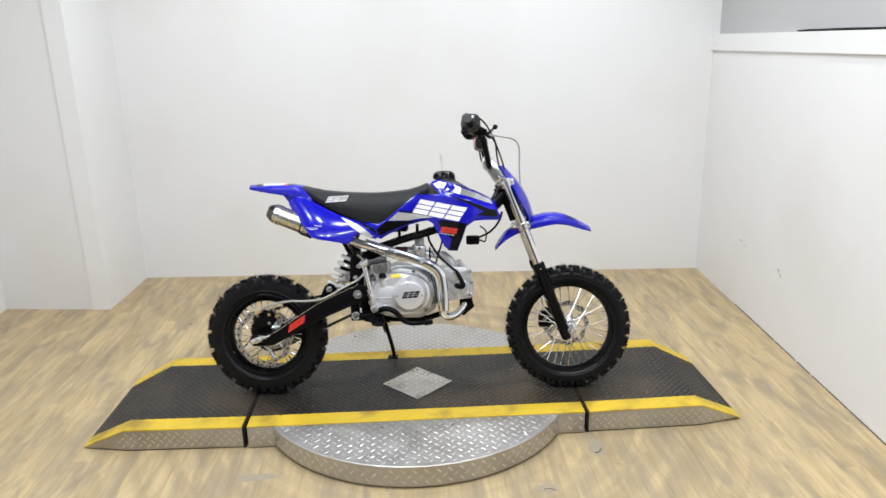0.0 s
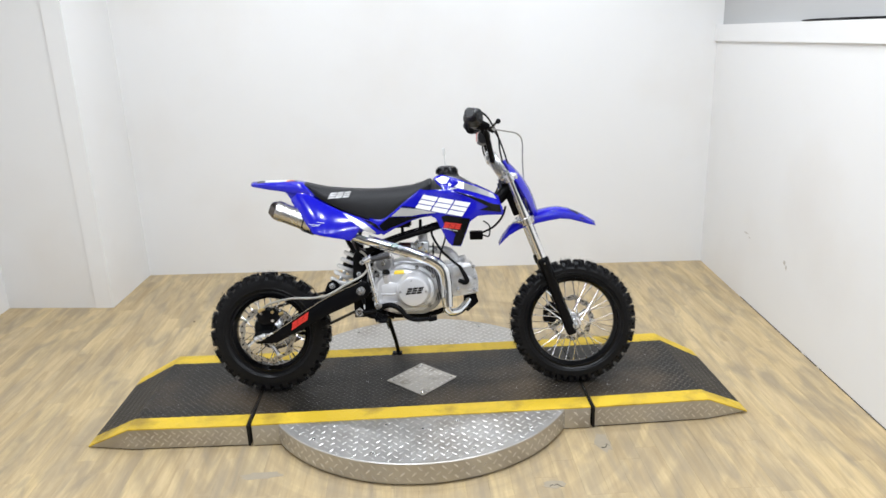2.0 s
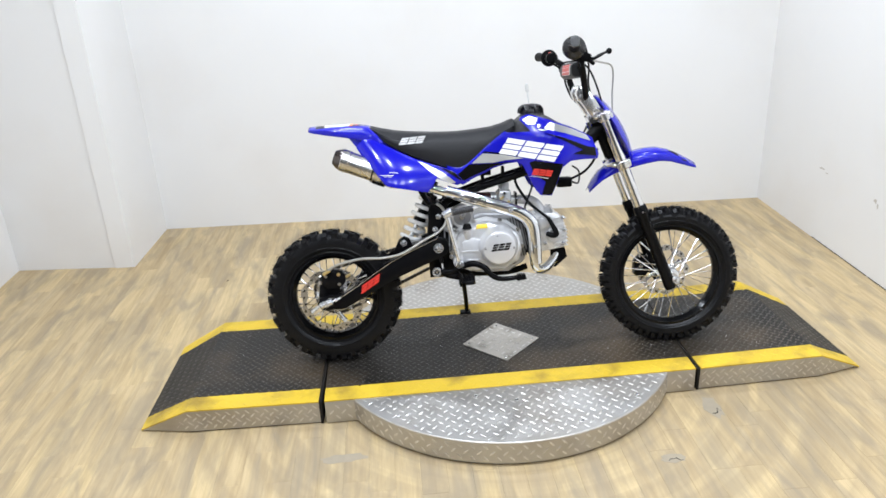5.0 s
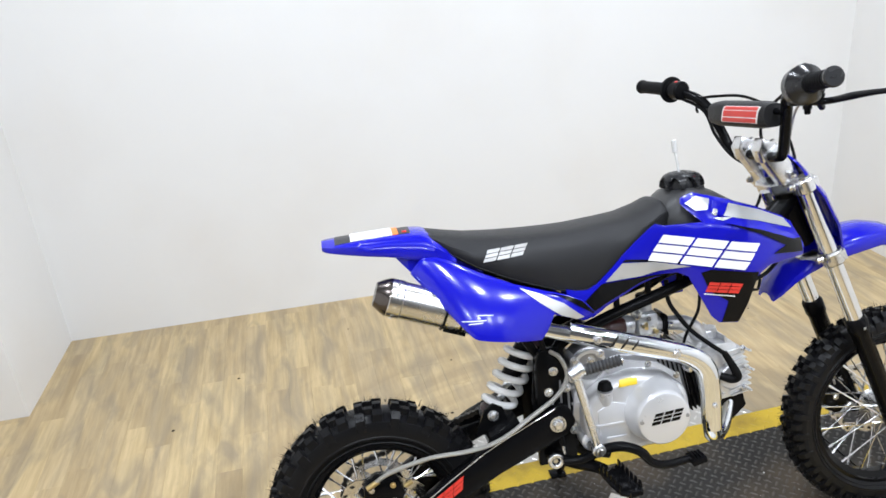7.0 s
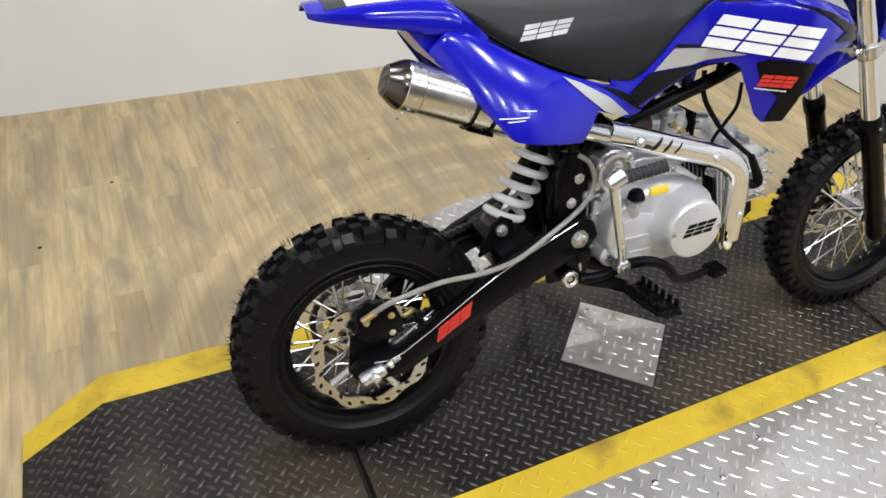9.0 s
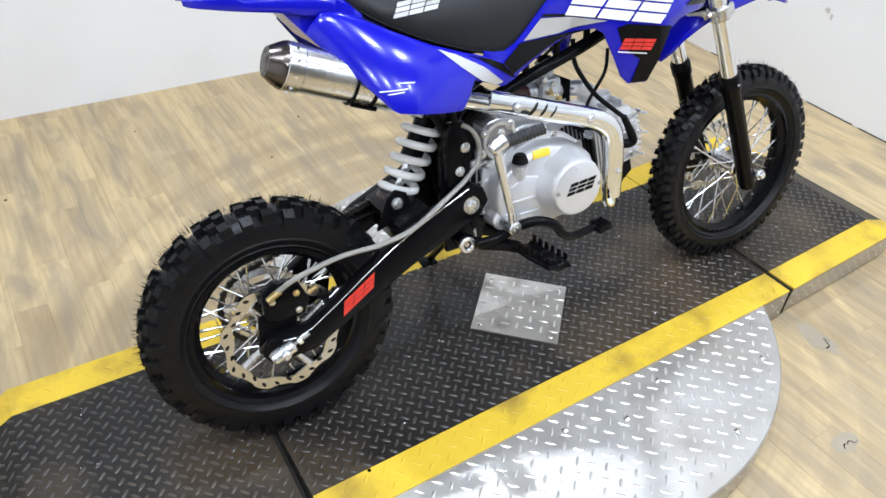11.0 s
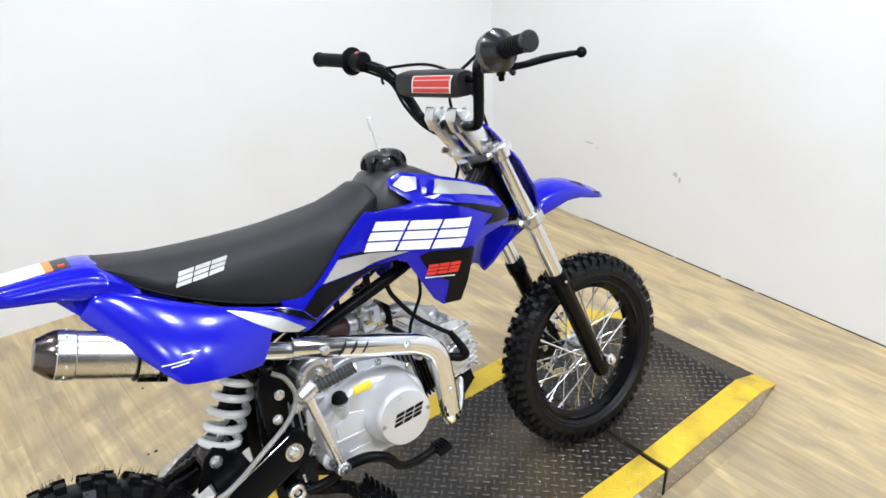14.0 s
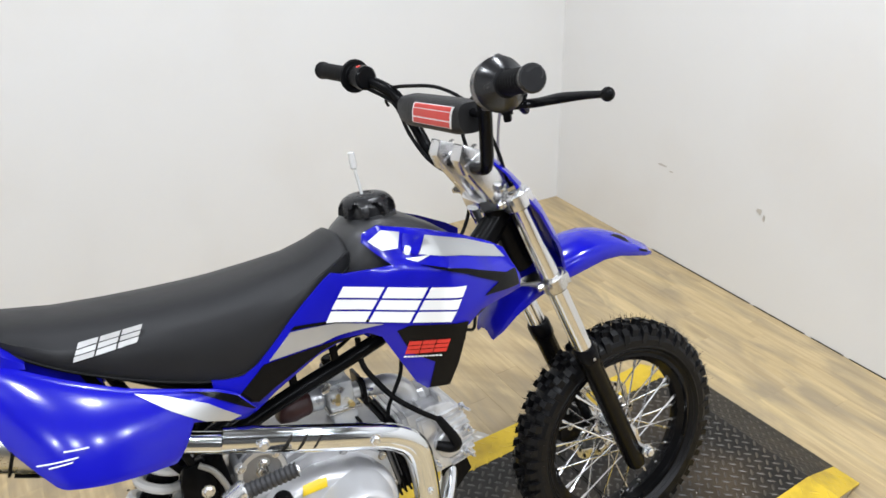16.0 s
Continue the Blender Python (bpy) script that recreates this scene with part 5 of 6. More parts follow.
for k in range(4):
    part("pad_tooth", block(0.050 + 0.007 * k, 0.053 + 0.007 * k, -0.166, -0.134, 0.310, 0.318, 0.0008), M_BLK, pedal)
bolt((-0.221, -0.096, 0.328), (0, -1, 0), 0.0062, 0.006, M_STEEL, bike, "peg_bolt")
part("peg_spindle", stub((-0.221, -0.060, 0.328), (-0.221, -0.100, 0.328), 0.0135, 22, bev=0.002), M_BLK, bike)
part("bolt_washer", lathe([(0.0085, -0.099), (0.0165, -0.099), (0.0165, -0.104), (0.0150, -0.106), (0.0100, -0.106), (0.0085, -0.104)], (-0.221, 0, 0.328), "y", 24), M_BOLT, bike)
part("peg_mount", tube([(-0.221, -0.070, 0.330), (-0.185, -0.10, 0.318), (-0.15, -0.125, 0.316), (-0.135, -0.150, 0.318)], [0.012, 0.012, 0.013, 0.012], 10), M_BLK, bike)
peg = part("footpeg", moved(block(-0.015, 0.015, -0.116, 0.0, -0.012, 0.000, 0.003), Matrix.Translation((-0.128, -0.150, 0.322)) @ Matrix.Rotation(radians(6), 4, "Z") @ Matrix.Rotation(radians(-4), 4, "X")), M_BLK, bike, "black serrated steel footpeg")
for sx in (-1, 1):
    part("peg_rail", tube([(-0.128 + sx * 0.019, -0.152, 0.322), (-0.126 + sx * 0.020, -0.200, 0.323), (-0.120 + sx * 0.019, -0.250, 0.325), (-0.116 + sx * 0.010, -0.268, 0.326)], 0.0045, 8), M_BLK, peg)
    for k in range(6):
        y = -0.164 - 0.017 * k
        cx = -0.128 + sx * 0.0195 + 0.0018 * k
        part("tooth", prism([(cx - 0.0028, 0.318), (cx + 0.0028, 0.318), (cx + 0.0018, 0.342), (cx - 0.0018, 0.342)], y - 0.0050, y + 0.0050, 0.001, steps=1), M_BLK, peg, smooth=False)
for k in range(3):
    y = -0.180 - 0.036 * k
    part("cross_tooth", prism([(-0.143, 0.322), (-0.109, 0.322), (-0.113, 0.336), (-0.120, 0.330), (-0.127, 0.336), (-0.134, 0.330), (-0.140, 0.336)], y - 0.0025, y + 0.0025, 0), M_BLK, peg, smooth=False)
part("skid_bar", tube([(-0.22, 0.0, 0.315), (-0.13, 0.0, 0.296), (0.03, 0.0, 0.293), (0.10, 0, 0.31)], 0.011, 10), M_BLK, bike)
stand = part("side_stand", tube([(-0.128, 0.070, 0.285), (-0.126, 0.110, 0.240), (-0.116, 0.230, 0.135), (-0.113, 0.297, 0.071)], [0.0105, 0.009, 0.0085, 0.0085], 12), M_BLK, bike, "black side stand swung out")
part("stand_foot", moved(block(-0.026, 0.016, -0.016, 0.016, -0.003, 0.003, 0.001), Matrix.Translation((-0.113, 0.302, 0.0625)) @ Matrix.Rotation(radians(LEANING), 4, "X")), M_BLK, stand)
part("stand_bracket", block(-0.150, -0.100, 0.050, 0.085, 0.275, 0.305, 0.004), M_BLK, stand)
part("stand_spring", tube([(-0.140, 0.09, 0.285), (-0.140, 0.12, 0.245), (-0.135, 0.15, 0.21)], 0.006, 8), M_CHR, stand)

# -- exhaust --
exhaust = part("exhaust", tube([(0.205, -0.010, 0.385), (0.195, -0.030, 0.345), (0.160, -0.070, 0.318), (0.124, -0.100, 0.322), (0.112, -0.112, 0.365), (0.109, -0.114, 0.430), (0.098, -0.118, 0.482), (0.066, -0.122, 0.514), (0.020, -0.124, 0.535), (-0.06, -0.122, 0.562), (-0.14, -0.116, 0.590), (-0.22, -0.108, 0.617), (-0.30, -0.098, 0.646), (-0.345, -0.092, 0.662)], 0.0155, 16), M_CHR, bike, "chromed exhaust header and muffler")
heat = spline([(0.1195, -0.124, 0.345), (0.1175, -0.128, 0.430), (0.107, -0.131, 0.487), (0.072, -0.134, 0.520), (0.020, -0.136, 0.542), (-0.06, -0.134, 0.569), (-0.158, -0.128, 0.601), (-0.176, -0.127, 0.607)], 8)
rings = []
for i, q in enumerate(heat):
    ahead = (heat[min(i + 1, len(heat) - 1)] - heat[max(i - 1, 0)]).normalized()
    out = (Vector((0, -1, 0)) - ahead * ahead.y * -1).normalized()
    side = ahead.cross(out)
    c = q + Vector((0, 0.012, 0))
    rings.append([c + 0.0200 * (math.cos(a) * out * 0.80 + math.sin(a) * side) for a in np.linspace(-1.75, 1.75, 11)] + [c + 0.0182 * (math.cos(a) * out * 0.80 + math.sin(a) * side) for a in np.linspace(1.75, -1.75, 11)])
shield = part("heat_shield", loft(rings), M_CHR, exhaust, "polished steel heat shield with three slots")
for k in range(3):
    rail = []
    for j in range(9):
        f = j / 8
        x = -0.101 + 0.021 * k + 0.020 * f
        q = Vector((x, -0.122, 0.5690 - 0.33 * (x + 0.06)))
        a = -0.75 + 1.55 * f
        rail.append(q + Vector((0, -0.0162 * math.cos(a), 0.0200 * math.sin(a) * 0.95)))
    part("slot", tube(rail, [0.0012, 0.0026, 0.0028, 0.0026, 0.0012], 6, straight=True, flat=0.5), M_SEAMSHADE, shield)
bolt((-0.124, -0.1360, 0.590), (0, -1, 0), 0.007, 0.007, M_BOLT, shield)
bolt((0.036, -0.1375, 0.535), (0, -1, 0), 0.0075, 0.007, M_BOLT, shield)
bolt((0.117, -0.1312, 0.405), (0, -1, 0), 0.0045, 0.004, M_BOLT, shield)
MA, MB = Vector((-0.325, -0.098, 0.650)), Vector((-0.517, -0.091, 0.727))
md = (MB - MA).normalized()
muffler = part("muffler", tube([MA - md * 0.02, MA, MA + md * 0.025, MB], [0.017, 0.032, 0.0365, 0.0365], 28, straight=True), M_STEEL, exhaust, "brushed steel muffler can")
part("end_band", tube([MB - md * 0.026, MB - md * 0.024, MB, MB + md * 0.002], [0.0365, 0.0380, 0.0380, 0.0365], 28, straight=True), M_STEEL, muffler)
tipm = mat("dark_titanium_cone", (0.115, 0.10, 0.092), 0.22, 0.95, vary=0.15, scale=25, bump=0.03)
bm = tube([MB, MB + md * 0.004, MB + md * 0.014, MB + md * 0.025, MB + md * 0.028, MB + md * 0.028, MB + md * 0.025, MB + md * 0.006], [0.0372, 0.0366, 0.0318, 0.0250, 0.0232, 0.0215, 0.0200, 0.019], 28, straight=True)
part("end_cone", bm, tipm, muffler, "dark tapered end cone")
part("bore", stub(MB + md * 0.004, MB + md * 0.014, 0.0202, 24), M_SEAMSHADE, muffler)
for k in range(10):
    t = 2 * math.pi * k / 10
    u = md.orthogonal().normalized()
    o = math.cos(t) * u + math.sin(t) * md.cross(u)
    part("rivet", stub(MB - md * 0.012 + o * 0.0372, MB - md * 0.012 + o * 0.0396, 0.0028, 8), M_CHR, muffler)
for d in (0.060, 0.095):
    u = md.orthogonal().normalized()
    loop = [MA + md * d + 0.0388 * (math.cos(t) * u + math.sin(t) * md.cross(u)) for t in np.linspace(0, 2 * math.pi, 25)]
    part("strap", tube(loop, 0.0022, 6, straight=True), M_BLK, muffler)
part("strap_bolt", stub(MA + md * 0.060 + Vector((0, -0.012, -0.040)), MA + md * 0.105 + Vector((0, -0.012, -0.040)), 0.003, 8), M_BLK, muffler)

# -- bodywork --
def seat_ring(x, w, t, b, n=0.62):
    half = [(w * 0.96, b), (w, b + (t - b) * 0.22), (w * 0.98, b + (t - b) * 0.50), (w * 0.90, t - 0.030 * min(1, (t - b) / 0.06)), (w * 0.80, t - 0.013 * min(1, (t - b) / 0.04)), (w * 0.60, t - 0.004), (w * 0.3, t - 0.001), (0, t)]
    pts = [(x, -y, z) for y, z in half] + [(x, y, z) for y, z in reversed(half[:-1])]
    return pts + [(x, w * 0.5, b + 0.004), (x, 0, b + 0.006), (x, -w * 0.5, b + 0.004)]


rows = [(-0.430, 0.046, 0.832, 0.826), (-0.415, 0.062, 0.830, 0.812), (-0.385, 0.074, 0.822, 0.787), (-0.340, 0.083, 0.812, 0.757), (-0.275, 0.089, 0.805, 0.724), (-0.215, 0.093, 0.801, 0.700), (-0.165, 0.095, 0.799, 0.684), (-0.125, 0.094, 0.799, 0.681), (-0.095, 0.092, 0.801, 0.690), (-0.055, 0.087, 0.804, 0.716), (-0.010, 0.080, 0.809, 0.747), (0.030, 0.075, 0.820, 0.770), (0.050, 0.072, 0.8285, 0.781), (0.061, 0.069, 0.832, 0.787), (0.067, 0.063, 0.829, 0.792)]
seat = part("seat", loft([seat_ring(*r) for r in rows]), M_SEAT, bike, "black grained vinyl seat with a soft crease along each side", angle=50)
for s in (-1, 1):
    part("piping", tube([(x, s * (w * 0.965 + 0.001), b + 0.001) for x, w, t, b in rows[1:-1]], 0.0022, 6, 3), M_GRIP, seat)


def seat_side(x, z):
    w, t, b = (lerp(x, [(r[0], r[k]) for r in rows]) for k in (1, 2, 3))
    f = (z - b) / (t - b)
    return -w * lerp(f, [(0, 0.96), (0.22, 1.0), (0.5, 0.98), (0.68, 0.92)]) - 0.0006


slant_blocks(seat_side, (-0.315, 0.788), (-0.233, 0.7925), (-0.327, 0.7655), M_DSEAT, seat, "badge", "white slanted badge bars", gap=0.07)

# tank with its black filler cap
def tank_ring(x, w, t, b):
    half = [(w * 0.8, b), (w, b + (t - b) * 0.35), (w * 0.94, b + (t - b) * 0.7), (w * 0.7, t - 0.010), (w * 0.35, t - 0.002), (0, t)]
    return [(x, -y, z) for y, z in half] + [(x, y, z) for y, z in reversed(half[:-1])]


tank = part("fuel_tank", loft([tank_ring(*r) for r in ((0.040, 0.040, 0.800, 0.76), (0.062, 0.064, 0.818, 0.74), (0.080, 0.076, 0.834, 0.72), (0.098, 0.083, 0.845, 0.71), (0.130, 0.088, 0.850, 0.69), (0.180, 0.082, 0.836, 0.69), (0.230, 0.070, 0.806, 0.70), (0.275, 0.055, 0.772, 0.71), (0.300, 0.040, 0.750, 0.72))]), M_TANK, bike, "dark grey plastic fuel tank", angle=45)
capring = []
for r, h in ((0.0455, -0.003), (0.0460, 0.002), (0.0455, 0.006), (0.0450, 0.010), (0.0442, 0.0135), (0.0430, 0.0165), (0.0412, 0.0195), (0.0385, 0.0230), (0.0345, 0.0265), (0.0290, 0.0292), (0.0200, 0.0312), (0.0110, 0.0320), (0.0100, 0.0305), (0.004, 0.0305)):
    ring = []
    for t in np.linspace(0, 2 * math.pi, 144, endpoint=False):
        f = abs((t * 8 / (2 * math.pi) + 0.5) % 1 - 0.5) / 0.37
        arch = 0.0205 * math.sqrt(max(0.0, 1 - f * f))
        q = r - (0.011 if h < arch else 0.0)
        ring.append((0.133 + q * math.cos(t), q * math.sin(t), 0.846 + h))
    capring.append([(x - 0.005, y, z) for x, y, z in ring])
part("filler_cap", loft(capring), M_CAP, tank, "black domed filler cap with arched finger recesses")
part("cap_collar", lathe([(0, 0.832), (0.036, 0.832), (0.040, 0.838), (0.038, 0.846), (0, 0.846)], (0.135, 0, 0), "z", 40, closed=False), M_TANK, tank)
part("vent_hose", tube([(0.124, 0.001, 0.874), (0.121, 0.002, 0.90), (0.1185, 0.004, 0.922)], 0.0026, 10), M_CLEAR, tank, "short clear vent hose with a one-way valve")
part("vent_valve", stub((0.1188, 0.004, 0.918), (0.1175, 0.0055, 0.944), 0.0055, 12, bev=0.001), M_CLEAR, tank)


# side shrouds
def shroud_y(x, z):
    y = lerp(x, [(-0.20, -0.1035), (-0.10, -0.099), (-0.02, -0.090), (0.02, -0.089), (0.06, -0.102), (0.12, -0.126), (0.19, -0.148), (0.24, -0.142), (0.30, -0.122), (0.345, -0.100)])
    y += lerp(z, [(0.57, 0.016), (0.64, 0.006), (0.70, 0.0)]) * lerp(x, [(0.0, 0.0), (0.08, 0.6), (0.15, 1)])
    crease = lerp(x, [(0.07, 0.791), (0.09, 0.788), (0.2, 0.772), (0.30, 0.730), (0.345, 0.712)])
    top = lerp(x, [(0.08, 0.834), (0.11, 0.846), (0.182, 0.823), (0.245, 0.799), (0.33, 0.752)])
    inner = lerp(x, [(0.08, -0.088), (0.13, -0.090), (0.2, -0.086), (0.32, -0.084)])
    f = max(0.0, min(1.0, (z - crease) / max(top - crease, 0.005))) * lerp(x, [(0.070, 0.0), (0.085, 1.0)])
    return y + (inner - y) * f


SHROUD = [(-0.168, 0.690), (-0.150, 0.684), (-0.125, 0.681), (-0.104, 0.690), (-0.075, 0.712), (-0.041, 0.742), (0.012, 0.782), (0.028, 0.793), (0.044, 0.7885), (0.075, 0.789), (0.113, 0.790), (0.098, 0.806), (0.078, 0.829), (0.084, 0.838), (0.109, 0.846), (0.182, 0.823), (0.245, 0.799), (0.300, 0.772), (0.322, 0.757), (0.326, 0.740), (0.340, 0.704), (0.336, 0.688), (0.282, 0.690), (0.240, 0.688), (0.212, 0.668), (0.190, 0.610), (0.176, 0.575), (0.142, 0.576), (0.126, 0.592), (0.100, 0.646), (0.084, 0.680), (0.066, 0.690), (0.035, 0.686), (-0.012, 0.673), (-0.085, 0.641), (-0.118, 0.622), (-0.130, 0.632), (-0.168, 0.664)]
DECALS = [
    ("silver_flash", M_DSILV, [(-0.086, 0.693), (-0.048, 0.7245), (0.020, 0.7165), (0.086, 0.703), (0.030, 0.6985), (-0.008, 0.692)]),
    ("black_flash", M_DBLK, [(-0.128, 0.664), (-0.095, 0.6905), (-0.008, 0.689), (0.063, 0.692), (0.020, 0.686), (-0.009, 0.680), (-0.090, 0.649), (-0.112, 0.638), (-0.145, 0.650)]),
    ("black_panel", M_DBLK, [(0.104, 0.688), (0.122, 0.694), (0.2125, 0.6800), (0.2090, 0.6680), (0.1880, 0.6110), (0.1745, 0.5780), (0.1440, 0.5790), (0.1550, 0.6240), (0.1200, 0.6480)]),
    ("silver_top_flash", M_DSILV, [(0.088, 0.828), (0.111, 0.840), (0.139, 0.831), (0.127, 0.812), (0.104, 0.813)]),
    ("silver_top_stripe", M_DSILV, [(0.179, 0.817), (0.248, 0.793), (0.302, 0.768), (0.313, 0.748), (0.225, 0.779), (0.155, 0.798)]),
    ("silver_chip", M_DSILV, [(0.134, 0.7965), (0.171, 0.7935), (0.149, 0.7895)]),
    ("black_arrow", M_DBLK, [(0.150, 0.786), (0.219, 0.765), (0.300, 0.731), (0.326, 0.727), (0.330, 0.699), (0.248, 0.711), (0.281, 0.722), (0.217, 0.757)]),
    ("black_line", M_DBLK, [(-0.048, 0.7275), (-0.040, 0.731), (0.088, 0.7105), (0.085, 0.707)]),
]
for s in (-1, 1):
    depth = shroud_y if s < 0 else (lambda x, z: -shroud_y(x, z))
    shape = SHROUD if s < 0 else [q for q in SHROUD if not (0.07 < q[0] < 0.115 and q[1] > 0.795)]
    sh = part("shroud", skin(shape, depth, 0.003, 0.012, 0.004, s), M_BLUE, bike, "glossy blue side shroud with silver and black decals", angle=40)
    for name, m, poly in DECALS:
        if s > 0 and name == "silver_top_flash":
            continue
        part(name, skin(poly, lambda x, z: depth(x, z) + s * 0.0022, 0.0015, 0.016, 0, s), m, sh)
    slant_blocks(depth, (0.037, 0.772), (0.2175, 0.738), (0.004, 0.722), M_DWHITE, sh, "badge", "large white slanted badge bars", gap=0.06, lift=0.0030, sign=s)
    slant_blocks(depth, (0.118, 0.668), (0.180, 0.660), (0.110, 0.648), M_DRED, sh, "small_badge", "small red slanted badge bars", gap=0.06, lift=0.0034, sign=s)
    for k in range(11):
        xa, za = 0.109 + 0.0052 * k, 0.6450 - 0.00086 * k
        part("small_lettering", skin([(xa, za), (xa + 0.0036, za - 0.0006), (xa + 0.0032, za - 0.0030), (xa - 0.0004, za - 0.0024)], lambda x, z: depth(x, z) + s * 0.0034, 0.0008, 0.03, 0, s), M_DWHITE, sh)
    bolt((0.140, depth(0.140, 0.806) + s * 0.001, 0.806), (0, s, 0.5), 0.0055, 0.004, M_BOLT, sh)
    if s < 0:
        part("recess", skin([(0.142, 0.829), (0.174, 0.817), (0.151, 0.798), (0.131, 0.809)], lambda x, z: depth(x, z) + s * 0.0010, 0.001, 0.006, -0.004, s), M_BLUE, sh)


def panel_y(x, z):
    """One smooth moulded sweep: bowed outward, tucked in towards the tail, the seat and the engine."""
    u, w = (x + 0.30) / 0.15, (z - 0.70) / 0.08
    return -0.1366 + 0.0450 * u + 0.0551 * w + 0.0342 * u ** 2 + 0.0257 * u * w + 0.0296 * w ** 2 - 0.0418 * u ** 3 - 0.0172 * u ** 2 * w + 0.0267 * u * w ** 2 + 0.0058 * w ** 3 + 0.0002 * u ** 4


PANEL_TOP = [(-0.469, 0.762), (-0.463, 0.773), (-0.443, 0.791), (-0.415, 0.789), (-0.388, 0.778), (-0.340, 0.752), (-0.275, 0.720), (-0.215, 0.697), (-0.165, 0.680), (-0.140, 0.668), (-0.116, 0.636)]
PANEL_LOW = [(-0.469, 0.762), (-0.445, 0.732), (-0.421, 0.7025), (-0.396, 0.671), (-0.374, 0.644), (-0.366, 0.639), (-0.300, 0.624), (-0.236, 0.609), (-0.218, 0.628), (-0.205, 0.652), (-0.136, 0.624), (-0.116, 0.636)]
for s in (-1, 1):
    depth = panel_y if s < 0 else (lambda x, z: -panel_y(x, z))
    pn = part("side_panel", column_skin(PANEL_LOW, PANEL_TOP, depth, 0.003, 0.0055, 18, 0.002, s), M_BLUE, bike, "glossy blue rear side panel", angle=45)
    part("silver_wedge", skin([(-0.266, 0.7130), (-0.232, 0.6980), (-0.181, 0.6690), (-0.142, 0.6350), (-0.157, 0.6330), (-0.190, 0.6480), (-0.230, 0.6800)], lambda x, z: depth(x, z) + s * 0.002, 0.0012, 0.014, 0, s), M_DSILV, pn)
    part("black_wedge", skin([(-0.210, 0.6935), (-0.165, 0.6785), (-0.141, 0.6665), (-0.120, 0.640), (-0.125, 0.641), (-0.189, 0.685)], lambda x, z: depth(x, z) + s * 0.002, 0.0012, 0.014, 0, s), M_DBLK, pn)
    for (xa, za), (xb, zb) in (((-0.390, 0.6745), (-0.344, 0.6725)), ((-0.378, 0.6690), (-0.351, 0.6690)), ((-0.358, 0.6830), (-0.330, 0.6790))):
        part("small_lettering", skin([(xa, za), (xb, zb), (xb, zb + 0.0013), (xa, za + 0.0013)], lambda x, q: depth(x, q) + s * 0.002, 0.0008, 0.004, 0, s), M_DWHITE, pn)


# rear fender
def fender_ring(x, w, t, drop, thick=0.004, crown=0.006):
    top = [(-w, t - drop), (-w * 0.97, t - drop * 0.35), (-w * 0.80, t - 0.002), (-w * 0.4, t + crown * 0.8), (0, t + crown), (w * 0.4, t + crown * 0.8), (w * 0.80, t - 0.002), (w * 0.97, t - drop * 0.35), (w, t - drop)]
    under = [(y * 0.95, z - thick) for y, z in reversed(top)]
    return [(x, y, z) for y, z in top + under]


fr = [(-0.378, 0.086, 0.784, 0.010), (-0.392, 0.087, 0.799, 0.020), (-0.410, 0.084, 0.816, 0.034), (-0.430, 0.079, 0.8275, 0.042), (-0.460, 0.072, 0.8315, 0.041), (-0.500, 0.065, 0.8325, 0.032), (-0.550, 0.058, 0.8325, 0.024), (-0.595, 0.048, 0.8325, 0.016), (-0.622, 0.040, 0.832, 0.010), (-0.632, 0.030, 0.831, 0.006)]
fr = [tuple(q) for q in spline(fr, 4)]
rearf = part("rear_fender", loft([fender_ring(*r) for r in fr]), M_BLUE, bike, "glossy blue rear fender with a white warning label", angle=50)


def top_strip(x0, x1, w0, w1, lift, name, material, label=""):
    zt = lambda x: lerp(-x, [(-r[0], r[2]) for r in fr]) + 0.0055 + lift
    n = 6
    rings = []
    for k in range(n + 1):
        x = x0 + (x1 - x0) * k / n
        half = lerp(-x, [(-r[0], r[1]) for r in fr])
        wide = [w0 + (w1 - w0) * j / 6 for j in range(7)]
        wide = [max(-half * 0.80, min(half * 0.80, y)) for y in wide]
        up = [lerp(abs(y) / half, [(0, 0.0), (0.4, -0.0012), (0.8, -0.008), (0.97, -0.014)]) for y in wide]
        rings.append([(x, y, zt(x) + u) for y, u in zip(wide, up)] + [(x, y, zt(x) + u - 0.0025) for y, u in zip(wide[::-1], up[::-1])])
    return part(name, loft(rings), material, rearf, label)


top_strip(-0.606, -0.456, -0.036, 0.036, 0.0016, "decal_strip", M_TANK, "dark grey decal along the fender")
top_strip(-0.575, -0.492, -0.036, 0.036, 0.0026, "warning_label", M_DWHITE, "white printed warning label")
top_strip(-0.492, -0.480, -0.036, 0.036, 0.0026, "label_edge", M_DORA, "orange label edge")
for k in range(5):
    y = -0.030 + 0.015 * k
    top_strip(-0.568, -0.500 - 0.004 * (k % 2), y - 0.0010, y + 0.0010, 0.0032, "printed_line", M_DSEAT)
top_strip(-0.472, -0.463, -0.030, -0.020, 0.0026, "red_mark", M_DRED)
part("inner_fender", loft([[(x, -w, za), (x, w, za), (x, w, zb), (x, -w, zb)] for x, w, za, zb in ((-0.492, 0.052, 0.800, 0.792), (-0.470, 0.060, 0.808, 0.765), (-0.445, 0.064, 0.800, 0.735), (-0.400, 0.068, 0.795, 0.720), (-0.30, 0.06, 0.745, 0.700))]), M_BLUE, bike, "blue inner fender under the seat", smooth=False)

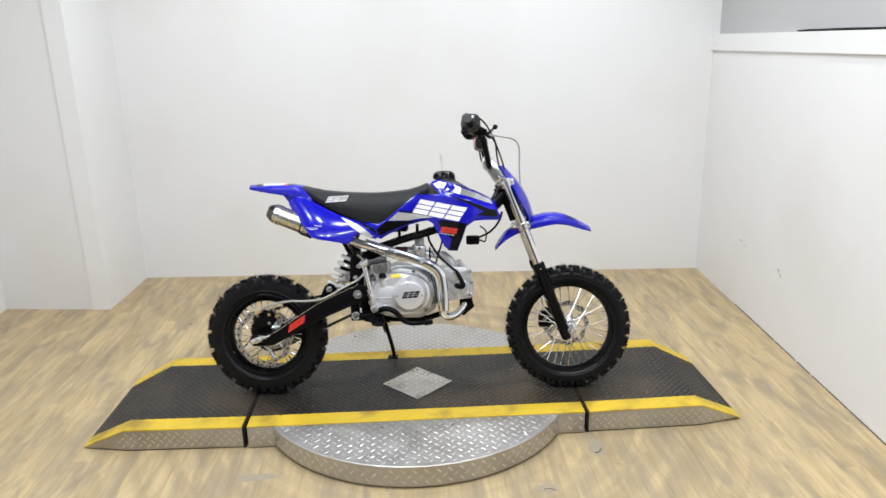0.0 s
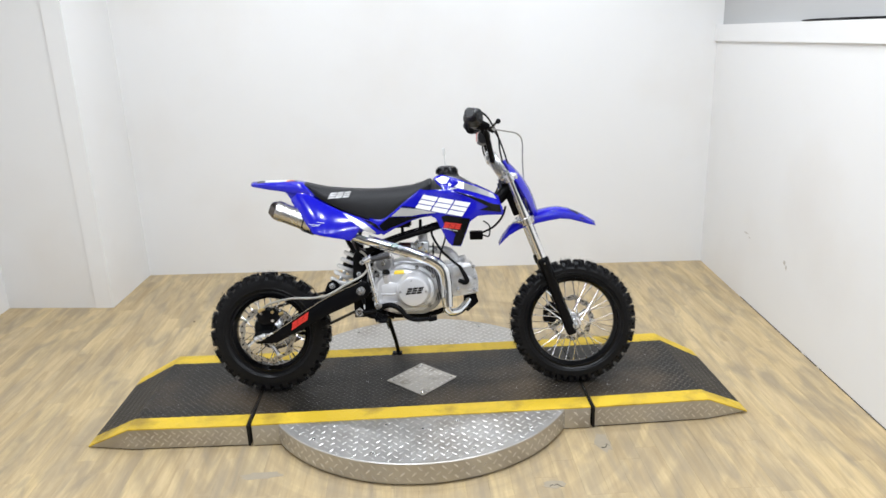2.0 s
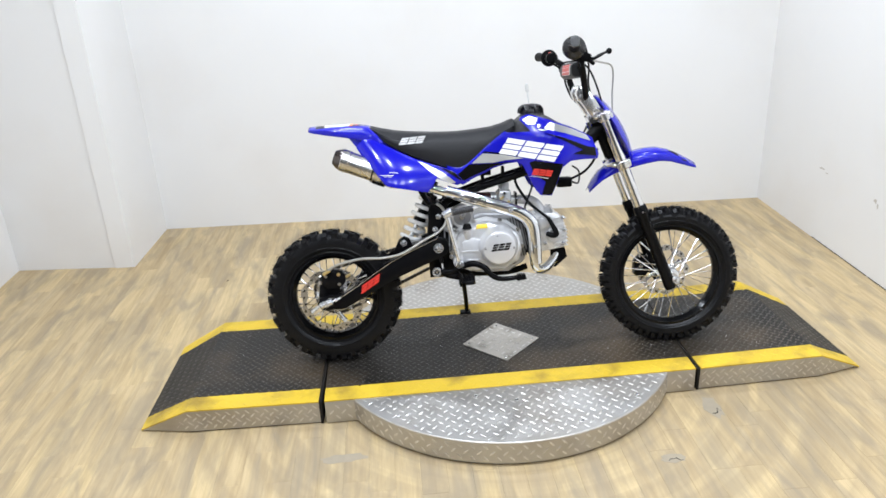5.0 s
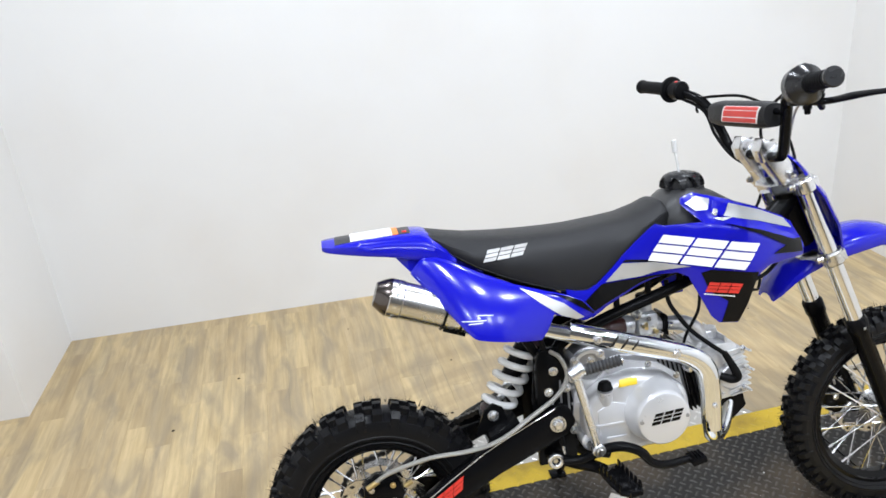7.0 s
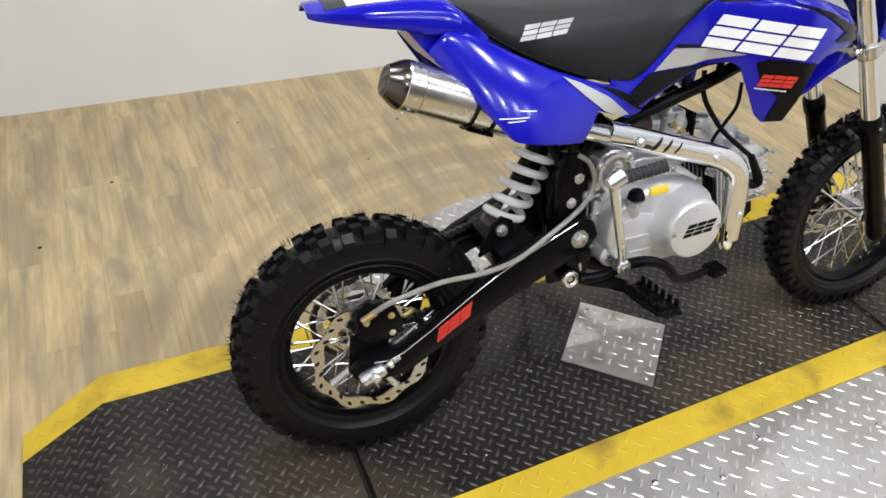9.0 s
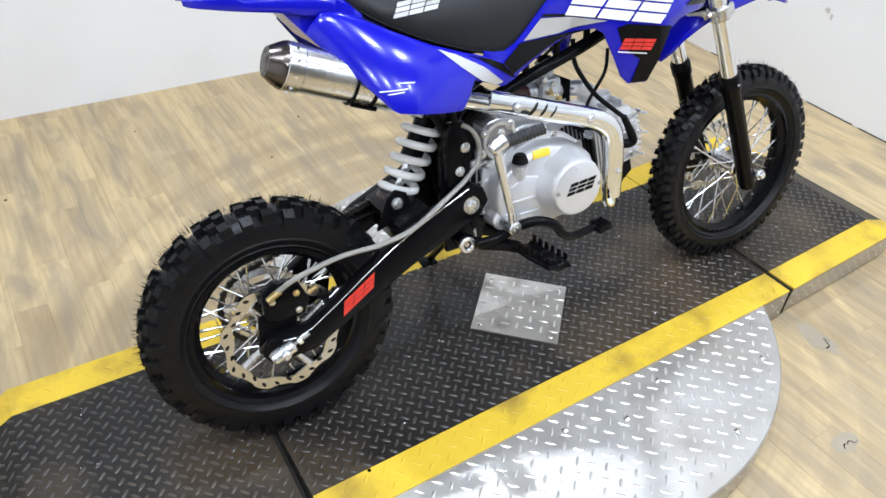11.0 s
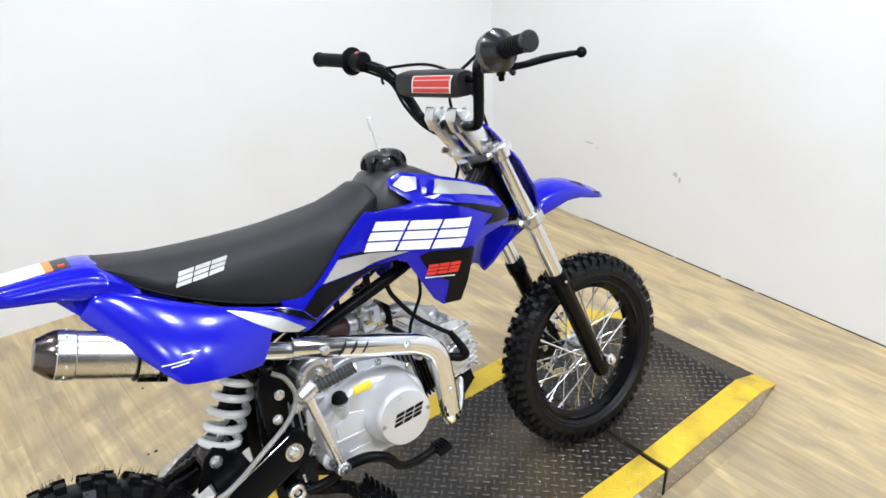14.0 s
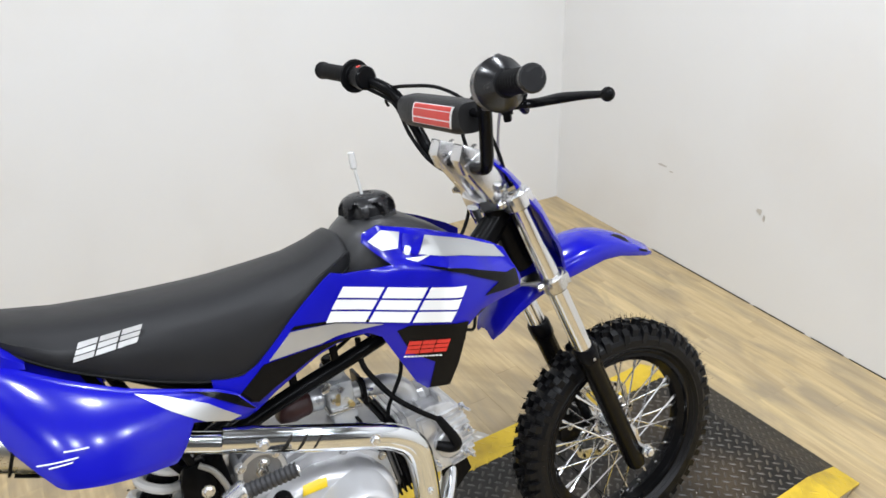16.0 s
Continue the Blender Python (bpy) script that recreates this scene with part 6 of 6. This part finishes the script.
# -- fork, clamps, front end --
FT, FB = Vector((0.362, FY, 0.842)), Vector((0.600, FY, 0.214))
fd = (FB - FT).normalized()
for s in (-1, 1):
    y = Vector((0, s * 0.076, 0))
    leg = part("fork_leg", stub(FT + y, FT + y + fd * 0.375, 0.0178, 24, bev=0.002), M_FORK, bike, "polished fork tube in a black slider")
    part("slider", tube([FT + y + fd * 0.350, FT + y + fd * 0.356, FT + y + fd * 0.385, FT + y + fd * 0.390, FB + y - fd * 0.012, FB + y], [0.020, 0.0235, 0.0235, 0.0205, 0.0205, 0.017], 24, straight=True), M_BLK, leg, "black fork slider")
    part("fork_cap", stub(FT + y - fd * 0.008, FT + y + fd * 0.002, 0.013, 6), M_CHR, leg)
    bolt(FT + y + fd * 0.372 + Vector((0, s * 0.022, 0)), (0, s, 0), 0.003, 0.003, M_STEEL, leg)
    bolt((FC[0], FY + s * 0.096, FC[2] + 0.001), (0, s, 0), 0.0095, 0.012, M_BOLT, leg, "axle_nut")
part("front_axle", stub((FC[0], FY - 0.098, FC[2]), (FC[0], FY + 0.098, FC[2]), 0.0075, 16), M_STEEL, bike)
fcal = part("front_caliper", prism([(0.500, 0.240), (0.535, 0.222), (0.560, 0.250), (0.556, 0.300), (0.530, 0.318), (0.502, 0.290)], 0.042 + FY, 0.078 + FY, 0.005), M_BLK, bike, "black front brake caliper")
bolt((0.526, 0.042 + FY, 0.270), (0, -1, 0), 0.006, 0.004, M_STEEL, fcal)
part("caliper_bracket", prism([(0.540, 0.300), (0.560, 0.240), (0.598, 0.225), (0.602, 0.260), (0.556, 0.330)], 0.066 + FY, 0.074 + FY, 0.002), M_BLK, fcal)
part("front_hose", tube([(0.520, 0.060, 0.305), (0.515, 0.075, 0.36), (0.530, 0.085, 0.43), (0.485, 0.11, 0.56), (0.445, 0.10, 0.70), (0.435, 0.10, 0.80), (0.430, 0.090, 0.89), (0.427, 0.060, 0.965), (0.400, -0.020, 0.992), (0.354, -0.110, 0.998), (0.315, -0.18, 1.002), (0.285, -0.225, 1.008)], 0.0028, 8), M_HOSE, bike, "thin grey front brake hose looping over the bars")


def clamp(p, label, wide, deep, thick, material):
    """A triple clamp square to the fork."""
    ang = math.atan2(fd.x, -fd.z)
    poly = [(-deep * 1.3, -0.030), (-deep * 1.3, 0.030), (-deep * 0.5, wide * 0.72), (-deep * 0.62, wide), (deep * 0.72, wide), (deep * 0.9, wide * 0.70), (deep * 0.55, 0.035), (deep * 0.55, -0.035), (deep * 0.9, -wide * 0.70), (deep * 0.72, -wide), (-deep * 0.62, -wide), (-deep * 0.5, -wide * 0.72)]
    bm = bmesh.new()
    f = bm.faces.new([bm.verts.new((x, y, -thick / 2)) for x, y in poly])
    made = bmesh.ops.extrude_face_region(bm, geom=[f])
    for v in made["geom"]:
        if isinstance(v, bmesh.types.BMVert):
            v.co.z = thick / 2
    bmesh.ops.bevel(bm, geom=bm.edges, offset=0.003, segments=2, profile=0.5, affect="EDGES")
    ob = part("triple_clamp", moved(bm, Matrix.Translation(p) @ Matrix.Rotation(-ang, 4, "Y")), material, bike, label)
    for s in (-1, 1):
        q = p + Vector((0, s * 0.076, 0))
        part("clamp_ring", tube([q - fd * thick * 0.62, q - fd * thick * 0.5, q + fd * thick * 0.5, q + fd * thick * 0.62], [0.0225, 0.0245, 0.0245, 0.0225], 24, straight=True), material, ob)
        bolt(q + Vector((-0.026, s * 0.004, -0.002)), (-1, 0, -0.2), 0.006, 0.010, M_STEEL, ob)
    return ob


upper = clamp(FT + fd * 0.020, "polished upper triple clamp", 0.096, 0.034, 0.024, M_ALLOY)
part("stem_nut", stub(FT + fd * 0.006 + Vector((-0.020, 0, 0.004)), FT - fd * 0.012 + Vector((-0.020, 0, 0.004)), 0.015, 6), M_CHR, upper)
part("stem_collar", stub(FT + fd * 0.030 + Vector((-0.030, 0, -0.004)), FT + fd * 0.060 + Vector((-0.030, 0, -0.004)), 0.024, 20), M_CHR, upper)
clamp(FT + fd * 0.196, "silver lower triple clamp", 0.096, 0.034, 0.024, M_STEEL)

# handlebar
bars = part("handlebar", tube([(0.2165, -0.372, 1.052), (0.222, -0.33, 1.050), (0.238, -0.245, 1.040), (0.262, -0.180, 1.020), (0.278, -0.152, 0.996), (0.292, -0.122, 0.940), (0.299, -0.104, 0.908), (0.302, -0.080, 0.896), (0.303, 0, 0.894), (0.302, 0.080, 0.896), (0.299, 0.104, 0.908), (0.292, 0.122, 0.940), (0.278, 0.156, 0.996), (0.262, 0.185, 1.020), (0.238, 0.250, 1.040), (0.222, 0.335, 1.050), (0.2165, 0.370, 1.052)], 0.0108, 14), M_BLK, bike, "black handlebar with a padded crossbar")
for s in (-1, 1):
    y = s * 0.040
    ang = math.atan2(-(0.300 - 0.352), 0.930 - 0.842)
    q = block(-0.021, 0.021, y - 0.018, y + 0.018, 0, 0.088, 0.003)
    rz = part("riser", moved(q, Matrix.Translation((0.350, 0, 0.838)) @ Matrix.Rotation(-ang * 1.15, 4, "Y")), M_ALLOY, bars, "polished alloy riser", angle=40)
    q = prism([(-0.024, -0.006), (0.026, -0.006), (0.022, 0.014), (0.000, 0.042), (-0.020, 0.024)], y - 0.0165, y + 0.0165, 0.003)
    part("riser_cap", moved(q, Matrix.Translation((0.305, 0, 0.898)) @ Matrix.Rotation(-ang * 0.9, 4, "Y")), M_ALLOY, bars)
    bolt((0.315, y, 0.926), (-0.3, 0, 1), 0.004, 0.003, M_STEEL, bars)
    bolt((0.345, y + s * 0.022, 0.850), (-0.4, 0, 1), 0.007, 0.010, M_STEEL, bars)
part("crossbar", stub((0.276, -0.152, 0.992), (0.276, 0.156, 0.992), 0.007, 12), M_BLK, bars)
def pad_point(y, t, r):
    """A point on the pad's rounded-square section."""
    c, q = math.cos(t), math.sin(t)
    return (0.272 + r * 1.02 * math.copysign(abs(c) ** 0.72, c), y, 0.985 + r * 1.10 * math.copysign(abs(q) ** 0.72, q))


prings = []
for k, y in enumerate(np.linspace(-0.120, 0.103, 9)):
    r = 0.0245 if 0 < k < 8 else 0.021
    prings.append([pad_point(float(y), t, r) for t in np.linspace(0, 2 * math.pi, 32, endpoint=False)])
pad = part("bar_pad", loft(prings), M_SEAT, bars, "dark grey crossbar pad with a red badge")


def pad_quad(name, y0, y1, t0, t1, skew, lift, material, label=""):
    rings = []
    for k in range(7):
        t = t0 + (t1 - t0) * k / 6
        f = k / 6
        row = []
        for y in (y0 + skew * f, y1 + skew * f):
            row.append(pad_point(y, t, 0.0245 + lift))
        a, b = row
        rings.append([a, b, (b[0] + 0.002, b[1], b[2] - 0.001), (a[0] + 0.002, a[1], a[2] - 0.001)])
    return part(name, loft(rings), material, pad, label)


pad_quad("badge_border", -0.110, 0.026, radians(144), radians(204), 0.014, 0.0008, M_DWHITE, "white border of the badge")
for k in range(3):
    a = 148 + 18.5 * k
    pad_quad("badge_bar", -0.106 + 0.0045 * k, 0.0215 + 0.0045 * k, radians(a), radians(a + 15.5), 0.003, 0.0015, M_DRED, "red badge bar")


def grip(outer, inner, s, end_material):
    """A ribbed rubber grip over the bar end."""
    axis = [Vector((0.2145 + (0.385 - q) * 0.1504, s * q, (1.053 if s > 0 else 1.0590) - (0.385 - q) * (0.0854 if s > 0 else 0.13))) for q in (outer, inner)]
    n = 26
    pts = [axis[0] + (axis[1] - axis[0]) * k / n for k in range(n + 1)]
    g = part("grip", tube(pts, [0.0142 if 2 < k < 24 and k % 2 else 0.0156 for k in range(n + 1)], 18, straight=True), M_GRIP, bars, "black ribbed rubber grip")
    d = (axis[0] - axis[1]).normalized()
    part("end_cap", stub(axis[0] - d * 0.004, axis[0] + d * 0.005, 0.0172, 24, bev=0.002), end_material, g)
    part("flange", stub(axis[1] - d * 0.004, axis[1] + d * 0.004, 0.0235, 28, bev=0.002), M_GRIP, g)
    return axis, d


(_, gb), gd = grip(0.376, 0.270, -1, M_GLOSS)
thr = part("throttle_housing", tube([gb - gd * 0.012, gb - gd * 0.008, gb + gd * 0.014, gb + gd * 0.022, gb + gd * 0.036], [0.026, 0.033, 0.0355, 0.031, 0.0185], 28, straight=True), M_GLOSS, bars, "black throttle housing")
part("cable_boss", tube([gb - gd * 0.002 + Vector((0.0, 0, 0.022)), gb - gd * 0.010 + Vector((0.010, 0, 0.031)), gb - gd * 0.028 + Vector((0.020, 0, 0.031))], [0.010, 0.008, 0.006], 10), M_CAP, thr)
perch = part("lever_perch", prism([(0.232, 1.008), (0.282, 1.004), (0.292, 1.024), (0.262, 1.040), (0.232, 1.046)], -0.252, -0.222, 0.004), M_BLK, bars, "black front brake lever perch")
part("brake_lever", tube([(0.276, -0.240, 1.010), (0.293, -0.266, 1.012), (0.301, -0.302, 1.018), (0.306, -0.346, 1.023), (0.310, -0.384, 1.026)], [0.008, 0.0075, 0.0085, 0.0065, 0.005], 10, flat=0.6), M_BLK, perch, "black brake lever")
bm = bmesh.new()
bmesh.ops.create_uvsphere(bm, u_segments=14, v_segments=10, radius=0.0088, matrix=Matrix.Translation((0.311, -0.389, 1.026)))
part("lever_ball", bm, M_BLK, perch)
part("adjuster", stub((0.288, -0.236, 1.006), (0.300, -0.226, 0.998), 0.006, 10), M_BLK, perch)
bolt((0.262, -0.240, 1.004), (0, 0, -1), 0.006, 0.014, M_BLK, perch)
(_, kb), kd = grip(0.374, 0.248, 1, M_GRIP)
sw = part("switch_housing", tube([kb - kd * 0.044, kb - kd * 0.040, kb - kd * 0.006, kb], [0.018, 0.022, 0.022, 0.018], 20, straight=True), M_BLK, bars, "black stop switch housing")
part("big_flange", stub(kb - kd * 0.003, kb + kd * 0.004, 0.031, 28, bev=0.002), M_GRIP, bars)
part("stop_button", stub(kb - kd * 0.030 + Vector((-0.006, 0, 0.018)), kb - kd * 0.030 + Vector((-0.007, 0, 0.022)), 0.0045, 12, bev=0.001), M_DRED, sw, "red stop button")
part("switch_lead", tube([kb - kd * 0.026 + Vector((0.0, 0, -0.016)), (0.268, 0.158, 0.990), (0.276, 0.122, 0.935), (0.292, 0.080, 0.888), (0.330, 0.055, 0.858), (0.362, 0.02, 0.848)], 0.0036, 8), M_GRIP, bars, "black switch lead")
part("cable_tie", tube([(0.27, 0.172, 1.012), (0.262, 0.178, 0.996), (0.268, 0.186, 0.985)], 0.003, 6), M_GRIP, bars)
part("throttle_cable", tube([gb - gd * 0.028 + Vector((0.020, 0, 0.031)), (0.284, -0.185, 1.052), (0.310, -0.090, 1.020), (0.330, -0.01, 0.990), (0.338, 0.04, 0.94), (0.345, 0.035, 0.86), (0.30, 0.03, 0.75), (0.15, 0.02, 0.68), (0.034, 0, 0.63)], 0.0034, 8), M_GRIP, bars, "black throttle cable")
part("clutchless_lead", tube([(0.262, 0.190, 1.016), (0.285, 0.130, 1.020), (0.310, 0.050, 1.016), (0.330, -0.02, 0.985), (0.352, -0.045, 0.92), (0.372, -0.04, 0.85), (0.392, -0.03, 0.78)], 0.0032, 8), M_GRIP, bars, "black wiring lead")
part("wiring_loom", tube([(0.352, -0.022, 0.715), (0.338, -0.024, 0.675), (0.308, -0.022, 0.640), (0.276, -0.018, 0.622), (0.255, -0.012, 0.612)], 0.0042, 8), M_GRIP, bike, "black wiring below the head tube")
part("coil_box", block(0.210, 0.262, -0.030, 0.012, 0.588, 0.622, 0.005), M_BLK, bike, "black ignition coil box")
part("coil_wire", tube([(0.262, -0.01, 0.605), (0.285, -0.015, 0.60), (0.288, -0.015, 0.64), (0.265, -0.01, 0.66)], 0.003, 8), M_GRIP, bike)


# number plate
prow = []
for v in np.linspace(0, 1, 12):
    v = float(v)
    c = Vector((0.360, 0, 0.896)) + (Vector((0.482, 0, 0.682)) - Vector((0.360, 0, 0.896))) * v
    c += Vector((0.018, 0, 0.010)) * math.sin(math.pi * v)
    w = lerp(v, [(0, 0.054), (0.1, 0.080), (0.45, 0.106), (0.75, 0.102), (1.0, 0.074)])
    wrap = lerp(v, [(0, 0.014), (0.3, 0.030), (0.6, 0.034), (1, 0.020)])
    front_face = [(c.x - wrap * abs(u) ** 2.2, w * u, c.z - 0.4 * wrap * abs(u) ** 2.2) for u in np.linspace(-1, 1, 15)]
    prow.append([(float(a), float(b), float(e)) for a, b, e in front_face] + [(float(a) - 0.0035, float(b) * 0.97, float(e) - 0.0015) for a, b, e in reversed(front_face)])
part("number_plate", moved(loft(prow), Matrix.Translation((0, FY, 0))), M_BLUE, bike, "blue plastic front number plate, blank", angle=50)

# front fender
fx = [(0.325, 0.030, 0.568, 0.004), (0.340, 0.046, 0.594, 0.012), (0.365, 0.054, 0.626, 0.020), (0.400, 0.058, 0.652, 0.026), (0.440, 0.060, 0.672, 0.030), (0.480, 0.064, 0.688, 0.036), (0.520, 0.066, 0.696, 0.036), (0.560, 0.064, 0.698, 0.032), (0.600, 0.060, 0.690, 0.028), (0.640, 0.052, 0.672, 0.022), (0.672, 0.043, 0.654, 0.014), (0.695, 0.033, 0.640, 0.006), (0.702, 0.022, 0.634, 0.003)]
ff = part("front_fender", moved(loft([fender_ring(x, w, t, d, 0.0035, 0.010) for x, w, t, d in fx]), Matrix.Translation((0, FY, 0))), M_BLUE, bike, "glossy blue high front fender", angle=50)
part("fender_slot", skin([(0.634, 0.6675), (0.651, 0.661), (0.650, 0.6565), (0.635, 0.663)], lambda x, z: -0.050, 0.004, 0.02), M_SEAMSHADE, ff)
rows = []
for x, ya, yb in ((0.596, -0.036, -0.034), (0.610, -0.040, -0.026), (0.626, -0.043, -0.024), (0.634, -0.041, -0.028)):
    w, t = lerp(x, [(q[0], q[1]) for q in fx]), lerp(x, [(q[0], q[2]) for q in fx])
    up = lambda y: t + lerp(abs(y) / w, [(0, 0.010), (0.4, 0.008), (0.8, -0.002)])
    rows.append([(x, ya + FY, up(ya) + 0.0008), (x, yb + FY, up(yb) + 0.0008), (x, yb + FY, up(yb) - 0.002), (x, ya + FY, up(ya) - 0.002)])
part("vent", loft(rows), M_SEAMSHADE, ff, "dark vent slot near the tip", smooth=False)
bars.location = (0, 0.009, -0.005)
